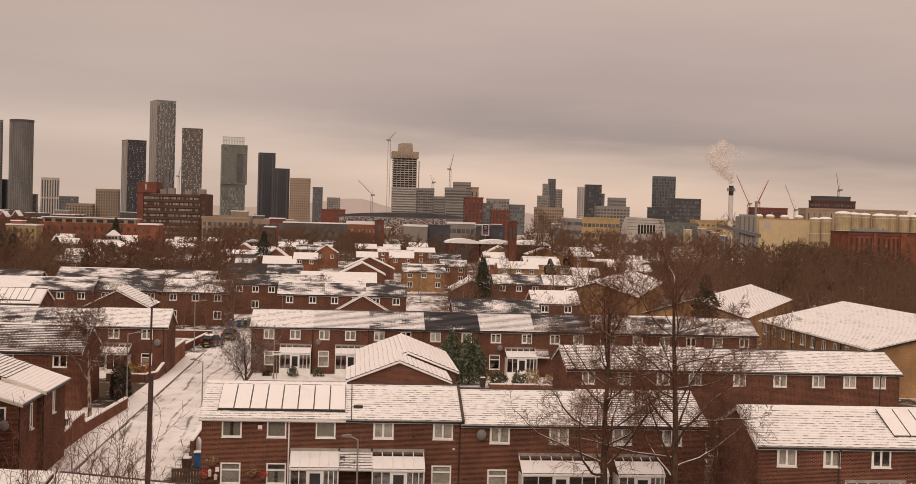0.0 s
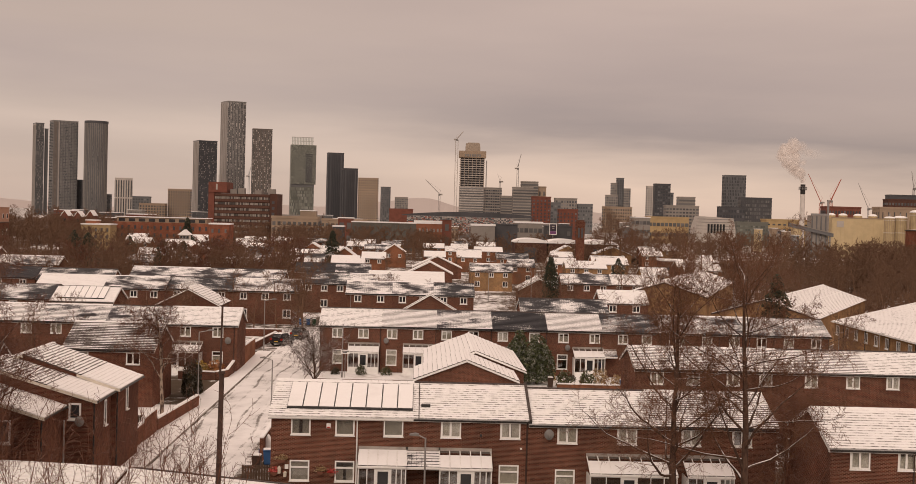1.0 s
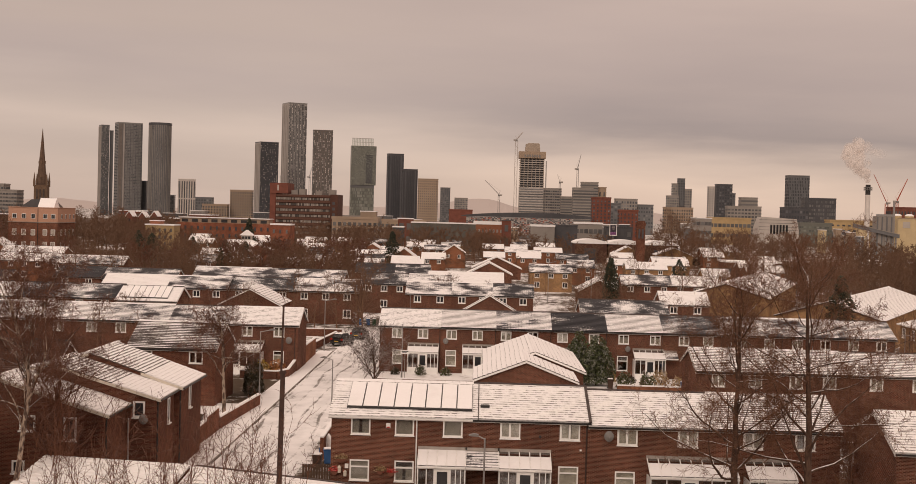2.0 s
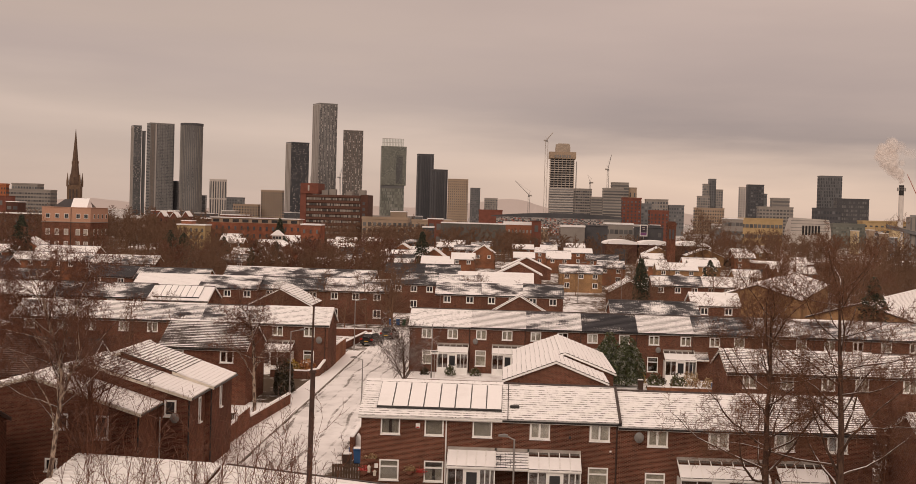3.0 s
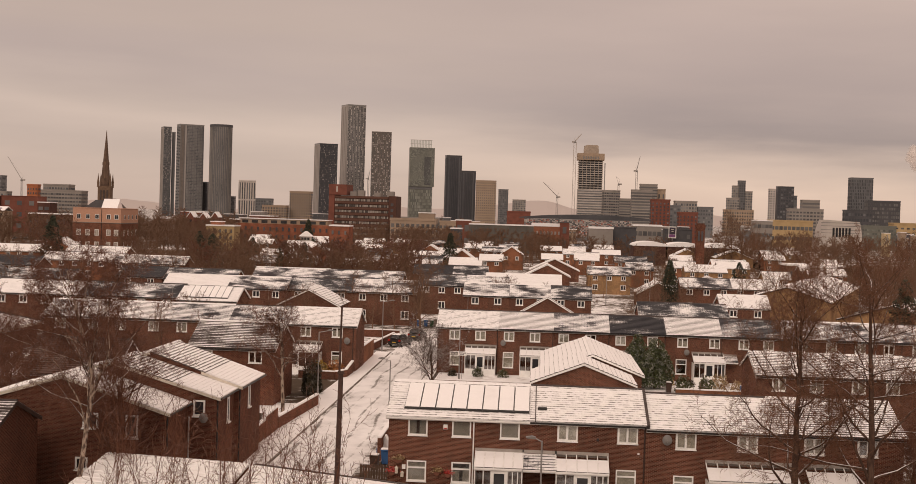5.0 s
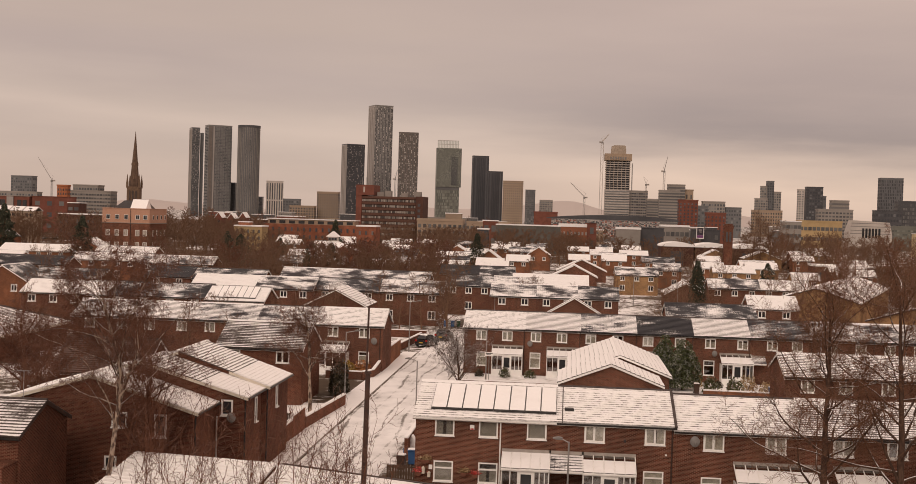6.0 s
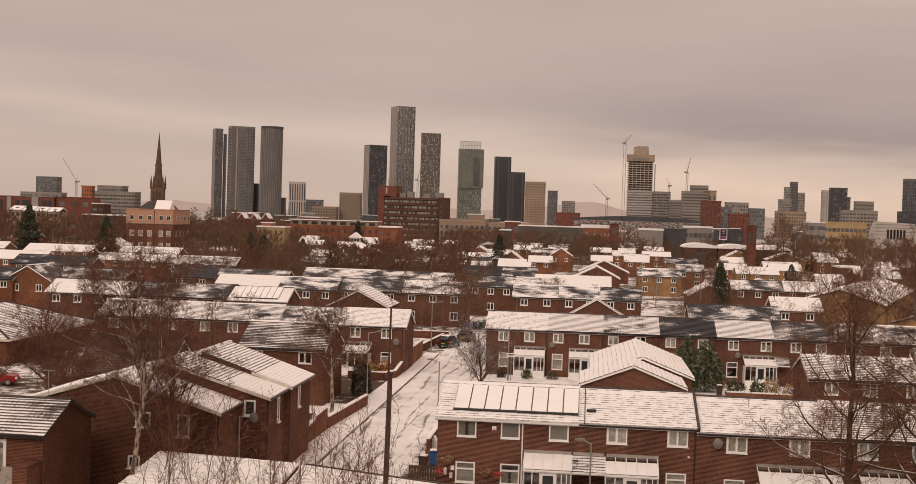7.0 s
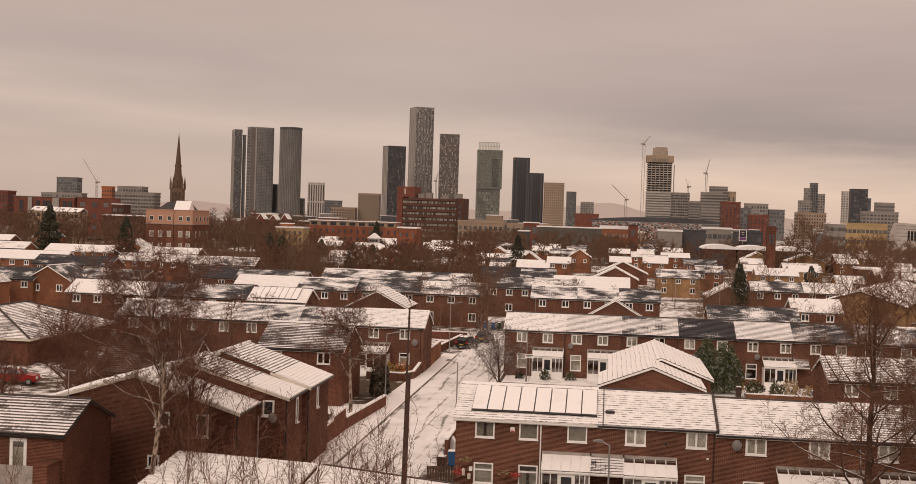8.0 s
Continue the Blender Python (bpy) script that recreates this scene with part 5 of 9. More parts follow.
def flats_block():
    """A long buff-brick block with a broad snowy roof, seen from its corner."""
    x0, y0, x1, y1, eave, ridge = 53.4, 121.6, 75.0, 156.0, 5.0, 7.6
    FOOT.append((x0 - 2, x1 + 2, y0 - 3, y1 + 2))
    ob = thing("apartment_block", "long buff-brick block with a broad snow-covered roof", "building", at=(x0, y0, 0))
    w, d = x1 - x0, y1 - y0
    bm = bmesh.new()
    holes = []
    part("wall", boxes((0, 0.3, 0.302, d, 0, eave)), BRICK_YELLOW, ob)
    bm = bmesh.new()
    prism(bm, [(0, 0), (w, 0), (w, eave), (w / 2, ridge), (0, eave)], "y", 0, 0.3)
    part("wall", bm, BRICK_YELLOW, ob)
    bm = bmesh.new()
    prism(bm, [(0, 0), (w, 0), (w, eave), (w / 2, ridge), (0, eave)], "y", d, d + 0.3)
    part("wall", bm, BRICK_YELLOW, ob)
    part("wall", boxes((w - 0.3, w, 0.302, d, 0, eave)), BRICK_YELLOW, ob)
    rng = random.Random(3)
    bm = slope(-0.3, d + 0.6, (-w / 2 - 0.4, eave - 0.05), (0, ridge + 0.08), rng, step=1.0, lip=0.012)
    bmesh.ops.transform(bm, matrix=Matrix.Translation((w / 2, d, 0)) @ Matrix.Rotation(radians(-90), 4, "Z"), verts=bm.verts)
    part("roof", bm, ROOF_BROAD, ob, uv=False)
    bm = slope(-0.6, d + 0.3, (-w / 2 - 0.4, eave - 0.05), (0, ridge + 0.08), rng, step=1.0, lip=0.012)
    bmesh.ops.transform(bm, matrix=Matrix.Translation((w / 2, 0, 0)) @ Matrix.Rotation(radians(90), 4, "Z"), verts=bm.verts)
    part("roof", bm, ROOF_FULL, ob, uv=False)
    part("gutter", boxes((-0.5, -0.38, -0.3, d + 0.3, eave - 0.2, eave - 0.06)), UPVC, ob)
    bm = bmesh.new()
    for s in (-1, 1):
        prism(bm, [(w / 2 + s * (w / 2 + 0.4), eave), (w / 2, ridge + 0.1), (w / 2, ridge - 0.15), (w / 2 + s * (w / 2 + 0.4), eave - 0.25)], "y", -0.36, -0.31)
    part("bargeboard", bm, BROWN_PLASTIC, ob)
    for k in range(10):
        wn = window(ob, 0, 0, 1.1, 1.2, near=False)
        wn.matrix_basis = pose(-0.06, 3.0 + k * 3.3 + 1.1, 3.3, 0, 0, -90)
    for xx in (4.5, 10.0):
        window(ob, xx, 3.2, 1.0, 1.2, -0.06, near=False, lights=1)
    for k in range(5):
        part("downpipe", tube(bmesh.new(), (-0.08, 1.0 + k * 7.5, 0), (-0.08, 1.0 + k * 7.5, eave - 0.2), 0.05, sides=6), BLACK_PLASTIC, ob)


flats_block()
for x, y, w, d, rz in ((47.1, 166.2, 14, 50, -27), (41.2, 205.7, 14, 60, -18.5)):
    gable_house(x, y, w, d, 4.6, 2.2, "full", BRICK_YELLOW, rz=rz, label="long buff-brick hall with a snowy roof", group="buff-brick halls", seed=int(x), fascia=BROWN_PLASTIC)


# ---------------------------------------------------------------- the city beyond
def facade(name, w, d, h, parent, mat, cols, rows, fill=(0.6, 0.72), z0=0.0, z1=None, faces=("front", "left", "right"), proud=0.25, dcols=None):
    """Panes and panels set on the faces of a block; each is a small raised slab."""
    z1 = h if z1 is None else z1
    verts, fs = [], []

    def slab(face, a0, a1, c0, c1):
        b = len(verts)
        for off in (0.0, proud):
            for a, c in ((a0, c0), (a1, c0), (a1, c1), (a0, c1)):
                if face == "front":
                    verts.append((a, -off - 0.01, c))
                elif face == "left":
                    verts.append((-off - 0.01, d - a, c))
                else:
                    verts.append((w + off + 0.01, a, c))
        fs.extend([(b + 4, b + 5, b + 6, b + 7)] + [(b + i, b + (i + 1) % 4, b + 4 + (i + 1) % 4, b + 4 + i) for i in range(4)])

    for face in faces:
        span = w if face == "front" else d
        n = cols if face == "front" else (dcols or max(2, round(cols * d / w)))
        for i in range(n):
            for j in range(rows):
                cx, cz = span * (i + 0.5) / n, z0 + (z1 - z0) * (j + 0.5) / rows
                hx, hz = span / n * fill[0] / 2, (z1 - z0) / rows * fill[1] / 2
                slab(face, cx - hx, cx + hx, cz - hz, cz + hz)
    ob = part_of_mesh(name, raw_mesh(name, verts, fs), mat, parent)
    return tagged(ob, kind="stuff")


def block(name, label, xc, y, w, d, h, rz, core, panes, cols, rows, fill=(0.6, 0.72), group="city buildings", cap=None, category="building", z0=3.0, faces=("front", "left", "right")):
    """A far building: body, panes on its faces, a parapet. xc is the middle of what shows of it."""
    a = radians(rz)
    # middle of the rotated box at xc
    cx, cy = w / 2 * math.cos(a) - d / 2 * math.sin(a), w / 2 * math.sin(a) + d / 2 * math.cos(a)
    ob = thing(name, label, category, group, at=(xc - cx, y + d / 2 - cy + d * 0.0, 0), rz=rz)
    part("body", boxes((0, w, 0, d, 0, h)), core, ob)
    if cols:
        facade("glazing", w, d, h, ob, panes, cols, rows, fill, z0, h - 1.0, faces)
    bm = boxes((-0.3, w + 0.3, -0.3, 0.4, h, h + 1.2), (-0.3, w + 0.3, d - 0.4, d + 0.3, h, h + 1.2), (-0.3, 0.4, 0.402, d - 0.402, h, h + 1.2), (w - 0.4, w + 0.3, 0.402, d - 0.402, h, h + 1.2))
    part("parapet", bm, cap or core, ob)
    return ob


# tower and pane colours are lifted to carry the haze of distance
T_GREY = plain("tower_grey", (0.145, 0.146, 0.148), 0.5, vary=0.12, scale=0.05)
T_DARK = plain("tower_charcoal", (0.075, 0.075, 0.080), 0.4, vary=0.2, scale=0.05)
T_PALE = plain("tower_pale", (0.27, 0.245, 0.22), 0.6, vary=0.12, scale=0.05)
T_BEIGE = plain("tower_beige", (0.33, 0.25, 0.18), 0.7, vary=0.12, scale=0.05)
T_GREEN = plain("tower_grey_green", (0.17, 0.175, 0.15), 0.35, vary=0.12, scale=0.05)
T_FLAME = plain("far_bright_orange_brick", (0.36, 0.13, 0.06), 0.8, vary=0.12, scale=0.2)
T_ORANGE = plain("far_orange_cladding", (0.27, 0.11, 0.062), 0.8, vary=0.12, scale=0.2)
T_BRICKY = brick("far_bright_brick", (0.25, 0.08, 0.045), (0.31, 0.105, 0.06))
T_RED = plain("far_red_brick", (0.175, 0.066, 0.046), 0.85, vary=0.2, scale=0.3)
T_SIDE = plain("pale_lit_side_and_trim", (0.34, 0.315, 0.295), 0.5, vary=0.08, scale=0.05)
T_BROWN = plain("far_brown_brick", (0.092, 0.044, 0.032), 0.85, vary=0.2, scale=0.3)
T_CONC = plain("raw_concrete", (0.36, 0.30, 0.24), 0.9, vary=0.15, scale=0.2)
T_WHITE = plain("far_white", (0.46, 0.42, 0.38), 0.6, vary=0.1, scale=0.2)
T_YELLOW = plain("far_sand_render", (0.40, 0.29, 0.15), 0.8, vary=0.12, scale=0.2)
T_MID = plain("tower_mid_grey", (0.245, 0.238, 0.228), 0.5, vary=0.1, scale=0.05)
T_INK = plain("tower_ink", (0.055, 0.056, 0.062), 0.4, vary=0.2, scale=0.05)
P_FLECK = cladding("few_lit_panes", (0.16, 0.155, 0.15), (0.42, 0.39, 0.36), (0.045, 0.047, 0.053), 0.72)
T_BROWNGREY = plain("brown_grey_cladding", (0.155, 0.135, 0.12), 0.6, vary=0.15, scale=0.3)
P_CITY = cladding("mixed_panes", (0.15, 0.155, 0.16), (0.25, 0.25, 0.25), (0.095, 0.10, 0.108), share=0.55, rough=0.2)
P_LIT = cladding("speckled_panes", (0.24, 0.225, 0.215), (0.60, 0.56, 0.52), (0.095, 0.092, 0.092), 0.62)
P_DARK = cladding("dark_panes", (0.07, 0.072, 0.08), (0.15, 0.15, 0.155), (0.045, 0.047, 0.053), 0.7)
P_BAND = cladding("office_panes", (0.09, 0.088, 0.088), (0.16, 0.155, 0.15), (0.07, 0.07, 0.072), 0.4)
P_PALE = cladding("pale_office_panes", (0.26, 0.235, 0.215), (0.42, 0.38, 0.34), (0.16, 0.145, 0.13), 0.35)
P_GREEN = cladding("green_grey_panes", (0.13, 0.14, 0.12), (0.24, 0.25, 0.22), (0.10, 0.105, 0.095), 0.45)

TOWERS = [  # label, x middle, y, w, d, h, turn, body, panes, columns, rows, fill
    ("slim grey residential tower with balconies", -588, 1900, 12, 22, 139, 28, T_GREY, P_FLECK, 8, 46, (0.55, 0.5)),
    ("slim grey stair core between towers", -577, 1910, 5, 8, 131, 20, T_GREY, P_DARK, 0, 0, (0.6, 0.6)),
    ("broad grey residential tower", -543.8, 1880, 37, 22, 142, 30, T_MID, P_CITY, 22, 60, (0.5, 0.6)),
    ("dark low block between the towers", -523, 1905, 8, 10, 54, 0, T_DARK, P_DARK, 3, 16, (0.6, 0.6)),
    ("grey block beside the round tower", -480, 1905, 9, 10, 33, 0, T_GREY, P_CITY, 3, 10, (0.6, 0.6)),
    ("pale slab with dark vertical windows", -408, 1700, 23, 12, 54, 15, T_WHITE, P_DARK, 7, 2, (0.45, 0.92)),
    ("low grey city block with flat roof", -338, 1500, 20, 12, 28, 0, T_GREY, P_CITY, 6, 7, (0.6, 0.6)),
    ("beige apartment block with dark windows", -292.5, 1500, 26, 14, 38, 0, T_BEIGE, P_DARK, 9, 10, (0.5, 0.6)),
    ("pale low apartment block", -320, 1480, 30, 14, 20, 0, T_BEIGE, P_DARK, 9, 5, (0.5, 0.6)),
    ("dark tower with a pale narrow side", -334, 1900, 29, 27, 119, 28, T_INK, P_FLECK, 14, 44, (0.40, 0.55)),
    ("tallest grey glass tower, flat-topped", -307.8, 2000, 31, 33, 189, 28, T_MID, P_LIT, 13, 62, (0.45, 0.70)),
    ("grey glass tower with a flat top", -259.4, 2000, 31, 16, 146, 12, T_BROWNGREY, P_LIT, 13, 48, (0.45, 0.70)),
    ("charcoal tower with vertical ribs", -133.3, 1900, 24, 14, 106, 14, T_DARK, P_DARK, 9, 1, (0.5, 0.97)),
    ("lower charcoal tower with vertical ribs", -108, 1850, 22, 16, 81, 14, T_DARK, P_DARK, 9, 1, (0.5, 0.97)),
    ("beige block with small windows", -77.4, 1800, 29, 14, 66, 0, T_BEIGE, P_DARK, 10, 17, (0.35, 0.5)),
    ("stepped grey residential city tower", -57.6, 2000, 13, 12, 58, 20, T_GREY, P_CITY, 4, 16, (0.6, 0.6)),
    ("grey block with flat roof", -31.6, 2000, 21, 12, 42, 0, T_PALE, P_CITY, 8, 11, (0.6, 0.6)),
    ("grey block below the tower crane", 84.5, 1450, 19, 12, 49, 10, T_PALE, P_DARK, 7, 14, (0.8, 0.5)),
    ("grey office with ribbon windows", 98.6, 1400, 15, 12, 39, 0, T_PALE, P_BAND, 1, 12, (0.98, 0.5)),
    ("grey office with ribbon windows", 107.7, 1300, 21, 14, 47, 0, T_PALE, P_BAND, 1, 14, (0.98, 0.5)),
    ("taller grey office with ribbon windows", 117.3, 1330, 18, 14, 54, 0, T_PALE, P_BAND, 1, 16, (0.98, 0.5)),
    ("beige windowless stair tower of an office", 131, 1335, 9, 9, 49, 0, T_BEIGE, P_DARK, 2, 4, (0.3, 0.4)),
    ("dark red-brick apartment tower with small windows", 98, 1000, 15, 12, 32.6, 0, T_RED, P_DARK, 5, 11, (0.4, 0.5)),
    ("grey block between brick towers", 115, 1050, 9, 10, 28.8, 0, T_GREY, P_CITY, 3, 9, (0.6, 0.6)),
    ("dark red-brick block with small windows", 108.2, 900, 13.5, 12, 22.3, 0, T_RED, P_DARK, 5, 7, (0.35, 0.5)),
    ("pale block with regular windows", 153.5, 1300, 23, 12, 36.6, 0, T_PALE, P_CITY, 8, 9, (0.6, 0.6)),
    ("brown flat-roofed block with small windows", 173.8, 1300, 16, 12, 31, 0, T_GREY, P_CITY, 6, 7, (0.6, 0.5)),
    ("grey stepped tower, low wing", 249, 1600, 15, 12, 47, 0, T_PALE, P_CITY, 5, 13, (0.6, 0.6)),
    ("grey stepped tower, middle", 253.7, 1606, 9, 12, 63, 0, T_PALE, P_CITY, 3, 18, (0.6, 0.6)),
    ("grey stepped tower, highest part", 260.2, 1604, 8.2, 12, 69.6, 0, T_GREY, P_DARK, 3, 20, (0.6, 0.6)),
    ("grey stepped tower, side wing", 268.8, 1602, 8.5, 12, 56, 0, T_PALE, P_CITY, 3, 16, (0.6, 0.6)),
    ("beige brick base of the stepped tower", 240.5, 1500, 35, 12, 31, 0, T_BEIGE, P_DARK, 12, 7, (0.45, 0.5)),
    ("white slab behind the dark tower", 318.7, 1700, 11, 12, 62.8, 0, T_WHITE, P_CITY, 3, 18, (0.5, 0.5)),
    ("charcoal glass office tower, flat-topped", 295.1, 1500, 19, 12, 60.5, 0, T_DARK, P_DARK, 6, 17, (0.7, 0.6)),
    ("grey wing beside the charcoal tower", 308.6, 1510, 4, 10, 50, 0, T_GREY, P_CITY, 1, 13, (0.6, 0.6)),
    ("grey block with a set-back top", 282, 1300, 17.5, 12, 41.4, 0, T_PALE, P_BAND, 1, 10, (0.96, 0.5)),
    ("pale wide office with rows of windows", 266.6, 1250, 34, 12, 31.4, 0, T_PALE, P_BAND, 10, 8, (0.7, 0.5)),
    ("sand-coloured hall with ribbon windows", 182, 900, 30, 12, 18.6, 0, T_YELLOW, P_BAND, 10, 2, (0.8, 0.35)),
    ("dark brown office tower with fine ribs", 358.8, 1400, 24, 14, 69.6, 0, T_GREY, P_DARK, 13, 18, (0.5, 0.75)),
    ("dark glass office slab with flat roof", 370, 1350, 34, 14, 43.6, 0, T_DARK, P_BAND, 14, 9, (0.7, 0.6)),
    ("dark low glass office building", 342, 1345, 28, 12, 32.8, 0, T_DARK, P_DARK, 9, 5, (0.7, 0.5)),
    ("low dark red windowless hall", -17.4, 1100, 21, 12, 20, 0, T_RED, P_DARK, 0, 0, (0.6, 0.5)),
    ("pale low building with rows of windows", -68, 700, 22, 12, 13.5, 0, T_PALE, P_BAND, 7, 3, (0.7, 0.5)),
    ("pale low building with rows of windows", -50, 800, 30, 12, 11.3, 0, T_BEIGE, P_BAND, 9, 2, (0.7, 0.5)),
    ("cream college building with tall windows", -63, 620, 23, 12, 13.1, 0, T_BEIGE, P_BAND, 9, 3, (0.6, 0.6)),
    ("grey flat-roofed block with many windows", -598, 1300, 47, 14, 26, 0, T_PALE, P_CITY, 14, 7, (0.6, 0.6)),
    ("grey hospital-like block with ribbon windows", -437, 1100, 42, 16, 27.0, 0, T_PALE, P_BAND, 16, 7, (0.8, 0.45)),
    ("grey stepped hospital block with small windows", -448, 1120, 24, 16, 32.6, 0, T_PALE, P_CITY, 9, 8, (0.6, 0.5)),
    ("dark square tower with gridded front", -683.3, 1500, 27, 16, 47.3, 0, T_GREY, P_CITY, 9, 12, (0.6, 0.6)),
    ("orange brick tower block", -378.0, 900, 8.0, 6, 28.8, 0, T_FLAME, P_DARK, 4, 8, (0.35, 0.5)),
    ("dark red-brick block with small windows", -411, 800, 9, 12, 22.5, 0, T_RED, P_DARK, 4, 6, (0.4, 0.5)),
    ("brown office behind the works with a dark roof", 441, 1100, 39, 14, 40.5, 0, T_BROWN, P_BAND, 14, 8, (0.6, 0.5)),
    ("dark roof storey of the brown office", 440, 1102, 33, 12, 44.6, 0, T_DARK, P_DARK, 0, 0, (0.6, 0.5)),
    ("beige works building with a long parapet", 336, 800, 70, 14, 28.6, 0, T_BEIGE, P_DARK, 18, 1, (0.12, 0.9)),
    ("low sand-coloured works building", 272, 900, 36, 14, 19.0, 0, T_YELLOW, P_DARK, 9, 4, (0.5, 0.3)),
    ("pale green glass office behind the steam", 239, 880, 22, 12, 16.5, 0, T_GREEN, P_GREEN, 12, 5, (0.8, 0.5)),
    ("red-brick offices behind the works", 346, 1000, 29, 14, 31, 0, T_RED, P_DARK, 12, 5, (0.5, 0.5)),
]
FINNED = {"broad": (9, T_GREY, 0.5), "tallest": (6, T_GREY, 0.5), "grey": (6, T_BROWNGREY, 0.5)}


def fins(ob, w, h, n, mat, wide):
    """Slim upright mullions that stand proud of a tower's front."""
    for k in range(n):
        x = w * (k + 0.5) / n
        part("mullion", boxes((x - wide / 2, x + wide / 2, -0.9, -0.27, 0, h - 0.5)), mat, ob)


for lb, xc, y, w, d, h, rz, core, panes, c, r, fl in TOWERS:
    o = block("tower" if h > 40 else "office_block", lb, xc, y, w, d, h, rz, core, panes, c, r, fl, faces=("front",) if rz == 28 else ("front", "left", "right"))
    if rz == 28:
        # the narrow side looks lit by a plain paler colour, with rows of slots
        part("side_cladding", boxes((-0.4, -0.02, 0.2, d - 0.2, 0, h)), T_SIDE, o)
        for k in range(4):
            part("rib", boxes((-0.9, -0.41, d * (k + 0.5) / 4 - 0.3, d * (k + 0.5) / 4 + 0.3, 0, h - 2)), T_PALE, o)
    if lb.split()[0] in FINNED and h > 75:
        fins(o, w, h, *FINNED[lb.split()[0]])
    if lb.startswith("broad"):
        part("rib_panel", boxes((0.5, w * 0.20, -0.85, -0.26, 0, h - 1)), T_BROWNGREY, o)
        part("corner_strip", boxes((w * 0.20, w * 0.26, -1.3, -0.26, 0, h - 1)), T_SIDE, o)


def round_tower():
    ob = thing("tower", "round grey glass tower with a dark crown", "tower", "city buildings", at=(-491.3, 1877, 0))
    bm = tube(bmesh.new(), (0, 0, 0), (0, 0, 142.8), 16.8, sides=40)
    part("body", bm, T_GREY, ob)
    verts, fs = [], []
    for j in range(46):
        for i in range(56):
            a0, a1 = (i + 0.2) / 56 * math.tau, (i + 0.7) / 56 * math.tau
            z0 = j * 3.0 + 1.0
            b = len(verts)
            for a, z in ((a0, z0), (a1, z0), (a1, z0 + 1.9), (a0, z0 + 1.9)):
                verts.append((17.0 * math.cos(a), 17.0 * math.sin(a), z))
            fs.append((b, b + 1, b + 2, b + 3))
    tagged(part_of_mesh("glazing", raw_mesh("glazing", verts, fs), P_CITY, ob), kind="stuff")
    for k in range(36):
        q = math.pi + math.pi * k / 36
        c, t = (17.1 * math.cos(q), 17.1 * math.sin(q)), 0.28
        part("mullion", boxes((c[0] - t, c[0] + t, c[1] - t, c[1] + t, 0, 142.5)), T_PALE if k % 2 else T_GREY, ob)
    part("crown", tube(bmesh.new(), (0, 0, 139.5), (0, 0, 143.2), 17.5, sides=40), T_DARK, ob)


round_tower()


def slab_tower():
    """A glass slab whose upper half oversails the lower, under an open crown of glass blades."""
    ob = thing("tower", "grey-green glass slab tower with an open crown of blades", "tower", "city buildings", at=(-243.0, 2300, 0), rz=12)
    w, d = 44.0, 16.0
    part("lower_body", boxes((0, w, 0.8, d, 0, 61)), T_GREEN, ob)
    facade("lower_glazing", w, d, 61, ob, P_PALE_GREEN, 22, 10, (0.6, 0.85), 2, 60, ("front",), proud=0.1)
    part("belt", boxes((0.2, w, 0.2, d, 61.01, 66)), T_GREY, ob)
    part("upper_body", boxes((0, w + 2.6, -1.8, d, 66.01, 139)), T_GREEN, ob)
    up = facade("upper_glazing", w + 2.6, d, 139, ob, P_GREEN, 26, 36, (0.86, 0.55), 66.5, 138.5, ("front", "right"), proud=0.1)
    up.matrix_basis = pose(0, -1.8, 0)
    part("dark_bay", boxes((w * 0.62, w * 0.90, -2.3, -1.95, 70, 122)), T_DARK, ob)
    bay = facade("bay_glazing", w * 0.28, d, 139, ob, P_GREEN, 8, 26, (0.7, 0.5), 71, 121, ("front",), proud=0.1)
    bay.matrix_basis = pose(w * 0.62, -2.32, 0)
    for k in range(14):
        x = 1.0 + k * 2.9
        part("crown_blade", boxes((x, x + 2.2, 0, 0.4, 139.01, 153.5)), BLADE, ob)
    part("crown_rail", boxes((0.8, 41.5, -0.3, -0.01, 145.5, 146.2), (0.8, 41.5, -0.3, -0.01, 152.6, 153.4)), T_SIDE, ob)


BLADE = clear_glass("crown_glass", (0.80, 0.82, 0.80), 0.10)
P_PALE_GREEN = cladding("pale_green_panes", (0.19, 0.20, 0.175), (0.34, 0.35, 0.31), (0.13, 0.14, 0.125), 0.3)
slab_tower()


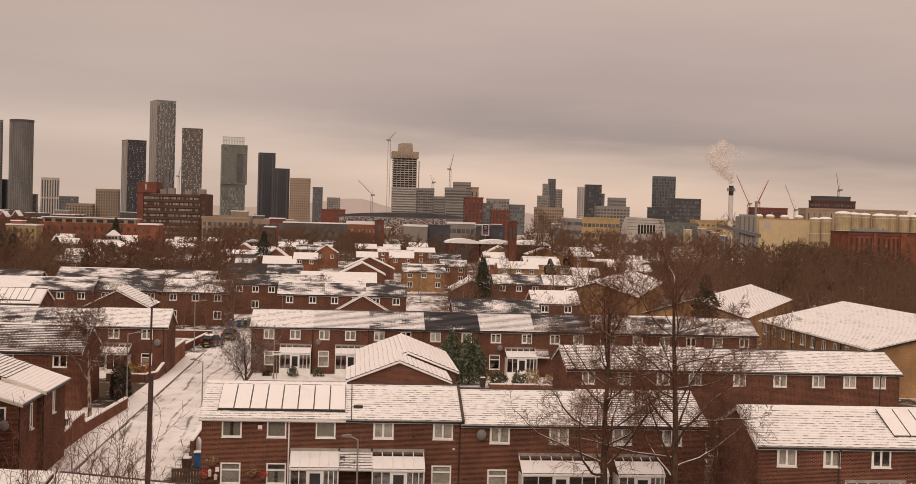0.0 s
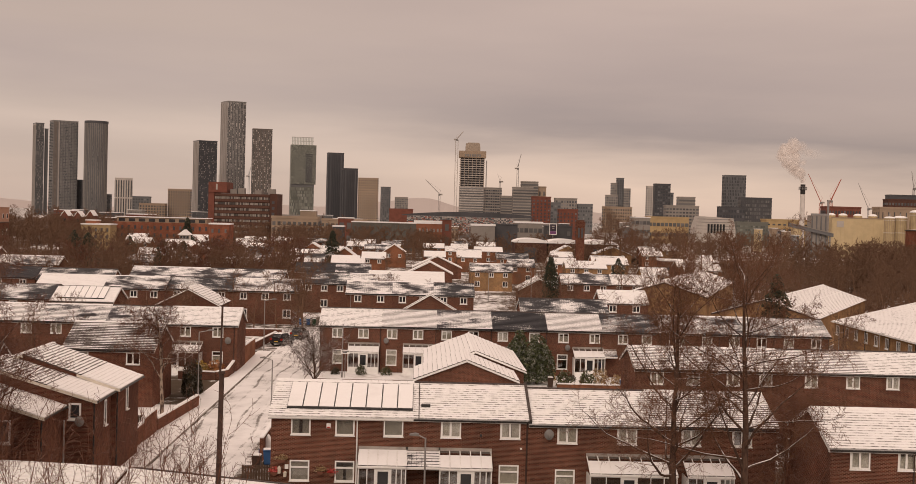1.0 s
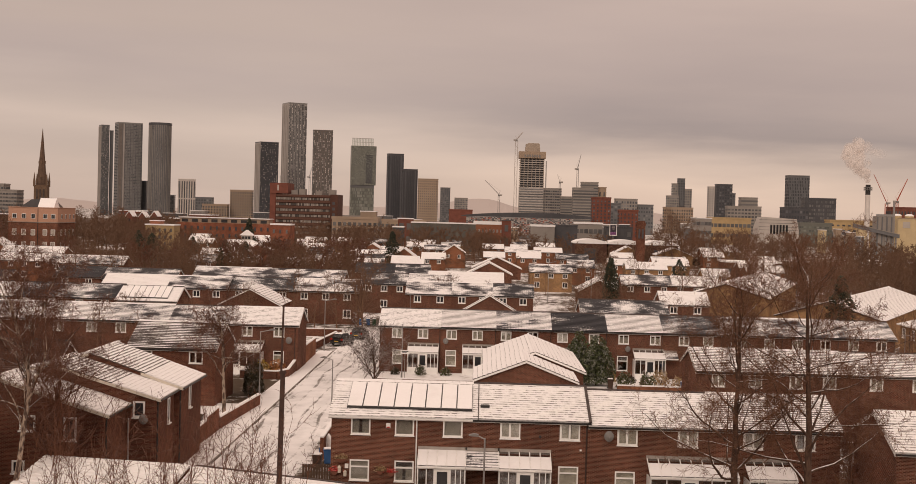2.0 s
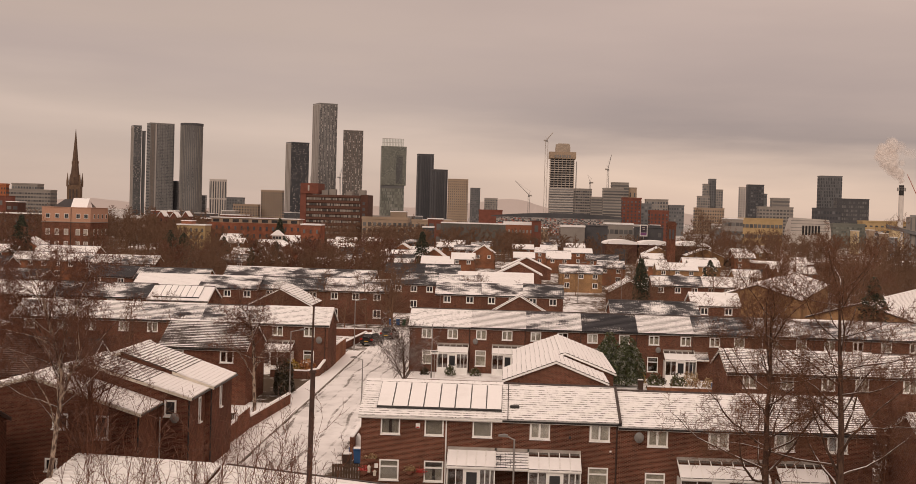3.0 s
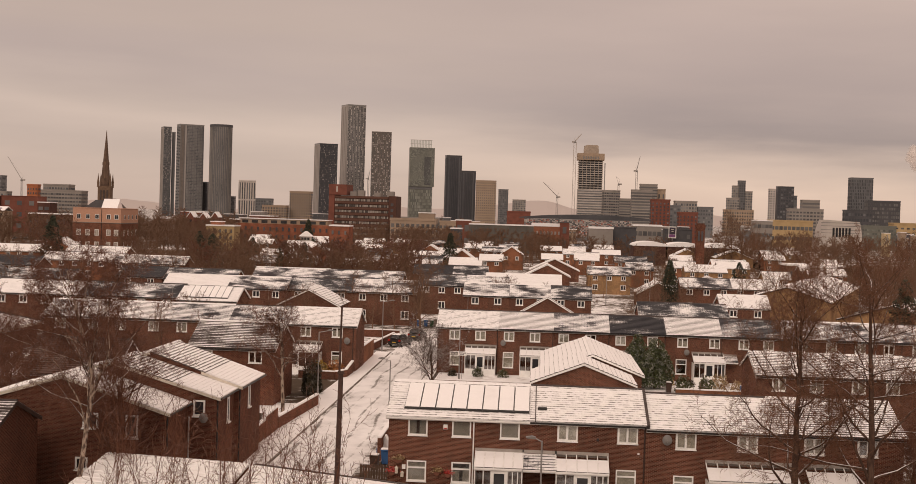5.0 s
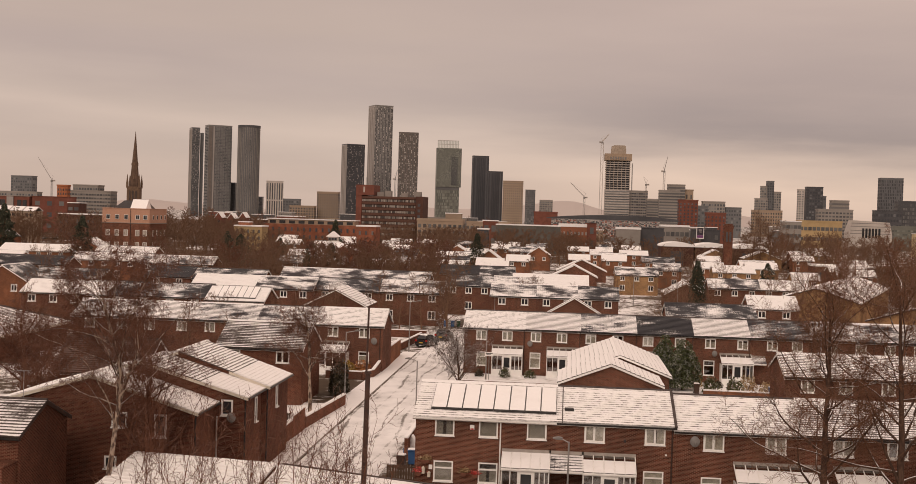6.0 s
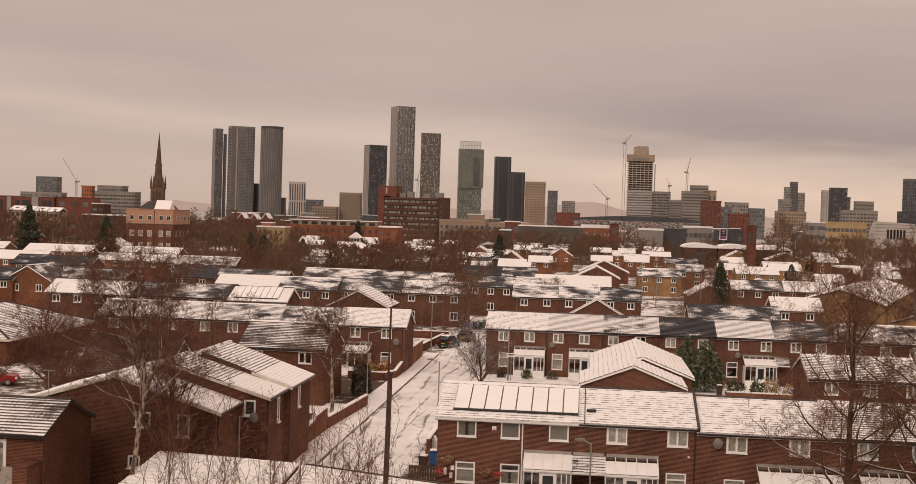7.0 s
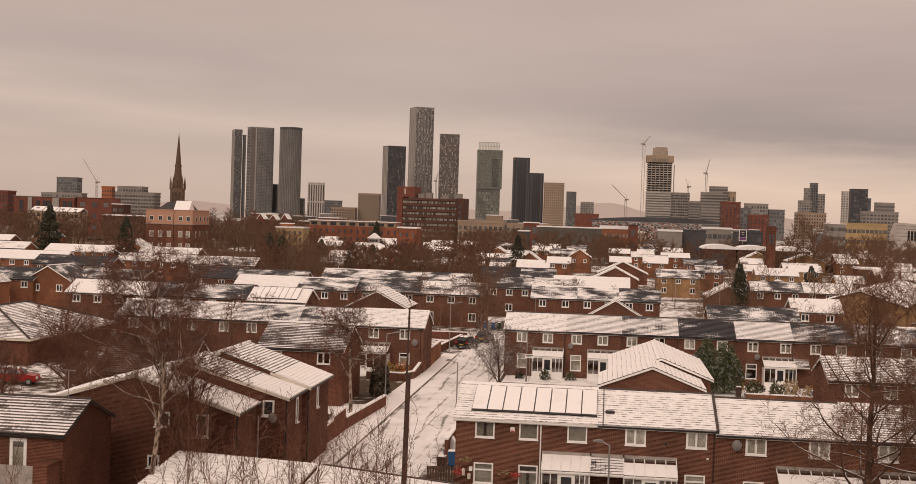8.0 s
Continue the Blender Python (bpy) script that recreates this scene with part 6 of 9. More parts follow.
def crane(x, y, mast, tip, w=1.6, mat=None, label="tower crane standing over the city", foot=0.0):
    """A lattice mast with a slewing cab and a raised jib; tip is (x, z) of the jib's end."""
    ob = thing("tower_crane", label, "crane", "tower cranes", at=(x, y, 0))
    mat = mat or STEEL
    bm = bmesh.new()
    h = w / 2
    for sx in (-h, h):
        for sy in (-h, h):
            tube(bm, (sx, sy, foot), (sx, sy, mast), 0.08 * w + 0.03, sides=4)
    n = int((mast - foot) / (w * 1.6))
    for i in range(n):
        z0, z1 = foot + (mast - foot) * i / n, foot + (mast - foot) * (i + 1) / n
        s = 1 if i % 2 else -1
        tube(bm, (-h * s, -h, z0), (h * s, -h, z1), 0.10, sides=3, caps=False)
        tube(bm, (-h, -h * s, z0), (-h, h * s, z1), 0.10, sides=3, caps=False)
    part("mast", bm, mat, ob)
    bm = bmesh.new()
    e = Vector((tip[0] - x, 0, tip[1]))
    s0 = Vector((0, 0, mast + 0.8))
    for off in (Vector((0, -0.6, 0)), Vector((0, 0.6, 0)), Vector((-0.3, 0, 0.9))):
        tube(bm, s0 + off, e + off * 0.3, 0.085 * w + 0.02, sides=4)
    m = 12
    for i in range(m):
        a, b = s0.lerp(e, i / m), s0.lerp(e, (i + 1) / m)
        tube(bm, a + Vector((0, -0.6, 0)), b + Vector((-0.2, 0, 0.6)), 0.09, sides=3, caps=False)
    part("jib", bm, mat, ob)
    bx = -2.4 if tip[0] > x else 2.4
    part("counterweight", boxes((bx - 1.3, bx + 1.3, -1, 1, mast - 0.6, mast + 1.2)), CONCRETE, ob)
    part("cab", bevelled(boxes((-1.1, 1.1, -2.0, -0.4, mast - 1.2, mast + 1.0)), 0.15), GREY_PAINT, ob)
    bm = tube(bmesh.new(), s0 + Vector((bx * 0.6, 0, 4.5)), e, 0.07, sides=3)
    tube(bm, s0, s0 + Vector((bx * 0.6, 0, 4.5)), 0.15, sides=4)
    part("stay", bm, mat, ob)


CRANE_RED = plain("red_crane_paint", (0.42, 0.10, 0.06), 0.5)
crane(41.9, 1500, 108, (49.4, 118), 3.0, T_WHITE)
crane(117.0, 1500, 75, (120.6, 92.8), 2.0)
crane(92.5, 1450, 57, (89.5, 66), 1.6, foot=49)
crane(21.5, 1450, 40, (5, 57), 2.0)
crane(-236.5, 1700, 62, (-234, 75), 1.8)
crane(425.3, 1300, 40, (411.0, 70.0), 2.6, CRANE_RED, "red tower crane behind the works")
crane(402.6, 1200, 40, (412.0, 62.0), 2.4, CRANE_RED, "red tower crane behind the works")
crane(452, 1120, 52, (449.5, 68), 1.3)
crane(458, 1250, 34, (447.0, 60.0), 1.2)
crane(-622, 1450, 42, (-640, 70), 1.8)


def unfinished_tower():
    ob = thing("tower", "concrete tower under construction with open floors", "tower", "city buildings", at=(46.5, 1500, 0))
    w, d = 30.0, 24.0
    part("core", boxes((7, 24, 5, 19, 0, 104.5)), T_CONC, ob)
    part("lower_body", boxes((0.2, w - 0.2, 0.2, d, 0, 51)), T_WHITE, ob)
    facade("glazing", w - 0.4, d, 51, ob, P_CITY, 1, 16, (0.98, 0.34), 2, 51, ("front",), proud=0.5)
    for j in range(13):
        z = 51.2 + j * 2.75
        part("floor_slab", boxes((0, w, 0, d, z, z + 0.7)), T_WHITE, ob)
    for i in range(7):
        part("column", boxes((0.4 + i * 4.75, 1.1 + i * 4.75, 0.5, 1.2, 51, 86.5)), T_CONC, ob)
    # dark sheet set in to give the shade between the open floors
    part("back_wall", boxes((1, w - 1, 2.2, 2.6, 51, 86)), T_DARK, ob)
    part("screen", boxes((-1.2, w + 1.4, -1.4, d, 86.9, 95)), T_BEIGE, ob)
    bars = bmesh.new()
    for i in range(7):
        box(bars, 5.5 + i * 2.9, 7.3 + i * 2.9, -1.7, -1.41, 88.0, 91.2)
    part("sign", bars, GREY_PAINT, ob, "dark sign on the screen")
    part("top_core", boxes((6.6, 24.4, 4.6, 19.4, 95.1, 101), (9.5, 23, 6, 18, 101.1, 105.5)), T_CONC, ob)
    part("hoist", boxes((w + 1.8, w + 3.0, 4, 6, 0, 84)), STEEL, ob)


unfinished_tower()


SPANDREL = plain("brown_spandrel", (0.115, 0.058, 0.042), 0.8)
P_OFFICE = cladding("blinds_and_dark_panes", (0.19, 0.17, 0.145), (0.38, 0.34, 0.30), (0.06, 0.054, 0.048), 0.38)


def brown_office():
    """A long brick office with bands of windows and a lift tower."""
    ob = thing("office_block", "long brown-brick office with bands of windows and a lift tower", "building", "city buildings", at=(-109.5, 650, 0), rz=-4)
    w, d, h = 34.5, 14, 25
    part("body", boxes((0, w, 0, d, 0, h)), T_BROWN, ob)
    for j in range(8):
        z = 1.2 + j * 3.0
        part("floor_band", boxes((1.6, w - 4.0, -0.5, -0.01, z + 1.75, z + 2.9)), SPANDREL, ob)
    facade("glazing", w, d, h, ob, P_OFFICE, 44, 8, (0.80, 0.40), 0.6, 24.4, ("front",), proud=0.2)
    part("end_pier", boxes((w - 3.8, w + 0.2, -0.9, d, 0, h + 0.5)), T_BROWN, ob)
    part("end_pier", boxes((-1.6, 1.5, -0.9, d, 0, h + 0.5)), T_RED, ob)
    for j in range(7):
        part("pier_window", boxes((w - 2.6, w - 1.2, -1.02, -0.91, 2.2 + j * 3.0, 3.7 + j * 3.0)), T_DARK, ob)
    lift = part("lift_tower", boxes((-1.6, 8.0, -1.2, d, h + 0.51, 31.0)), T_RED, ob)
    part("lift_window", boxes((2.4, 3.2, -1.4, -1.21, 27.0, 30)), T_WHITE, lift)
    for a, b in ((9, 2.5), (13, 3.2), (22, 2.2), (29, 3)):
        part("plant_room", boxes((a, a + 3.5, 3, 7, h + 0.002, h + b)), T_PALE, ob)
    bm = bmesh.new()
    for a in (1, 3, 5.5):
        tube(bm, (a, 2, 31.2), (a, 2, 35), 0.12, sides=5)
    part("mast", bm, STEEL, ob)


brown_office()


def long_red():
    ob = thing("apartment_block", "long red-brick block with a pale set-back top floor", "building", "city buildings", at=(-128.6, 520, 0), rz=-1)
    w, d = 48.5, 12
    part("body", boxes((0, w, 0, d, 0, 10.6)), T_BRICKY, ob)
    facade("glazing", w, d, 10.6, ob, P_DARK, 18, 3, (0.3, 0.5), 0.5, 10.0, ("front",), proud=0.15)
    part("top_floor", boxes((1.2, 39, 2, d - 1, 10.61, 12.6)), T_BEIGE, ob)
    for i in range(9):
        part("window", boxes((2 + i * 4.2, 4.6 + i * 4.2, 1.8, 1.99, 10.9, 12.1)), FAR_GLASS, ob)
    part("roof", boxes((0.6, 39.6, 1.4, d - 0.4, 12.61, 12.9)), SNOW, ob)


long_red()


def ornate_block():
    """A brick institution with tall pale windows and a peach top storey."""
    ob = thing("institution", "brick Victorian building with a peach top storey", "building", "city buildings", at=(-165.5, 430, 0), rz=1)
    peach = plain("peach_render", (0.50, 0.29, 0.20), 0.85, vary=0.08)
    w, d = 17.3, 20.0
    part("main_wing", boxes((0, w, 0, d, 0, 10.4)), BRICK_INST, ob)
    part("top_storey", boxes((0, w, 0, d, 10.42, 15.4)), peach, ob)
    part("cornice", boxes((-0.2, w + 0.2, -0.2, d, 10.2, 10.41)), T_PALE, ob)
    part("cornice", boxes((-0.15, w + 0.15, -0.15, d, 15.41, 15.6)), peach, ob)
    part("downpipe", boxes((10.3, 10.45, -0.15, -0.01, 0, 15.2)), BLACK_PLASTIC, ob)
    for z, h in ((0.8, 2.7), (5.7, 2.2), (11.6, 1.7)):
        for x in (1.4, 4.7, 8.0, 12.2, 15.0):
            win = part("window", boxes((x, x + 1.5, -0.16, -0.012, z, z + h)), UPVC, ob)
            for c in (0, 1):
                part("pane", boxes((x + 0.14 + c * 0.64, x + 0.72 + c * 0.64, -0.2, -0.161, z + 0.14, z + h - 0.14)), LIT_PANE if z < 8 else FAR_GLASS, win)
        for y in (3.5, 8.0, 12.5, 17.0):
            win = part("window", boxes((w + 0.012, w + 0.16, y, y + 1.25, z, z + h)), UPVC, ob)
            part("pane", boxes((w + 0.161, w + 0.2, y + 0.14, y + 1.1, z + 0.14, z + h - 0.14)), LIT_PANE if z < 8 else FAR_GLASS, win)
    bm = bmesh.new()
    prism(bm, [(2, 15.61), (12, 15.61), (18.0 - 7.5, 18.4), (6.0, 18.4)], "y", 6, 16)
    part("slate_roof", bm, T_DARK, ob)
    bm = bmesh.new()
    prism(bm, [(3, 15.62), (9, 15.62), (6, 18.9)], "x", 9.2, 15.0)
    part("roof", bm, ROOF_SMOOTH, ob)


# the glow of the lit windows, put into a paler pane colour
LIT_PANE = plain("pale_lit_panes", (0.40, 0.36, 0.31), 0.8, vary=0.25, scale=1.5)
ornate_block()


def church():
    ob = thing("church", "dark stone church with a tall slender spire", "church", "city buildings", at=(-322.2, 900, 0), rz=8)
    stone = plain("soot_stone", (0.16, 0.105, 0.07), 0.9, vary=0.25, scale=0.5)
    spire = plain("soot_spire_stone", (0.125, 0.082, 0.058), 0.9, vary=0.3, scale=0.4)
    dark = plain("soot_slate", (0.085, 0.065, 0.055), 0.85, vary=0.25, scale=0.5)
    part("tower", boxes((-4.6, 4.6, -4.6, 4.6, 0, 30)), stone, ob)
    bm = bmesh.new()
    for x in (-3.0, -0.6, 1.8):
        box(bm, x, x + 1.2, -5.0, -4.91, 18, 27)
    part("belfry_louvre", bm, dark, ob)
    bm = tube(bmesh.new(), (0, 0, 30), (0, 0, 71.5), 3.75, 0.12, 8)
    part("spire", bm, spire, ob)
    for sx in (-4.4, 4.4):
        for sy in (-4.4, 4.4):
            bm = boxes((sx - 0.7, sx + 0.7, sy - 0.7, sy + 0.7, 29, 33))
            tube(bm, (sx, sy, 33), (sx, sy, 39.5), 0.85, 0.05, 6)
            part("pinnacle", bm, stone, ob)
    bm = bmesh.new()
    for z, r in ((37, 2.8), (47, 2.0)):
        for a in range(4):
            q = a * math.pi / 2
            c = Vector((r * math.cos(q), r * math.sin(q), z))
            box(bm, c.x - 0.5, c.x + 0.5, c.y - 0.5, c.y + 0.5, z - 1.2, z + 0.8)
    part("lucarne", bm, stone, ob)
    bm = bmesh.new()
    prism(bm, [(-9, 0), (9, 0), (9, 12), (0, 21), (-9, 12)], "y", 6, 45)
    part("nave", bm, dark, ob)


church()


def works():
    """The brewery: chimney, silos, sheds."""
    STACK = plain("white_stack_paint", (0.62, 0.58, 0.54), 0.5, vary=0.08, scale=0.3)
    ch = thing("chimney", "tall white steel chimney with a black top", "chimney", at=(249.5, 800, 0))
    part("shaft", tube(bmesh.new(), (0, 0, 0), (0, 0, 36.5), 1.75, 1.55, 16), STACK, ch)
    part("top", tube(bmesh.new(), (0, 0, 36.51), (0, 0, 43), 1.6, 1.55, 16), BLACK_PLASTIC, ch)
    bm = bmesh.new()
    for r in (2.6,):
        n = 16
        for k in range(n):
            a, b = k / n * math.tau, (k + 1) / n * math.tau
            for z in (40.0, 41.3):
                tube(bm, (r * math.cos(a), r * math.sin(a), z), (r * math.cos(b), r * math.sin(b), z), 0.14, sides=4, caps=False)
            tube(bm, (r * math.cos(a), r * math.sin(a), 39.2), (r * math.cos(a), r * math.sin(a), 41.3), 0.1, sides=4)
    part("gallery", bm, STEEL, ch)
    buff = plain("silo_buff", (0.42, 0.33, 0.19), 0.6, vary=0.15, scale=0.3)
    for x, y, r, z in ((231.0, 601, 2.6, 22.2), (236.8, 602, 3.3, 22.4), (244.0, 598, 3.9, 25.3), (251.0, 601, 3.2, 25.1), (257.4, 603, 3.0, 25.0), (264.5, 600, 4.0, 24.7), (271.4, 604, 3.0, 24.8), (277.4, 602, 2.8, 24.7), (283.4, 602, 2.9, 24.7)):
        so = thing("silo", "buff cylindrical silo with a snow-dusted domed top", "silo", "works silos", at=(x, y, 0))
        part("shell", tube(bmesh.new(), (0, 0, 0), (0, 0, z - 1), r, r, 24), buff, so, smooth=False)
        bm = bmesh.new()
        bmesh.ops.create_uvsphere(bm, u_segments=20, v_segments=8, radius=r * 1.04)
        bmesh.ops.transform(bm, matrix=Matrix.Translation((0, 0, z - 1)) @ Matrix.Diagonal((1, 1, 0.30, 1)), verts=bm.verts)
        part("dome", bm, SNOW, so)
        for zz in (0.35, 0.62, 0.90):
            part("band", tube(bmesh.new(), (0, 0, z * zz), (0, 0, z * zz + 0.3), r + 0.06, sides=24), CREAM, so)
        for k in range(9):
            q = -math.pi * (k + 0.5) / 9
            part("seam", boxes((r * math.cos(q) - 0.06, r * math.cos(q) + 0.06, r * math.sin(q) - 0.06, r * math.sin(q) + 0.06, 0, z - 1.2)), T_BEIGE, so)
        part("vent", tube(bmesh.new(), (0, 0, z), (0, 0, z + 1.2), 0.4, sides=8), STEEL, so)
    wl = thing("works_hall", "cream-clad works hall with snow-capped tanks behind its parapet", "building", at=(209.4, 622, 0))
    cream = plain("cream_cladding", (0.56, 0.45, 0.27), 0.6, vary=0.08, scale=0.3)
    part("body", boxes((0, 27.3, 0, 18, 0, 20.6)), cream, wl)
    part("pale_panel", boxes((2.6, 6.2, -0.10, -0.005, 16.0, 19.2)), T_WHITE, wl)
    part("parapet", boxes((-0.2, 27.5, -0.2, 0.3, 20.61, 21.1)), T_BEIGE, wl)
    bm = bmesh.new()
    for a in range(13):
        box(bm, 0.5 + a * 2.1, 0.58 + a * 2.1, -0.08, -0.005, 0, 20.5)
    part("seams", bm, cream, wl)
    for a in (2.2, 8.4, 16.2, 24.0):
        part("tank", tube(bmesh.new(), (a, 8, 20.62), (a, 8, 22.2), 2.2, sides=18), buff, wl)
        bm = bmesh.new()
        bmesh.ops.create_uvsphere(bm, u_segments=18, v_segments=8, radius=2.3)
        bmesh.ops.transform(bm, matrix=Matrix.Translation((a, 8, 22.2)) @ Matrix.Diagonal((1, 1, 0.42, 1)), verts=bm.verts)
        part("tank_top", bm, SNOW, wl)
    # a gantry of pipes and a belt bridge between the chimney and the hall
    br = thing("conveyor_bridge", "grey sloping conveyor bridge on trestles", "conveyor", at=(0, 610, 0))
    bm = bmesh.new()
    prism(bm, [(184.0, 15.8), (206.5, 11.0), (206.5, 12.6), (184.0, 17.4)], "y", 0, 2.2)
    part("gallery", bm, T_GREY, br)
    bm = bmesh.new()
    prism(bm, [(184.0, 17.41), (206.5, 12.61), (206.5, 12.9), (184.0, 17.7)], "y", -0.2, 2.4)
    part("roof", bm, T_PALE, br)
    for a in (188, 194, 200, 205):
        part("trestle", boxes((a - 0.25, a + 0.25, 0.6, 1.4, 0, 11.2)), STEEL, br)
    hp = thing("hopper_tower", "grey steel hopper tower beside the vent stack", "tower", at=(195.5, 612, 0))
    part("body", boxes((0, 8.5, 0, 6, 0, 21.6)), T_PALE, hp)
    for a in (0.3, 2.6, 4.9, 7.2):
        part("rib", boxes((a, a + 0.6, -0.3, -0.01, 0, 21.2)), T_GREY, hp)
    part("rail", boxes((-0.2, 8.7, -0.2, 0.0, 21.61, 22.6)), STEEL, hp)
    st = thing("vent_stack", "slender steel vent stack beside the hall", "chimney", at=(205, 615, 0))
    part("shaft", tube(bmesh.new(), (0, 0, 0), (0, 0, 29), 0.55, sides=10), STEEL, st)
    sh = thing("works_shed", "red-brown clad works shed with dark upright louvres", "building", at=(186.0, 450, 0), rz=-3)
    part("body", boxes((0, 42, 0, 20, 0, 15.6)), T_BRICKY, sh)
    part("end_pier", boxes((9.6, 10.6, -0.5, -0.005, 0, 15.5), (20.0, 22.0, -0.5, -0.005, 0, 15.5)), T_BRICKY, sh)
    part("cornice", boxes((-0.2, 42.2, -0.3, -0.005, 14.6, 15.2)), T_RED, sh)
    for a in (0.9, 2.9, 4.9, 6.9, 8.3, 11.4, 13.3, 15.2, 17.1, 18.7):
        part("louvre", boxes((a, a + 0.75, -0.2, -0.01, 6.0, 13.6)), T_BROWN, sh)
    part("roof", boxes((-0.3, 42.3, -0.3, 20.3, 15.61, 16.0)), TILE_EDGE, sh)
    bm = boxes((4, 18, 5, 9, 16.0, 16.8))
    for a in range(6):
        tube(bm, (5 + a * 2.2, 7, 16.8), (5 + a * 2.2, 7, 17.6), 0.5, sides=8)
    part("roof_plant", bm, STEEL, sh)
    # pipes, tanks and gantries round the chimney
    rng = random.Random(8)
    for i in range(9):
        x = 198 + i * 3.7 + rng.uniform(-1, 1)
        o = thing("works_plant", "low buff plant building among pipes", "building", "works plant", at=(x, 690 + rng.uniform(-20, 30), 0))
        w, h = rng.uniform(3, 6.5), rng.uniform(8, 15.5)
        part("body", boxes((0, w, 0, 6, 0, h)), rng.choice((cream, T_PALE, T_GREY, T_BEIGE)), o)
        for k in range(4):
            part("pipe", tube(bmesh.new(), (rng.uniform(0, w), -0.6, rng.uniform(2, h)), (rng.uniform(-3, w + 3), -0.6, rng.uniform(2, h)), 0.25, sides=6), STEEL, o)
        part("roof", boxes((-0.2, w + 0.2, -0.2, 6.2, h + 0.01, h + 0.35)), SNOW, o)


works()


def steam():
    """A soft cloud of steam that drifts off the chimney's top: it thins towards its rim."""
    rng = random.Random(4)
    m = Nodes("steam")
    m.done((0.86, 0.81, 0.77), 1.0, 0.0, 0.0)
    thin = m.node("ShaderNodeBsdfTransparent")
    mx = m.t.nodes.new("ShaderNodeMixShader")
    c = m.node("ShaderNodeTexCoord").outputs["Object"]
    dens = m.node("ShaderNodeAttribute")
    dens.attribute_name = "thickness"
    n = m.math("MULTIPLY", m.math("SUBTRACT", m.noise(c, 0.22, 5.0), 0.5), 0.55)
    m.put(mx.inputs[0], m.step(m.math("ADD", dens.outputs["Fac"], n), 0.0, 1.0, 1.0, 0.16))
    lit = m.t.nodes.new("ShaderNodeMixShader")
    lit.inputs[0].default_value = 0.5
    tl = m.node("ShaderNodeBsdfTranslucent", Color=(0.86, 0.81, 0.77))
    m.t.links.new(m.bsdf.outputs[0], lit.inputs[1])
    m.t.links.new(tl.outputs[0], lit.inputs[2])
    m.t.links.new(lit.outputs[0], mx.inputs[1])
    m.t.links.new(thin.outputs[0], mx.inputs[2])
    m.t.links.new(mx.outputs[0], m.out.inputs["Surface"])
    # lobes: x, z, radius, how dense
    lobes = [(-0.2, 45.0, 1.6, 1.0), (-1.0, 48.0, 2.6, 1.0), (-2.8, 51.0, 4.0, 1.0), (-6.0, 54.0, 5.2, 1.0), (-9.5, 57.5, 5.6, 1.0), (-12.5, 61.5, 5.2, 1.0), (-9.0, 64.5, 5.4, 1.0), (-5.0, 62.0, 4.8, 0.9),
             (-13.0, 66.0, 4.0, 0.9), (-7.0, 69.0, 4.2, 0.7), (-1.5, 66.5, 4.0, 0.5), (3.5, 64.5, 4.2, 0.35), (8.0, 62.5, 4.2, 0.25), (0.0, 57.0, 3.0, 0.5)]
    bm, balls = bmesh.new(), []
    for x, z, r, full in lobes:
        for k in range(2):
            c = Vector((x + rng.gauss(0, r * 0.22), rng.gauss(0, r * 0.3), z + rng.gauss(0, r * 0.2)))
            balls.append((c.x, c.z, r * rng.uniform(0.8, 1.0), full))
            bmesh.ops.create_icosphere(bm, subdivisions=3, radius=balls[-1][2], matrix=Matrix.Translation(c))
    raw = part("steam_cloud", bm, m.mat, None)
    skin = raw.modifiers.new("skin", "REMESH")
    skin.mode, skin.voxel_size = "VOXEL", 0.5
    bpy.context.view_layer.update()
    me = bpy.data.meshes.new_from_object(raw.evaluated_get(bpy.context.evaluated_depsgraph_get()))
    bpy.data.objects.remove(raw)
    att = me.attributes.new("thickness", "FLOAT", "POINT")
    for i, v in enumerate(me.vertices):
        att.data[i].value = max(f * (1 - (math.hypot(v.co.x - x, v.co.z - z) / q) ** 2) for x, z, q, f in balls)
        v.co += noise.noise_vector(v.co * 0.30) * 0.9 + noise.noise_vector(v.co * 0.9) * 0.35
    me.shade_smooth()
    ob = new("steam_cloud", me)
    ob.matrix_basis = pose(249.0, 800, 0)
    tagged(ob, "white steam cloud drifting from the chimney", "steam", kind="stuff")


steam()


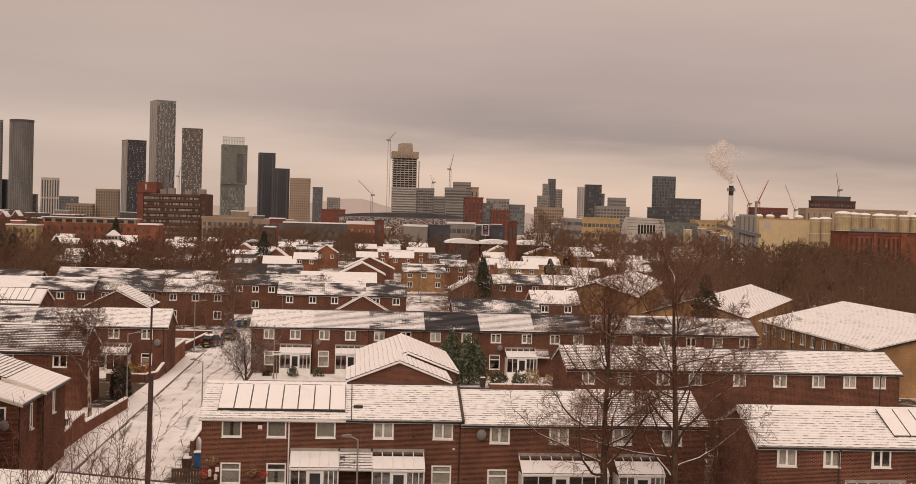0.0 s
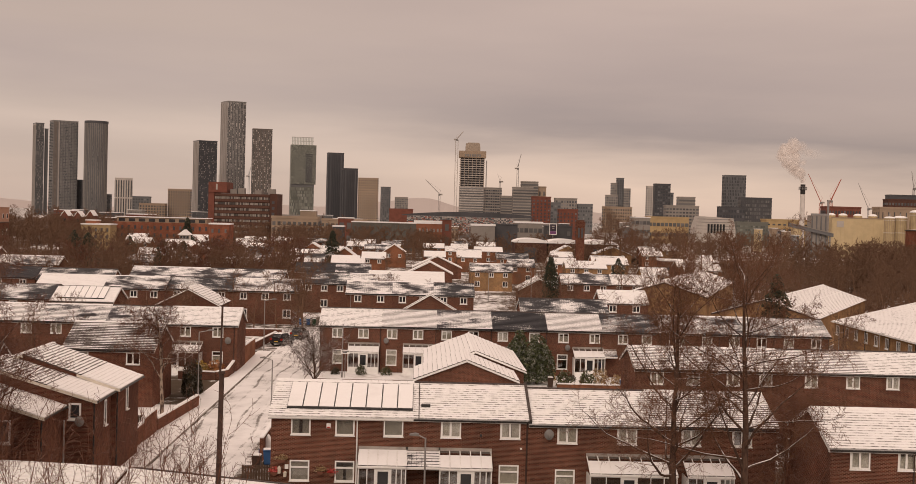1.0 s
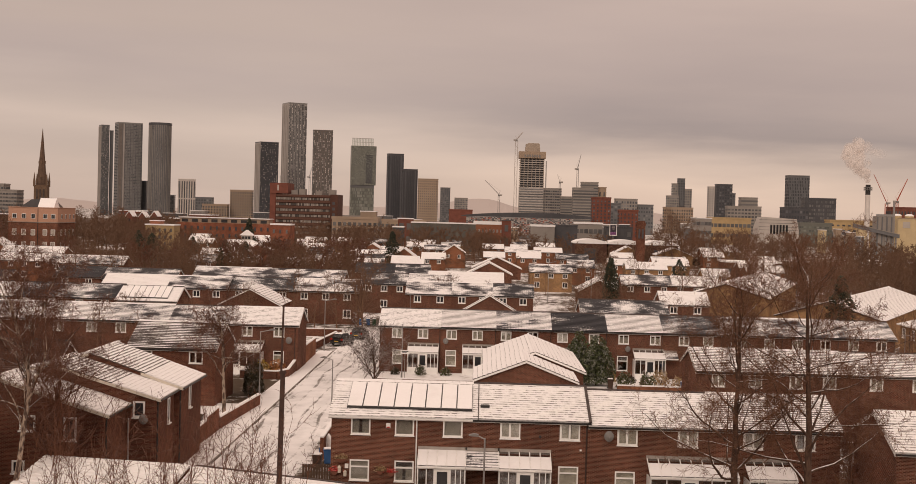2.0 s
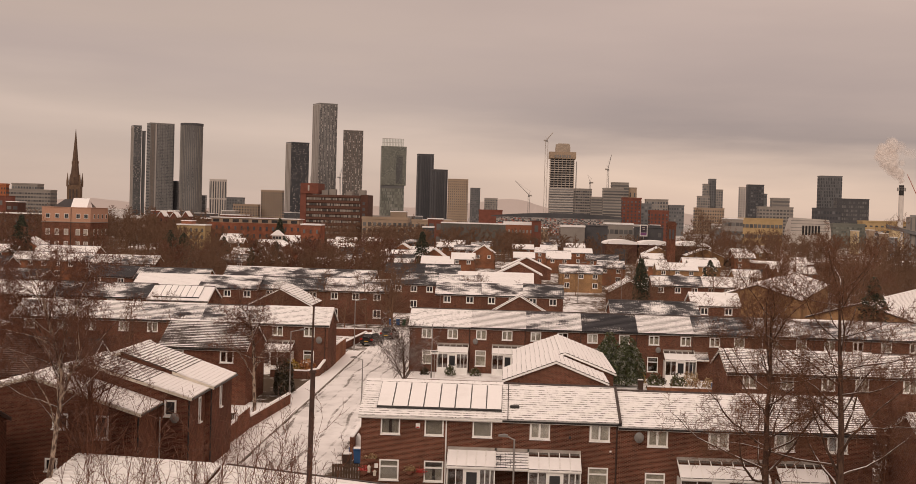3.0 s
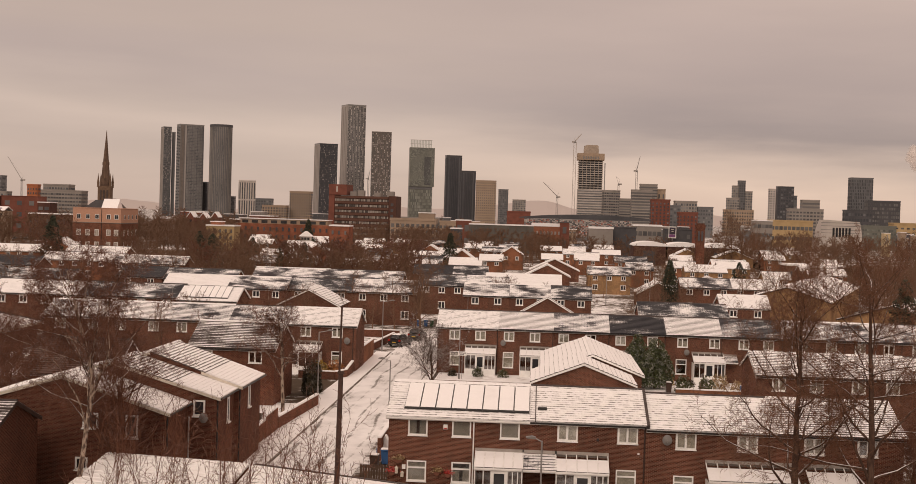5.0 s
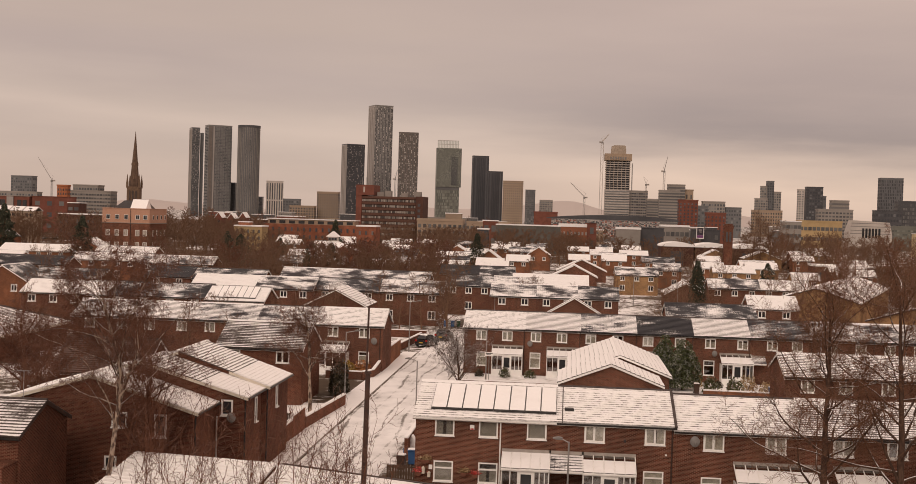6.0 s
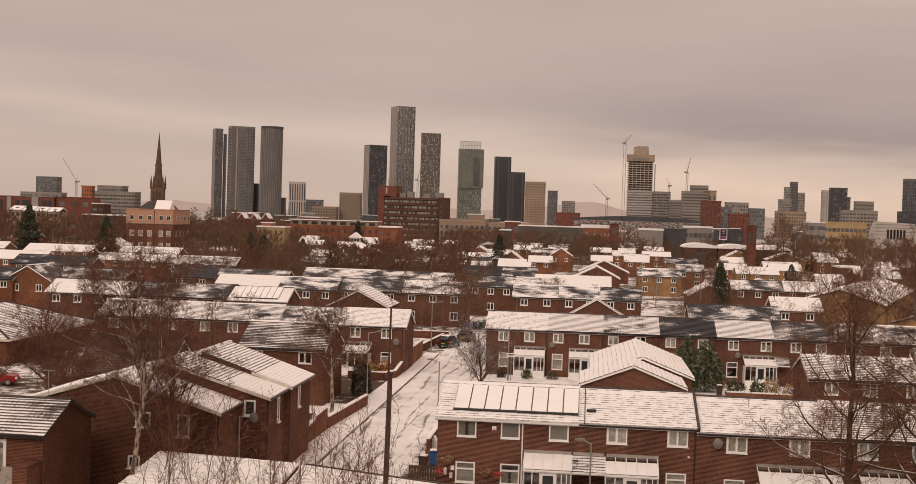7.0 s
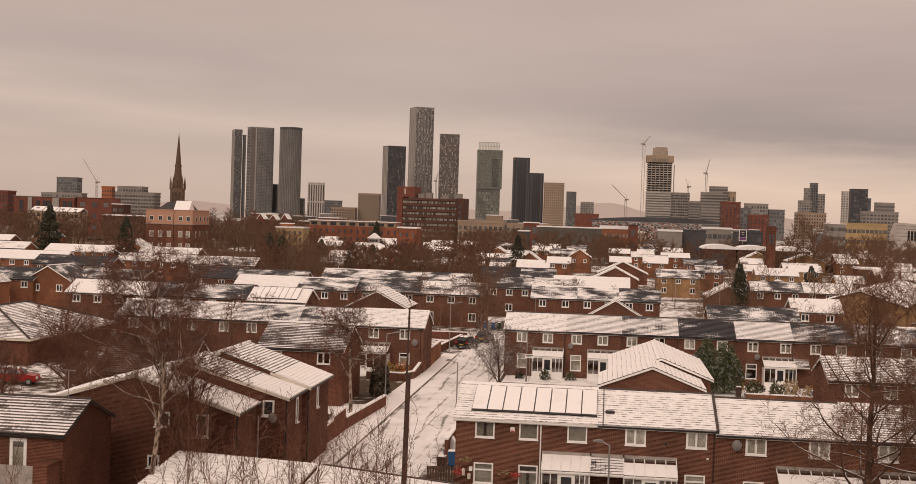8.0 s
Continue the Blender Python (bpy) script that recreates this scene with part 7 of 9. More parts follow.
def stadium():
    """A long low building with a mosaic of coloured panels under a dark curved roof."""
    ob = thing("car_park", "long building clad in a mosaic of red, white and grey panels", "building", "city buildings", at=(-10, 900, 0))
    part("body", boxes((0, 78, 0, 20, 0, 15.6)), T_GREY, ob)
    m = Nodes("mosaic_panels")
    r = m.node("ShaderNodeNewGeometry").outputs["Random Per Island"]
    ramp = m.node("ShaderNodeValToRGB")
    m.t.links.new(r, ramp.inputs[0])
    ramp.color_ramp.interpolation = "CONSTANT"
    cols = [(0.0, (0.5, 0.46, 0.42)), (0.35, (0.10, 0.10, 0.105)), (0.6, (0.40, 0.13, 0.09)), (0.75, (0.33, 0.31, 0.29)), (0.92, (0.06, 0.06, 0.065))]
    while len(ramp.color_ramp.elements) < 5:
        ramp.color_ramp.elements.new(0.5)
    for e, (p, c) in zip(ramp.color_ramp.elements, cols):
        e.position, e.color = p, (*c, 1)
    m.done(ramp.outputs["Color"], 0.6)
    facade("cladding", 78, 20, 15.6, ob, m.mat, 70, 20, (0.9, 0.66), 3, 15.4, ("front",))
    bm = bmesh.new()
    pts = [(x, 15.8 + 3.6 * math.sin(math.pi * (x + 6) / 112) ** 0.7) for x in range(-4, 96, 4)]
    prism(bm, pts + [(95, 15.7), (-4, 15.7)], "y", 22, 60)
    part("roof", bm, T_DARK, ob)


stadium()


T_SHED = plain("grey_green_metal", (0.115, 0.105, 0.09), 0.6, vary=0.2, scale=0.2)


def low_hall(x, y, w, d, h, mat, label, rz=0.0, roof=None, cols=0, rows=1, fill=(0.6, 0.5), z0=1.0, panes=None, deck=0.5, step=None):
    """A low flat-roofed building with a snowy deck, a parapet and rows of windows."""
    o = thing("low_hall", label, "building", "low halls", at=(x, y, 0), rz=rz)
    part("body", boxes((0, w, 0, d, 0, h)), mat, o)
    part("roof", boxes((-0.25, w + 0.25, -0.25, d + 0.25, h + 0.01, h + deck)), roof or SNOW, o)
    if cols:
        facade("glazing", w, d, h, o, panes or P_BAND, cols, rows, fill, z0, h - 0.5, ("front",), proud=0.12)
    if step:
        a, b, up, m2 = step
        part("upper_storey", boxes((a, b, d * 0.25, d * 0.9, h + deck + 0.01, h + up)), m2, o)
        part("roof", boxes((a - 0.2, b + 0.2, d * 0.22, d * 0.93, h + up + 0.01, h + up + 0.3)), SNOW, o)
    return o


def low_city():
    """Sheds, halls and flats with snowy roofs between the estate and the city."""
    low_hall(-130.7, 480, 11.1, 10, 9.6, T_YELLOW, "sand-coloured low flats with small windows", cols=5, rows=3, fill=(0.35, 0.5), step=(1, 5, 1.6, T_ORANGE))
    low_hall(-73.1, 430, 6.8, 9, 11.6, T_BRICKY, "bright red-brick block with a flat roof", cols=3, rows=3, fill=(0.3, 0.4))
    low_hall(-66.1, 680, 8.7, 9, 17.0, T_BEIGE, "beige windowless cube of a hall")
    low_hall(-36.7, 520, 4.5, 8, 10.8, T_DARK, "dark blue-grey shed end")
    low_hall(-39.9, 600, 7.1, 9, 14.0, T_RED, "dull red-brick hall with a snowy roof", cols=2, rows=2)
    low_hall(-31.1, 560, 29.2, 12, 12.6, T_SHED, "long grey-green metal hall with a snow-edged roof", cols=14, rows=1, fill=(0.06, 0.98), z0=0.5)
    low_hall(-3.0, 620, 14.6, 10, 12.2, T_ORANGE, "white-roofed low building with an orange base", cols=8, rows=2, fill=(0.5, 0.3), deck=1.6, panes=P_PALE)
    low_hall(11.0, 615, 4.6, 8, 14.4, T_RED, "square red-brick stair tower", cols=1, rows=2, fill=(0.4, 0.5), deck=0.25, roof=T_DARK)
    low_hall(23.2, 560, 10.8, 9, 12.4, T_PALE, "pale shed with a white roof", deck=0.9)
    low_hall(34.1, 570, 11.0, 9, 13.0, T_DARK, "dark flat-roofed shed beside a car park", roof=T_DARK)
    low_hall(47.6, 620, 14.0, 9, 13.8, T_PALE, "white low building with dark window band", cols=6, rows=2, fill=(0.8, 0.35), deck=0.9)
    low_hall(61.5, 604, 13.2, 9, 12.6, T_DARK, "dark green store with a stepped flat roof", cols=4, rows=2, fill=(0.5, 0.4), roof=T_DARK, step=(7, 12, 1.4, T_DARK))
    low_hall(137.9, 800, 11.9, 10, 18.4, T_PALE, "grey hall with ribbon windows", cols=5, rows=3, fill=(0.9, 0.4))
    low_hall(71.5, 360, 16.7, 9, 5.2, BRICK, "long low red-brick building with white roof strips", cols=6, rows=1, fill=(0.4, 0.4))
    low_hall(-236.6, 560, 20.6, 10, 11.4, T_BROWN, "low brown-brick hall half hidden by trees", cols=8, rows=2, fill=(0.4, 0.4))
    # the school with grey bays and large dark windows, in three wings
    ob = low_hall(-321.5, 640, 34.5, 12, 19.4, T_RED, "red-brick school with grey bays and large dark windows", deck=0.35, roof=T_PALE)
    for a, b in ((8.3, 10.6), (22.3, 26.0)):
        part("bay", boxes((a, b, -0.8, -0.01, 0, 19.2)), T_SIDE, ob)
    for a in (3.2, 12.6, 16.6, 19.0, 28.0, 31.0):
        part("window", boxes((a, a + 2.2, -0.3, -0.012, 11.5, 17.5)), FAR_GLASS, ob)
    low_hall(-286.5, 642, 20.0, 12, 19.6, T_RED, "dull red-brick school wing with a flat roof", cols=3, rows=3, fill=(0.4, 0.4), deck=0.3, roof=T_RED)
    low_hall(-266, 641, 6.5, 10, 16.6, T_BROWN, "brown-brick school end block", cols=2, rows=3, fill=(0.7, 0.35))
    rng = random.Random(12)
    for _ in range(34):
        y = rng.uniform(720, 1500)
        w, h = rng.uniform(9, 24), rng.uniform(5, 8) + y * 0.0045
        low_hall(rng.uniform(-0.40, 0.34) * y, y, w, 14, h, rng.choice((T_RED, T_GREY, T_BEIGE, T_PALE, T_BROWN, T_BROWN, T_DARK)), "low flat-roofed hall with snow on its roof", rng.uniform(-4, 4), cols=max(4, int(w / 2.4)), rows=3, fill=(0.5, 0.4))
    # red gabled houses with snow caps near the round tower
    for i, (x, w, e) in enumerate(((-179, 3.4, 11.4), (-175.0, 3.6, 11.0), (-171.0, 3.2, 11.6))):
        o = thing("gabled_house", "bright red gabled house with a snow-capped roof", "house", "red gabled houses", at=(x, 620 + i * 9, 0))
        bm = bmesh.new()
        prism(bm, [(0, 0), (w, 0), (w, e), (w / 2, e + 2.6), (0, e)], "y", 0, 8)
        part("wall", bm, T_RED, o)
        bm = bmesh.new()
        prism(bm, [(-0.3, e - 0.05), (w / 2, e + 2.62), (w + 0.3, e - 0.05), (w + 0.3, e + 0.3), (w / 2, e + 3.0), (-0.3, e + 0.3)], "y", -0.3, 8.2)
        part("roof", bm, SNOW, o)
        part("window", boxes((w * 0.3, w * 0.7, -0.1, -0.01, e - 2.6, e - 1.0)), FAR_GLASS, o)


low_city()


def stepped_row():
    """A row of tall pale houses whose snowy roofs step along."""
    for i in range(4):
        o = thing("terraced_house", "tall pale house with a snowy roof in a stepped row", "house", "stepped row", at=(-243.5 + i * 5.6, 500, 0))
        e = 13.2 - 0.1 * i
        part("wall", boxes((0, 5.0, 0, 8, 0, e)), T_BEIGE, o)
        bm = bmesh.new()
        prism(bm, [(-0.4, e - 0.1), (4, e + 1.5), (8.4, e - 0.1), (8.4, e + 0.2), (4, e + 1.85), (-0.4, e + 0.2)], "x", -0.1, 5.1)
        part("roof", bm, SNOW, o)
        for a in (0.8, 2.9):
            part("window", boxes((a, a + 1.2, -0.12, -0.01, e - 2.4, e - 1.0)), FAR_GLASS, o)
        part("rooflight", boxes((1.8, 3.2, 1.4, 1.9, e + 0.85, e + 1.25)), T_DARK, o)


stepped_row()


def arched_halls():
    """A row of barrel roofs deep in snow."""
    for i, (x, w) in enumerate(((36.2, 12.6), (49.0, 13.4), (62.6, 13.0))):
        o = thing("arched_hall", "low hall with a snow-covered barrel roof", "building", "arched halls", at=(x, 470, 0))
        part("body", boxes((0.2, w - 0.2, 0.2, 16, 0, 7.2)), T_BROWN, o)
        bm = bmesh.new()
        arc = [(w / 2 - (w / 2 + 0.2) * math.cos(math.pi * k / 14), 7.22 + 1.7 * math.sin(math.pi * k / 14)) for k in range(15)]
        prism(bm, arc, "y", 0, 16.4)
        part("roof", bm, SNOW, o)
        part("door", boxes((w * 0.3, w * 0.7, 0.0, 0.19, 0, 5.5)), T_DARK, o)


arched_halls()


def brick_stack():
    """A square brick chimney stack with a stepped head."""
    o = thing("chimney_stack", "square brown-brick chimney stack standing by itself", "chimney", at=(53.3, 420, 0))
    part("shaft", boxes((0.15, 2.95, 0.15, 2.95, 0, 14.8)), BRICK_DARK, o)
    part("head", boxes((0, 3.1, 0, 3.1, 14.81, 16.0), (0.3, 2.8, 0.3, 2.8, 16.01, 16.5)), BRICK_DARK, o)
    for a in (0.7, 1.8):
        part("slot", boxes((a, a + 0.6, -0.04, 0.148, 10.5, 13.8)), T_DARK, o)


brick_stack()


def white_hall():
    ob = thing("leisure_centre", "white curved leisure centre with dark upright windows", "building", "city buildings", at=(179, 800, 0))
    bm = bmesh.new()
    prism(bm, [(0, 0), (27, 0), (27, 12), (25.5, 19.5), (3, 20.5), (0.5, 13)], "y", 0, 14)
    part("body", bm, T_WHITE, ob)
    bm = bmesh.new()
    for i in range(6):
        part("window", boxes((8.5 + i * 2.0, 9.8 + i * 2.0, -0.3, -0.01, 9.5, 15.5)), FAR_GLASS, ob)
    bm = bmesh.new()
    for z in (12, 14, 16.5, 18.5):
        box(bm, 1.2, 26, -0.15, -0.012, z, z + 0.25)
    part("seams", bm, T_GREY, ob)


white_hall()


def hills():
    """Far moors on the skyline; the haze is mixed into their pale colour."""
    m = Nodes("hazed_moor")
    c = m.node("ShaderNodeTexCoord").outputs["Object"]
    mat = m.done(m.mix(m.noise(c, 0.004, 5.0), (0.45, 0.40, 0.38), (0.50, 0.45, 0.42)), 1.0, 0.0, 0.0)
    bm = bmesh.new()
    lo, hi = [], []
    n = 160
    for i in range(n + 1):
        x = -2600 + 5200 * i / n
        z = 22 + 26 * noise.noise(Vector((x * 0.0021, 3.3, 0))) + 12 * noise.noise(Vector((x * 0.009, 1.3, 0)))
        z += 52 * math.exp(-((x + 10) / 190) ** 2) + 36 * math.exp(-((x - 560) / 260) ** 2) + 18 * math.exp(-((x + 250) / 150) ** 2)
        lo.append(bm.verts.new((x, 4300, -1)))
        hi.append(bm.verts.new((x, 4750, max(6, z))))
    for i in range(n):
        bm.faces.new((lo[i], lo[i + 1], hi[i + 1], hi[i]))
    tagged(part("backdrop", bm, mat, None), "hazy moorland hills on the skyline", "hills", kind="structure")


hills()


def cupola_hall():
    """A pale hall with a hipped snowy roof and a glazed lantern on top."""
    ob = thing("community_hall", "white hall with a hipped snowy roof and a lantern", "building", at=(-80.5, 380, 0))
    part("wall", boxes((0, 15, 0, 12, 0, 4.2)), T_WHITE, ob)
    for k in range(5):
        part("window", boxes((1 + k * 2.8, 2.8 + k * 2.8, -0.12, -0.01, 1.4, 3.2)), FAR_GLASS, ob)
    bm = bmesh.new()
    lo = [bm.verts.new(p) for p in ((-0.8, -0.8, 4.2), (15.8, -0.8, 4.2), (15.8, 12.8, 4.2), (-0.8, 12.8, 4.2))]
    hi = [bm.verts.new(p) for p in ((6.2, 5, 7.4), (8.8, 5, 7.4), (8.8, 7, 7.4), (6.2, 7, 7.4))]
    for i in range(4):
        bm.faces.new((lo[i], lo[(i + 1) % 4], hi[(i + 1) % 4], hi[i]))
    bm.faces.new(hi)
    bm.faces.new(lo[::-1])
    part("roof", bm, SNOW, ob)
    lan = part("lantern", boxes((6.0, 9.0, 4.6, 7.4, 7.41, 8.7)), T_WHITE, ob)
    for k in range(3):
        part("pane", boxes((6.2 + k * 0.95, 6.95 + k * 0.95, 4.5, 4.59, 7.6, 8.4)), FAR_GLASS, lan)
    bm = bmesh.new()
    prism(bm, [(5.4, 8.72), (9.6, 8.72), (7.5, 10.4)], "y", 4.2, 7.8)
    part("lantern_roof", bm, SNOW, ob)
    bm = bmesh.new()
    prism(bm, [(9, 0), (15, 0), (15, 4), (12, 6), (9, 4)], "y", -3, 0.5)
    part("gable_wing", bm, BRICK_RED, ob)


cupola_hall()


def billboard():
    ob = thing("billboard", "tall lit-look poster panel in purple and white", "billboard", at=(64.8, 600, 0))
    part("post", tube(bmesh.new(), (0, 0, 0), (0, 0, 9), 0.2, sides=8), STEEL, ob)
    part("panel", boxes((-1.8, 1.8, -0.2, 0.2, 8.6, 14.2)), UPVC, ob)
    part("poster", boxes((-1.5, 1.5, -0.25, -0.205, 10.4, 13.8)), plain("dark_poster", (0.05, 0.04, 0.055), 0.6), ob)
    part("poster_band", boxes((-1.5, 1.5, -0.25, -0.205, 9.0, 10.35)), plain("purple_poster", (0.20, 0.08, 0.20), 0.6), ob)
    part("lettering", boxes((-0.7, 0.7, -0.26, -0.251, 12.6, 13.0), (-0.5, 0.6, -0.26, -0.251, 11.7, 12.0)), T_WHITE, ob, "pale unreadable lettering")


billboard()

# ---------------------------------------------------------------- trees and shrubs
CROWN = dict(BIG, kids=(27, 15, 10, 6), angle=(57, 46, 46, 46), spread=(17, 12, 12, 12), taper=(0.22, 0.14, 0.25, 0.4, 0.6), thin=(0.42, 0.36, 0.5, 0.6), up=(0.02, 0.06, 0.03, 0.0, -0.02),
             short=(0.42, 0.45, 0.4, 0.3), len=(0.52, 0.42, 0.45, 0.5), min=0.0082, **{"from": (0.30, 0.20, 0.15, 0.1)})
tree("tree", "tall bare tree with snow on its limbs", 13.1, 62.0, 12.9, 0.235, dict(CROWN, kids=(25, 13, 9, 5)), 3, (BARK, TWIG), (-0.01, 0, 1), "big bare trees")
tree("tree", "tall bare leaning tree with snow on its limbs", 16.2, 61.0, 14.3, 0.24, dict(CROWN, kids=(27, 14, 9, 6)), 11, (BARK, TWIG), (0.10, 0.02, 1), "big bare trees")
tree("birch_tree", "pale-barked birch with hanging russet twigs", -24.5, 64.5, 12.4, 0.165, dict(BIRCH_SPEC, kids=(26, 14, 10, 6), min=0.0090, **{"from": (0.38, 0.15, 0.15, 0.1)}), 5, (BIRCH, BARK_RED), (0.0, 0.02, 1), "birches", split=2,
     bend=((0, 2.5, 4.8, 6, 7.3, 9.2, 10.3, 12.5), (0, 0.3, 0.74, 1.02, 1.3, 1.52, 1.28, 1.16)))
tree("tree", "dense bare tree with dark twigs by the stepped houses", -23.6, 68.9, 7.0, 0.20, dict(BIG, kids=(24, 10, 7, 4), min=0.008, **{"from": (0.10, 0.1, 0.1, 0.1)}, angle=(30, 40, 45, 45), len=(1.0, 0.42, 0.45, 0.5)), 8, (BARK_RED, BARK_RED), (0.03, 0, 1), "garden trees")
tree("tree", "dense bare garden tree with a forked trunk near the bungalow", -47.0, 104.5, 6.6, 0.24, dict(BIG, kids=(24, 11, 8, 5), min=0.009, **{"from": (0.12, 0.1, 0.1, 0.1)}, angle=(42, 42, 45, 45), len=(0.85, 0.42, 0.45, 0.5)), 17, (BARK_RED, BARK_RED), (0.0, 0, 1), "garden trees")
tree("birch_tree", "slim birch in a front garden by the lane", -21.0, 102.5, 8.2, 0.17, dict(BIRCH_SPEC, kids=(20, 13, 9, 6), min=0.008), 21, (BIRCH, BARK_RED), (0.02, 0, 1), "birches")
tree("tree", "bushy bare reddish tree against the end gable", 19.6, 63.6, 6.4, 0.12, dict(BIG, kids=(26, 12, 8, 4), min=0.008, **{"from": (0.10, 0.1, 0.1, 0.1)}, angle=(38, 42, 45, 45), len=(0.7, 0.42, 0.45, 0.5)), 44, (BARK_RED, BARK_RED), (0.04, 0, 1), "garden trees")
tree("tree", "small bare garden tree beside a parked car", -47.0, 105.0, 4.2, 0.16, dict(BIG, kids=(18, 10, 7, 4)), 31, (BARK_RED, BARK_RED), (0, 0, 1), "garden trees")
tree("tree", "many-stemmed bare bush on the lane's corner", -10.2, 124.0, 3.5, 0.12, dict(BIG, kids=(26, 9, 7, 4), **{"from": (0.02, 0.1, 0.1, 0.1)}, up=(0.02, 0.01, 0.02, 0.0, 0.0), len=(1.6, 0.42, 0.45, 0.5), angle=(36, 40, 45, 45)), 33, (BARK, BARK), (0, 0, 1), "garden trees")

for i, (x, y, h) in enumerate(((-37.5, 86.0, 4.2), (-41.5, 95.0, 4.4), (-36.5, 101.0, 4.0), (-46.0, 90.0, 4.4), (-52.5, 100.0, 3.8), (-33.0, 119.0, 3.6), (-41.0, 121.0, 3.6), (-24.5, 121.0, 4.0))):
    tree("tree", "reddish bare garden tree among the houses", x, y, h, 0.13, dict(BIG, kids=(16, 10, 7, 4), min=0.014, len=(0.85, 0.42, 0.45, 0.5), angle=(42, 44, 45, 45)), 400 + i, (BARK_RED, BARK_RED), (0, 0, 1), "garden trees")

VARIANTS = []
for i, sp in enumerate((SMALL, dict(SMALL, angle=(38, 38, 40), kids=(14, 7, 6)), dict(SMALL, len=(0.56, 0.5, 0.5), kids=(13, 7, 6), angle=(58, 46, 44)))):
    VARIANTS.append(tree("tree", "bare winter tree with a fine brown crown", 0, 900 + i * 3, 10.0, 0.14, sp, 50 + i, (BARK_FAR, BARK_FAR), group="bare trees of the estate"))
FIRST = list(VARIANTS)


def bare(x, y, h, k):
    """One more of the far bare trees."""
    s = h / 10.0
    src = VARIANTS[k % 3]
    if src in FIRST:
        FIRST.remove(src)
        src.matrix_basis = pose(x, y, 0, 0, 0, (k * 77) % 360) @ Matrix.Diagonal((s * 1.05, s * 1.05, s, 1))
        return src
    o = copy_thing(src, Matrix.Identity(4))
    o.matrix_basis = pose(x, y, 0, 0, 0, (k * 77) % 360) @ Matrix.Diagonal((s * (0.95 + 0.02 * (k % 9)), s * (0.95 + 0.02 * (k % 7)), s, 1))
    return o


rng = random.Random(77)
count = 0
GROVES = [  # x0, x1, y0, y1, how many, least and greatest height
    (-21, -15, 171, 183, 4, 8, 11), (-34, -20, 165, 182, 5, 6, 9), (8, 20, 168, 215, 8, 6, 9), (-6, 6, 198, 206, 3, 5, 7), (24, 46, 112, 130, 5, 6, 9),
    (64, 72, 430, 442, 4, 17, 19.5), (80, 100, 380, 430, 5, 12, 15), (52, 60, 195, 212, 3, 12.5, 14), (76, 112, 180, 235, 18, 7.5, 10.5), (92, 125, 250, 330, 26, 8, 10.5), (118, 160, 250, 330, 20, 5.5, 7.5), (60, 100, 240, 330, 14, 8, 12), (30, 60, 190, 260, 10, 8, 12), (14, 36, 240, 330, 8, 5, 8), (-80, -24, 226, 300, 46, 7, 11), (-62, -30, 232, 260, 14, 8, 10),
    (-128, -90, 330, 400, 9, 5, 7.5), (-230, -172, 330, 400, 8, 6, 9), (-90, -20, 300, 400, 18, 5, 7.5), (-95, -60, 172, 184, 4, 6, 8), (-75, -56, 100, 124, 7, 5, 7), (-120, -85, 205, 225, 5, 6, 9), (-50, -34, 112, 126, 5, 4, 7), (-45, -22, 144, 155, 5, 5, 7),
]
for x0, x1, y0, y1, n, h0, h1 in GROVES:
    for _ in range(n):
        for _ in range(12):
            x, y = rng.uniform(x0, x1), rng.uniform(y0, y1)
            if not any(a < x < b and c < y < d for a, b, c, d in FOOT):
                bare(x, y, rng.uniform(h0, h1), count)
                count += 1
                break


def woodland(areas, mat, label):
    """Far woods, which nobody could count: one object."""
    rg = random.Random(5)
    sp = dict(SMALL, kids=(9, 6, 5), segs=(4, 2, 1, 1), min=0.07)
    kinds = [branch_arrays(grow(600 + k, [(0, 0, -0.1)], [(0, 0, 1)], [10.0], [0.2], sp), (4, 3, 3, 3)) for k in range(4)]
    vs, fs, base = [], [], 0
    for x0, x1, y0, y1, n, h0, h1 in areas:
        for _ in range(n):
            co, fa = kinds[rg.randrange(4)]
            s, a = rg.uniform(h0, h1) / 10, rg.random() * math.tau
            wide = s * rg.uniform(1.0, 1.35)
            x, y = rg.uniform(x0, x1), rg.uniform(y0, y1)
            if any(p - 0.5 < x < q + 0.5 and c - 0.5 < y < d + 0.5 for p, q, c, d in FOOT):
                continue
            m = np.array([[math.cos(a) * wide, -math.sin(a) * wide, 0], [math.sin(a) * wide, math.cos(a) * wide, 0], [0, 0, s]])
            vs.append(co @ m.T + np.array([x, y, 0]))
            fs.append(fa + base)
            base += len(co)
    me = quad_mesh("woodland", np.concatenate(vs), np.concatenate(fs))
    tagged(part_of_mesh("woodland", me, mat, None), label, "trees", kind="stuff")


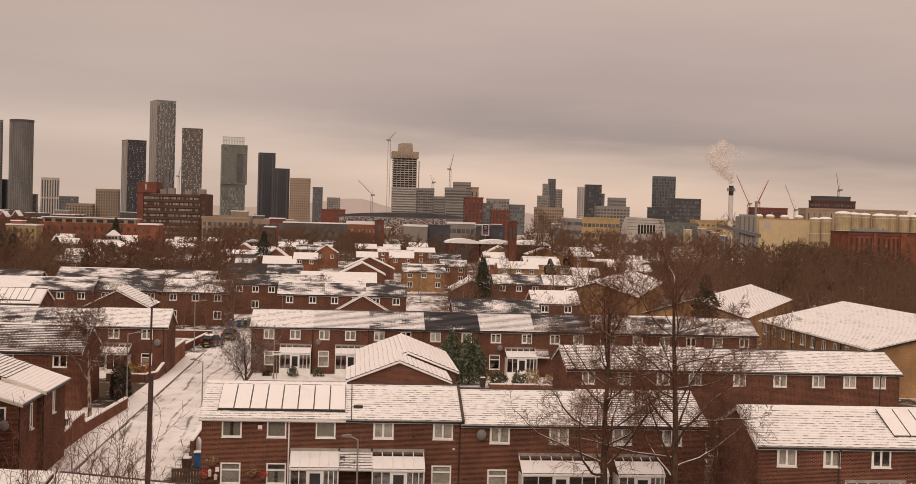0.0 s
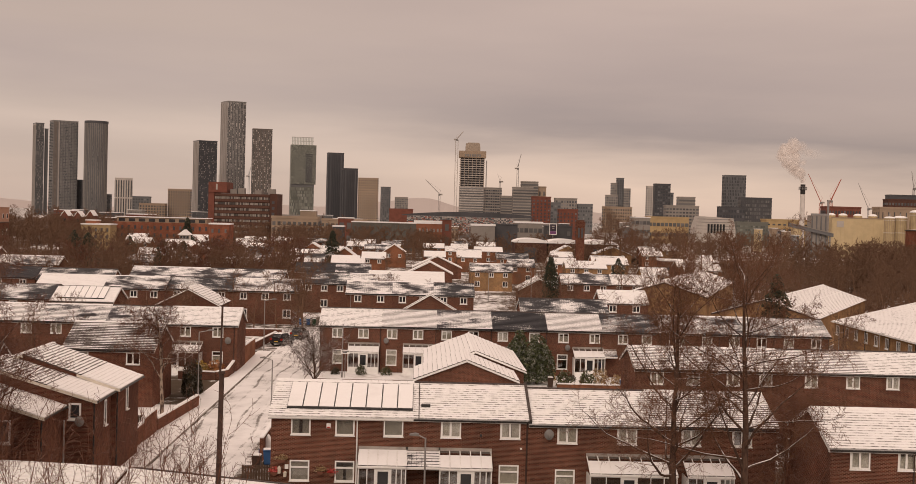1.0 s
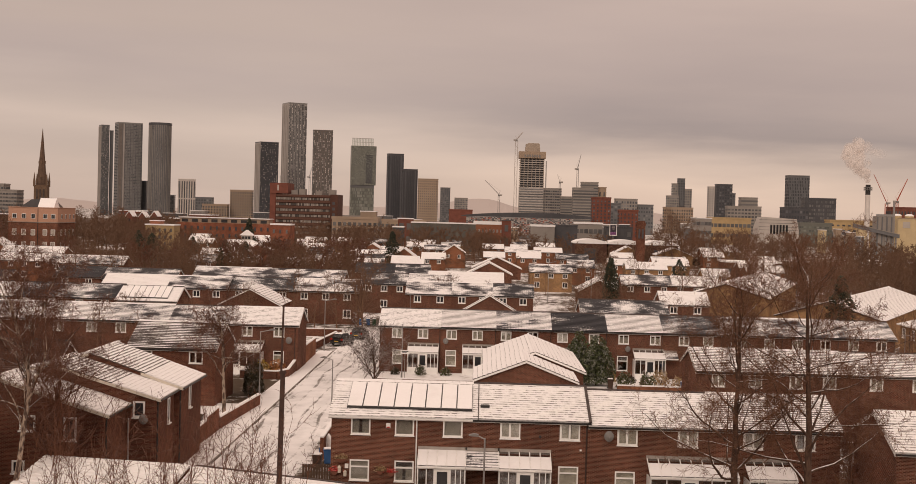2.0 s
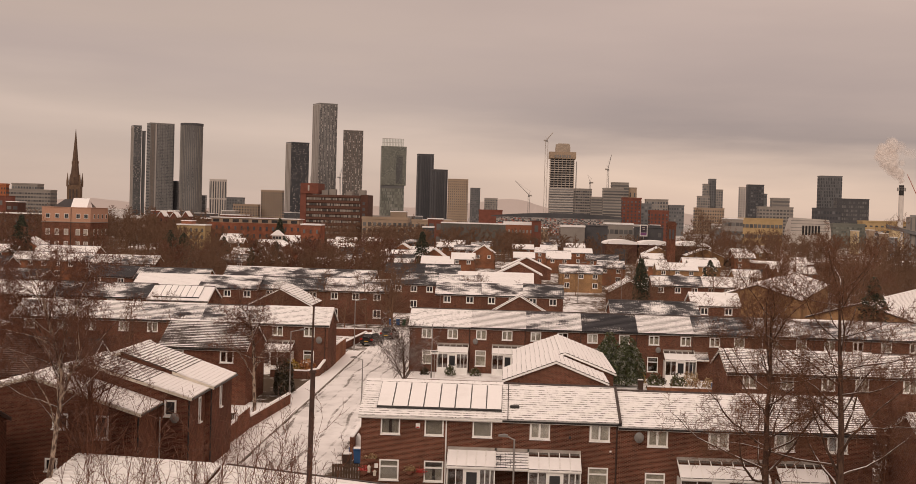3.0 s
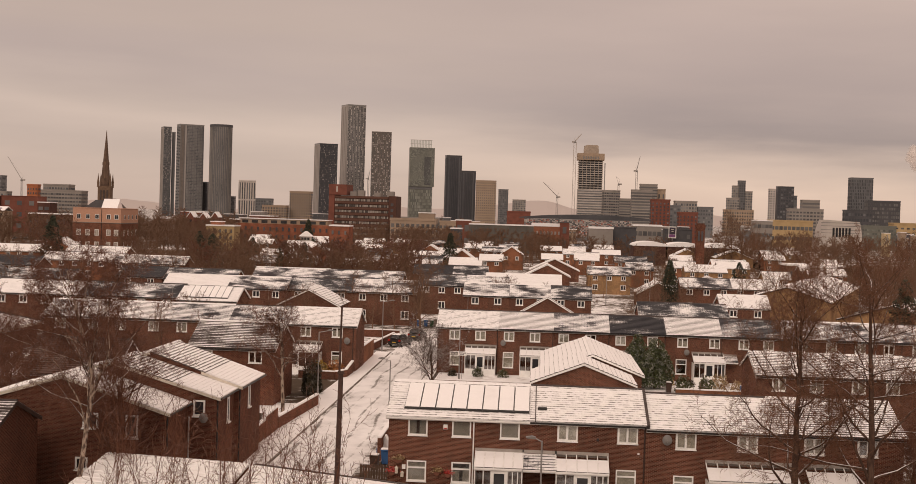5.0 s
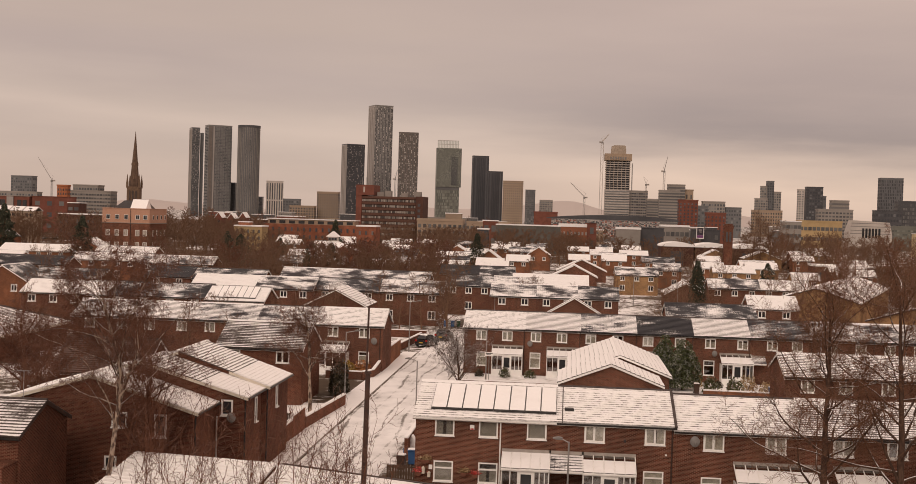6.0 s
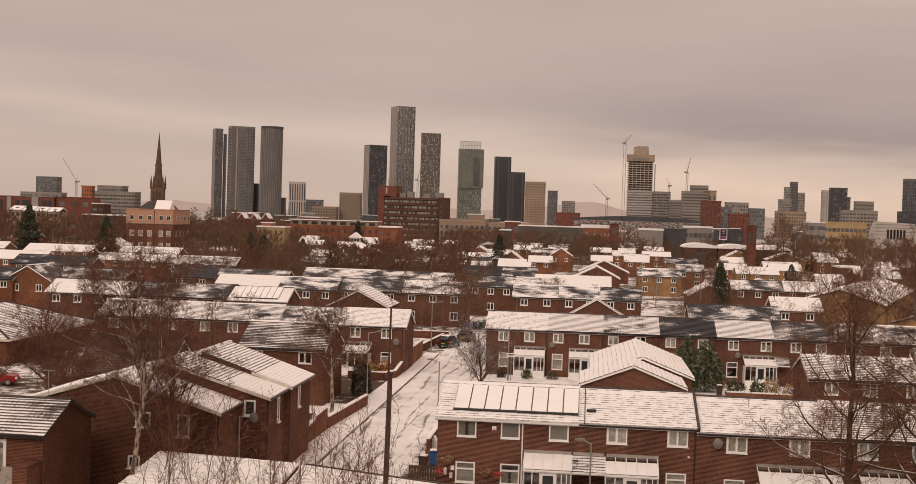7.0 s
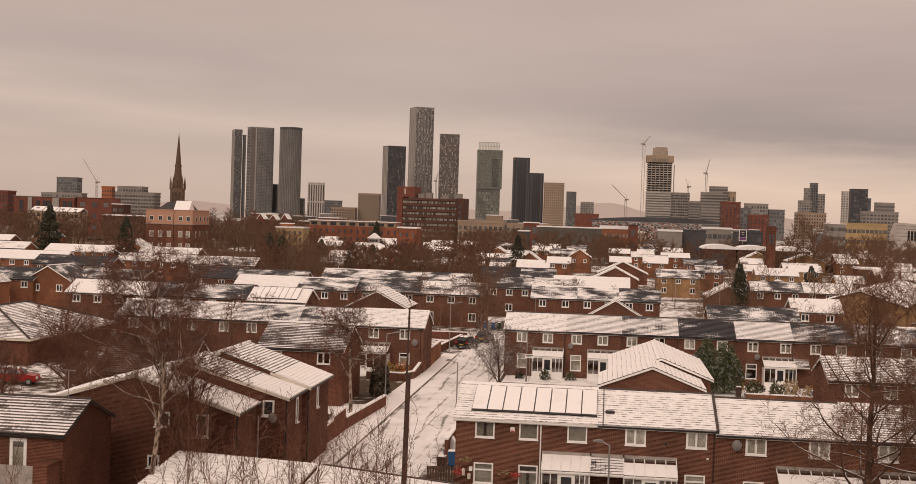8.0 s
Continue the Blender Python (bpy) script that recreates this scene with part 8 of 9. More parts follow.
AREAS = [  # x0, x1, y0, y1, how many, least and greatest height
    (124, 165, 330, 420, 66, 9.5, 11.8), (98, 132, 285, 345, 30, 9, 11.2), (150, 215, 340, 440, 56, 5.0, 7.0), (-240, -165, 400, 490, 56, 9.5, 13), (-190, -120, 480, 600, 80, 9, 11.5), (-110, -60, 400, 510, 30, 5, 7.5), (-62, 2, 430, 545, 84, 9, 10.8), (2, 110, 430, 545, 84, 6.8, 8.6), (30, 84, 436, 464, 34, 5.5, 7.2), (-60, 110, 310, 425, 50, 4, 6), (-150, -100, 420, 475, 40, 7, 9), (95, 150, 470, 600, 44, 7, 9.5), (115, 205, 640, 790, 46, 9, 11), (-130, -40, 545, 640, 40, 8, 11), (-130, 0, 640, 760, 34, 9, 12), (0, 180, 620, 780, 40, 9, 12),
             (-400, -190, 480, 860, 90, 9, 12.5), (-240, -172, 330, 440, 20, 6, 9), (-140, -112, 440, 560, 26, 7, 10), (-30, 60, 490, 545, 24, 7, 10), (-220, -120, 560, 800, 60, 9, 12), (-600, -60, 860, 1300, 40, 11, 15)]
woodland(AREAS, BARK_FAR, "far bare woods in a brown winter haze of twigs")
woodland([(-54, -26, 256, 300, 44, 8.5, 10.5), (-84, -62, 262, 300, 14, 7, 9)], BARK_RED, "copse of bare russet trees among the houses")


def scrub():
    """Low tangled undergrowth of the woods: one object."""
    rg = random.Random(15)
    sp = dict(segs=(3, 2, 1), taper=(0.4, 0.4, 0.6), wob=(0.14, 0.2, 0.2), up=(0.03, 0.05, 0.0), kids=(5, 2), angle=(38, 40), short=(0.3, 0.3), len=(0.65, 0.55), thin=(0.6, 0.6), min=0.035, **{"from": (0.05, 0.1)})
    kinds = []
    for k in range(4):
        n = 5
        kinds.append(branch_arrays(grow(700 + k, [(rg.gauss(0, 0.8), rg.gauss(0, 0.8), -0.05) for _ in range(n)], [(rg.gauss(0, 0.3), rg.gauss(0, 0.3), 1) for _ in range(n)], [rg.uniform(2.2, 3.4) for _ in range(n)], [0.05] * n, sp), (3, 3, 3)))
    vs, fs, base = [], [], 0
    for x0, x1, y0, y1, n in ((70, 118, 165, 235, 90), (100, 170, 215, 330, 220), (70, 100, 240, 330, 50), (95, 215, 330, 430, 160), (-78, -26, 228, 298, 70), (-130, -92, 322, 398, 40)):
        for _ in range(n):
            x, y = rg.uniform(x0, x1), rg.uniform(y0, y1)
            if any(a - 1 < x < b + 1 and c - 1 < y < d + 1 for a, b, c, d in FOOT):
                continue
            co, fa = kinds[rg.randrange(4)]
            s, a = rg.uniform(0.8, 1.5), rg.random() * math.tau
            m = np.array([[math.cos(a) * s * 1.4, -math.sin(a) * s * 1.4, 0], [math.sin(a) * s * 1.4, math.cos(a) * s * 1.4, 0], [0, 0, s]])
            vs.append(co @ m.T + np.array([x, y, 0]))
            fs.append(fa + base)
            base += len(co)
    me = quad_mesh("undergrowth", np.concatenate(vs), np.concatenate(fs))
    tagged(part_of_mesh("undergrowth", me, BARK_FAR, None), "tangled bare brown undergrowth below the trees", "shrubs", kind="stuff")


scrub()


def litter(x0, x1, y0, y1, seed):
    """Earth and leaves under a wood: a thin sheet with an uneven edge."""
    rg = random.Random(seed)
    bm = bmesh.new()
    pts = []
    n = 40
    for i in range(n):
        a = i / n * math.tau
        q = 1 + 0.10 * math.sin(a * 3 + seed) + rg.uniform(-0.05, 0.05)
        c, s = math.cos(a), math.sin(a)
        k = 1 / max(abs(c), abs(s)) ** 0.7
        pts.append(bm.verts.new(((x0 + x1) / 2 + (x1 - x0) / 2 * c * q * k, (y0 + y1) / 2 + (y1 - y0) / 2 * s * q * k, 0.03)))
    f = bm.faces.new(pts)
    r = bmesh.ops.extrude_face_region(bm, geom=[f])
    bmesh.ops.translate(bm, vec=(0, 0, 0.03), verts=[v for v in r["geom"] if isinstance(v, bmesh.types.BMVert)])
    tagged(part("woodland_floor", bm, LITTER, None), "dark leaf litter with scraps of snow under trees", "ground", kind="structure")


for i, r in enumerate(((90, 260, 185, 560), (-78, -26, 226, 300), (-260, -150, 335, 560), (-140, -70, 330, 520), (-40, 120, 440, 640), (-420, -100, 560, 900), (-560, -40, 900, 1500))):
    litter(*r, i)

for x, y, h, r, s in ((23.0, 215, 10.4, 1.5, 1), (47, 290, 8, 4.0, 2), (-120.5, 300, 14.0, 4.3, 3), (-155, 330, 16.4, 5.6, 4), (-100, 360, 10, 5.0, 5), (-62, 300, 9.5, 5, 6), (-55, 262, 8, 3, 7), (-88, 330, 10, 5, 8), (-24, 340, 12, 4, 9), (-75, 400, 14, 4, 12), (-70, 300, 10, 5, 10), (-51, 268, 10, 4, 13)):
    conifer("conifer", "dark green conifer dusted with snow", x, y, h, r, s, group="conifers", narrow=(s == 1), n=3600 if s in (3, 4) else 2600)
shrub("holly_tree", "rounded green holly tree with a little snow", 12.35, 126.6, 3.1, 3.0, 4.7, 21, HOLLY, n=6500, group="holly trees")
shrub("holly_tree", "rounded green holly tree with a little snow", 10.9, 131.2, 2.6, 2.0, 4.7, 22, HOLLY, n=4500, group="holly trees")
conifer("conifer", "tall broad evergreen behind the terrace", 44.0, 150.0, 11.0, 3.6, 23, mat=CONIFER, group="conifers", n=2600)
shrub("shrub", "round green garden shrub", 15.0, 124.5, 1.7, 1.7, 1.7, 1, SHRUB, group="garden shrubs")
shrub("shrub", "round green garden shrub", 17.5, 126.0, 1.6, 1.6, 1.5, 2, SHRUB, group="garden shrubs")
shrub("shrub", "yellow-green garden shrub by the porch", -5.9, 130.5, 1.1, 1.1, 1.1, 3, SHRUB, group="garden shrubs")
shrub("shrub", "golden shrub behind the garden wall", -22.3, 127.6, 2.0, 1.4, 1.5, 4, GOLD_SHRUB, n=700, group="garden shrubs")
shrub("shrub", "orange shrub behind the garden wall", -20.6, 127.4, 1.8, 1.4, 1.6, 5, ORANGE_SHRUB, n=700, group="garden shrubs")
for i, (x, y, w, h, mt, lb) in enumerate(((-3.2, 130.8, 1.2, 0.9, SHRUB, "low green shrub"), (2.6, 131.0, 1.0, 0.8, IVY, "low dark shrub"), (14.2, 129.8, 1.3, 1.0, GOLD_SHRUB, "low yellowish shrub"), (19.2, 128.2, 1.8, 1.5, STRAW, "straw-coloured dry shrub"),
                                           (20.9, 127.2, 1.4, 1.1, STRAW, "straw-coloured dry shrub"), (-8.6, 130.6, 0.9, 0.8, IVY, "low dark shrub"), (16.3, 129.4, 1.0, 0.7, IVY, "low dark shrub"))):
    shrub("shrub", lb + " in a snowy front garden", x, y, w, w, h, 60 + i, mt, n=420, group="garden shrubs")
shrub("hedge", "dark ivy-like hedge beside the lane", -20.6, 113.5, 1.7, 3.4, 3.2, 6, IVY, n=3600, group="garden shrubs")


def whips(x0, x1, y0, y1, n, h0, h1, seed, label):
    """A thicket of thin upright stems."""
    rg = random.Random(seed)
    sp = dict(segs=(7, 4, 3), taper=(0.3, 0.4, 0.6), wob=(0.07, 0.14, 0.18), up=(0.02, 0.05, 0.0), kids=(9, 5), angle=(32, 38), short=(0.4, 0.3), len=(0.34, 0.45), thin=(0.55, 0.6), min=0.011, **{"from": (0.25, 0.15)})
    out = grow(seed, [(rg.uniform(x0, x1), rg.uniform(y0, y1), -0.05) for _ in range(n)], [(rg.gauss(0, 0.12), rg.gauss(0, 0.12), 1) for _ in range(n)],
               [rg.uniform(h0, h1) for _ in range(n)], [rg.uniform(0.020, 0.034) for _ in range(n)], sp)
    ob = part_of_mesh("thicket", branch_mesh("thicket", out, (5, 3, 3)), BARK_RED, None)
    tagged(ob, label, "shrub", kind="stuff")


whips(-21.0, -8.6, 55.5, 60.5, 54, 4.8, 8.0, 1, "thicket of thin reddish saplings in front of the garages")
whips(-24.5, -20.4, 68.0, 70.6, 22, 2.5, 4.6, 2, "bare reddish bushes against the stepped houses")
whips(-34.0, -28.5, 56.0, 59.0, 14, 4.0, 5.2, 3, "thin saplings in front of the dark-brick house")

# ---------------------------------------------------------------- along the lane
def garden_wall(pts, h, label, thick=0.24, coping=True, mat=None):
    """A brick wall along a line of points, with a snowy coping."""
    ob = thing("garden_wall", label, "wall", "garden walls", at=(pts[0][0], pts[0][1], 0))
    for (xa, ya, ha), (xb, yb, hb) in zip(pts, pts[1:]):
        d = Vector((xb - xa, yb - ya))
        n = Vector((-d.y, d.x)).normalized() * thick / 2
        bm = bmesh.new()
        o = Vector((pts[0][0], pts[0][1]))
        a, b = Vector((xa, ya)) - o, Vector((xb, yb)) - o

        def ring(z0, z1, e):
            m = n * e
            v = [bm.verts.new((*(p + s * m), z)) for p, z in ((a, z0), (b, z1)) for s in (-1, 1)]
            return v
        for z0a, z0b, z1a, z1b, e, which in ((0, 0, ha, hb, 1.0, 0), (ha + 0.003, hb + 0.003, ha + 0.11, hb + 0.11, 1.25, 1)):
            bm = bmesh.new()
            lo, hi = ring(z0a, z0b, e), ring(z1a, z1b, e)
            for q in ((lo[0], lo[1], lo[3], lo[2]), (hi[0], hi[2], hi[3], hi[1]), (lo[0], lo[2], hi[2], hi[0]), (lo[1], hi[1], hi[3], lo[3]), (lo[0], hi[0], hi[1], lo[1]), (lo[2], lo[3], hi[3], hi[2])):
                bm.faces.new(q)
            bmesh.ops.recalc_face_normals(bm, faces=bm.faces[:])
            part(("wall", "coping")[which], bm, (mat or BRICK, SNOW)[which], ob)
    return ob


garden_wall([(-20.0, 86.6, 1.35), (-19.95, 90.5, 1.45), (-19.9, 90.6, 1.75), (-19.85, 94.6, 1.85)], 1.4, "stepped red-brick garden wall beside the lane with a snowy top", mat=BRICK_WALL)
garden_wall([(-19.85, 95.0, 1.0), (-18.95, 107.5, 1.0)], 1.0, "low red-brick garden wall along the lane, snow on top", mat=BRICK_WALL)
garden_wall([(-22.6, 75.5, 1.0), (-20.6, 82.6, 1.5)], 1.2, "sloping brick garden wall with a snowy top", mat=BRICK)
garden_wall([(-24.0, 124.8, 0.8), (-20.2, 124.4, 0.8), (-19.3, 126.0, 0.85), (-19.2, 129.8, 1.3)], 1.0, "low brick wall round the corner garden", mat=BRICK)
garden_wall([(-19.2, 137.2, 2.1), (-19.3, 146.5, 2.0)], 1.9, "tall orange-brick yard wall by the gable", mat=BRICK_ORANGE)
garden_wall([(-10.5, 92.0, 1.6), (-10.5, 84.6, 1.6)], 1.6, "red-brick yard wall beside the end house, snow on its top", mat=BRICK_WALL)
garden_wall([(-9.8, 122.4, 0.7), (0.3, 122.2, 0.7)], 0.7, "low garden wall before the middle terrace", mat=BRICK)
garden_wall([(14.0, 122.0, 0.7), (21.5, 121.8, 0.7)], 0.7, "low red-brick wall round a front garden", mat=BRICK_ORANGE)
garden_wall([(-20.2, 150.0, 0.9), (-19.0, 166.0, 0.9)], 0.9, "low dark brick wall along the far pavement", mat=BRICK_DARK)
garden_wall([(-34.0, 168.0, 1.0), (-18.5, 168.5, 1.0)], 1.0, "low dark brick wall along the side street", mat=BRICK_DARK)


def fence(x0, y0, x1, y1, h, n, label):
    ob = thing("fence", label, "fence", "garden fences", at=(x0, y0, 0), rz=math.degrees(math.atan2(y1 - y0, x1 - x0)))
    ln = math.hypot(x1 - x0, y1 - y0)
    for i in range(n):
        part("paling", boxes((ln * i / n, ln * i / n + ln / n * 0.9, 0, 0.03, 0.05, h)), WOOD, ob)
    for z in (0.3, h - 0.2):
        part("rail", boxes((0, ln, 0.032, 0.09, z, z + 0.08)), WOOD, ob)
    return ob


fence(-22.8, 94.5, -20.1, 94.8, 1.3, 14, "dark timber picket fence between garden walls")
fence(-10.75, 77.0, -8.75, 77.2, 1.3, 12, "dark timber fence by the end house")


def wooden_pole(x, y, z_thick, z_top):
    ob = thing("telegraph_pole", "dark timber pole carrying a thin mast", "pole", at=(x, y, 0))
    part("post", tube(bmesh.new(), (0, 0, 0), (0.1, 0, z_thick), 0.15, 0.125, 12), POLE, ob)
    part("cap", tube(bmesh.new(), (0.1, 0, z_thick), (0.1, 0, z_thick + 0.12), 0.19, 0.16, 12), POLE, ob)
    part("mast", tube(bmesh.new(), (0.02, 0, z_thick + 0.1), (0.06, 0, z_top), 0.055, 0.05, 8), POLE, ob)
    bm = boxes((-0.22, 0.22, -0.03, 0.03, z_thick - 1.72, z_thick - 1.66))
    part("step_iron", bm, STEEL, ob)


wooden_pole(-9.85, 62.0, 9.0, 12.4)


def lamp(x, y, h, arm, label="grey steel street lamp", mat=None, head=0.55):
    """A street lamp: column, door, bracket arm along x, and head."""
    ob = thing("street_lamp", label, "street lamp", "street lamps", at=(x, y, 0))
    mt = mat or STEEL
    part("column", tube(bmesh.new(), (0, 0, 0), (0, 0, h), 0.06, 0.045, 10), mt, ob)
    part("base", tube(bmesh.new(), (0, 0, 0), (0, 0, 1.1), 0.09, 0.09, 10), mt, ob)
    if arm:
        part("arm", tube(bmesh.new(), (0, 0, h - 0.05), (arm, 0, h + 0.12), 0.035, 0.03, 8), mt, ob)
        s = 1 if arm > 0 else -1
        bm = bmesh.new()
        prism(bm, [(arm, h + 0.08), (arm + s * head, h + 0.12), (arm + s * head, h + 0.20), (arm + s * head * 0.4, h + 0.27), (arm, h + 0.22)], "y", -0.11, 0.11)
        part("head", bevelled(bm, 0.02), GREY_PAINT, ob)
    return ob


lamp(0.6, 68.0, 4.9, -0.35, "grey street lamp in front of the end terrace")
lamp(-12.2, 104.5, 4.6, -0.5, "slim grey street lamp by the end house")
lamp(-19.7, 111.8, 6.1, 0.8, "grey street lamp by the hedge")
lamp(-20.6, 72.8, 4.6, 0, "slim grey sign post by the stepped houses")
lamp(-7.5, 124.2, 6.0, 0, "tall slim grey post before the middle terrace")
lamp(-18.75, 151.2, 6.2, 0.9, "tall grey street lamp at the side street")
lamp(118.0, 272.0, 9.0, -1.2, "tall grey street lamp by the wood")
lamp(22.0, 240.0, 8.0, 1.0, "tall grey street lamp in the snowy park")
lamp(14.0, 247.0, 8.0, 1.0, "tall grey street lamp in the snowy park")


def sign(x, y, z, w, h, label):
    ob = thing("street_sign", label, "sign", at=(x, y, 0))
    part("plate", bevelled(boxes((-w / 2, w / 2, -0.04, -0.015, z, z + h)), 0.006), UPVC, ob)
    part("post", tube(bmesh.new(), (0, 0, 0), (0, 0, z + h), 0.03, sides=8), STEEL, ob)
    part("lettering", boxes((-w * 0.38, w * 0.38, -0.046, -0.041, z + h * 0.55, z + h * 0.75), (-w * 0.3, w * 0.2, -0.046, -0.041, z + h * 0.25, z + h * 0.42)), BLACK_PLASTIC, ob, "dark unreadable lettering")


sign(-20.55, 72.6, 1.25, 1.0, 0.6, "small white sign on a grey post")
sign(-7.2, 124.0, 3.0, 0.9, 0.4, "white street sign on a post")


def wheelie_bin(x, y, col, label, rz=0.0, snowy=True):
    ob = thing("wheelie_bin", label, "bin", "wheelie bins", at=(x, y, 0), rz=rz)
    bm = bmesh.new()
    prism(bm, [(-0.22, 0.06), (0.22, 0.06), (0.29, 0.95), (-0.29, 0.95)], "y", -0.28, 0.28)
    part("body", bevelled(bm, 0.02), col, ob)
    bm = bmesh.new()
    prism(bm, [(-0.32, 0.955), (0.32, 0.955), (0.30, 1.03), (-0.30, 1.03)], "y", -0.33, 0.36)
    part("lid", bevelled(bm, 0.02), col, ob)
    if snowy:
        bm = bmesh.new()
        prism(bm, [(-0.28, 1.032), (0.28, 1.032), (0.22, 1.10), (-0.22, 1.10)], "y", -0.28, 0.3)
        part("snow_cap", bevelled(bm, 0.02), SNOW, ob)
    for s in (-0.27, 0.21):
        part("wheel", tube(bmesh.new(), (s, 0.30, 0.10), (s + 0.06, 0.30, 0.10), 0.10, sides=12), BLACK_PLASTIC, ob)
    part("handle", tube(bmesh.new(), (-0.25, 0.38, 0.99), (0.25, 0.38, 0.99), 0.02, sides=6), col, ob)


BLUE = plain("blue_plastic", (0.035, 0.10, 0.24), 0.4, vary=0.12)
GREENP = plain("green_plastic", (0.03, 0.07, 0.035), 0.4, vary=0.2)
BROWNP = plain("brown_bin_plastic", (0.06, 0.035, 0.025), 0.45, vary=0.2)
wheelie_bin(-9.95, 83.6, BLUE, "blue plastic wheelie bin with snow on its lid", 8)
wheelie_bin(-10.4, 81.6, BROWNP, "dark brown wheelie bin beside the blue one", -6)
wheelie_bin(-15.2, 76.5, BROWNP, "dark brown wheelie bin at the lane's foot", 12)
wheelie_bin(20.9, 123.8, BLUE, "blue plastic wheelie bin in a front garden", 5)
wheelie_bin(-17.6, 186.1, BLUE, "blue wheelie bin by the far terrace", 0)
wheelie_bin(-16.5, 186.2, BLUE, "blue wheelie bin by the far terrace", 5)
wheelie_bin(-15.6, 186.0, GREENP, "green wheelie bin by the far terrace", 5)
wheelie_bin(13.6, 124.4, BROWNP, "dark wheelie bin by a brick gatepost", 0)


def tuck(bm):
    """The cabin leans in towards its roof."""
    for v in bm.verts:
        v.co.y *= 1 - 0.20 * max(0.0, v.co.z - 0.98) / 0.55


def car(x, y, rz, col, label, snow_top=True):
    """A parked hatchback: body, cabin glass, wheels, lamps, plate."""
    ob = thing("car", label, "car", "parked cars", at=(x, y, 0.03), rz=rz)
    bm = bmesh.new()
    prof = [(-2.0, 0.30), (2.05, 0.30), (2.10, 0.62), (1.95, 0.85), (1.05, 0.98), (-1.75, 1.02), (-2.05, 0.90), (-2.12, 0.55)]
    prism(bm, prof, "y", -0.86, 0.86)
    part("body", bevelled(bm, 0.07, 2), col, ob, smooth=False)
    bm = bmesh.new()
    cab = [(-1.85, 0.99), (0.95, 0.97), (0.35, 1.46), (-1.15, 1.52), (-1.60, 1.40)]
    prism(bm, cab, "y", -0.72, 0.72)
    tuck(bm)
    part("cabin", bevelled(bm, 0.05, 2), col, ob)
    for nm, pr, a, b in (("rear_window", [(-1.86, 1.06), (-1.63, 1.36), (-1.67, 1.38), (-1.91, 1.07)], -0.56, 0.56), ("windscreen", [(0.90, 1.03), (0.42, 1.41), (0.46, 1.44), (0.97, 1.04)], -0.58, 0.58),
                         ("side_window", [(-1.5, 1.05), (0.72, 1.04), (0.28, 1.40), (-1.12, 1.44), (-1.4, 1.36)], 0.70, 0.735), ("side_window", [(-1.5, 1.05), (0.72, 1.04), (0.28, 1.40), (-1.12, 1.44), (-1.4, 1.36)], -0.735, -0.70)):
        gb = bmesh.new()
        prism(gb, pr, "y", a, b)
        tuck(gb)
        part(nm, gb, FAR_GLASS, ob)
    bm = bmesh.new()
    prism(bm, [(0.30, 1.475), (-1.15, 1.535), (-1.50, 1.47), (-1.15, 1.60 if snow_top else 1.55), (0.22, 1.54 if snow_top else 1.49)], "y", -0.68, 0.68)
    tuck(bm)
    part("roof", bm, SNOW if snow_top else col, ob)
    for wx in (-1.3, 1.35):
        for wy in (-0.88, 0.68):
            wh = part("wheel", tube(bmesh.new(), (wx, wy, 0.31), (wx, wy + 0.20, 0.31), 0.31, sides=18), BLACK_PLASTIC, ob)
            part("rim", tube(bmesh.new(), (wx, wy - 0.01, 0.31), (wx, wy + 0.21, 0.31), 0.19, sides=14), STEEL, wh)
    lampm = plain("red_lamp_lens", (0.35, 0.02, 0.015), 0.2)
    for wy in (-0.84, 0.58):
        part("tail_lamp", boxes((-2.15, -2.02, wy, wy + 0.26, 0.72, 0.95)), lampm, ob)
    for wy in (-0.80, 0.50):
        part("headlamp", boxes((2.0, 2.12, wy, wy + 0.30, 0.62, 0.78)), UPVC, ob)
    part("number_plate", boxes((-2.17, -2.13, -0.26, 0.26, 0.52, 0.63)), GOLDP, ob)
    part("bumper", bevelled(boxes((-2.18, -2.05, -0.84, 0.84, 0.30, 0.50)), 0.03), BLACK_PLASTIC, ob)
    return ob


GOLDP = plain("yellow_plate", (0.55, 0.36, 0.05), 0.5, vary=0.05)
CAR_DARK = plain("black_car_paint", (0.025, 0.022, 0.022), 0.25, 0.3, vary=0.1)
CAR_RED = plain("red_car_paint", (0.30, 0.02, 0.018), 0.25, 0.1, vary=0.1)
CAR_GREY = plain("grey_car_paint", (0.06, 0.055, 0.05), 0.3, 0.4, vary=0.1)
car(-17.3, 158.6, 74, CAR_DARK, "black hatchback parked in the snowy lane")
car(-15.9, 166.8, 82, CAR_GREY, "dark grey car parked farther up the lane", False)
car(-54.6, 110.0, 10, CAR_RED, "red van-like car parked in the snow", True)


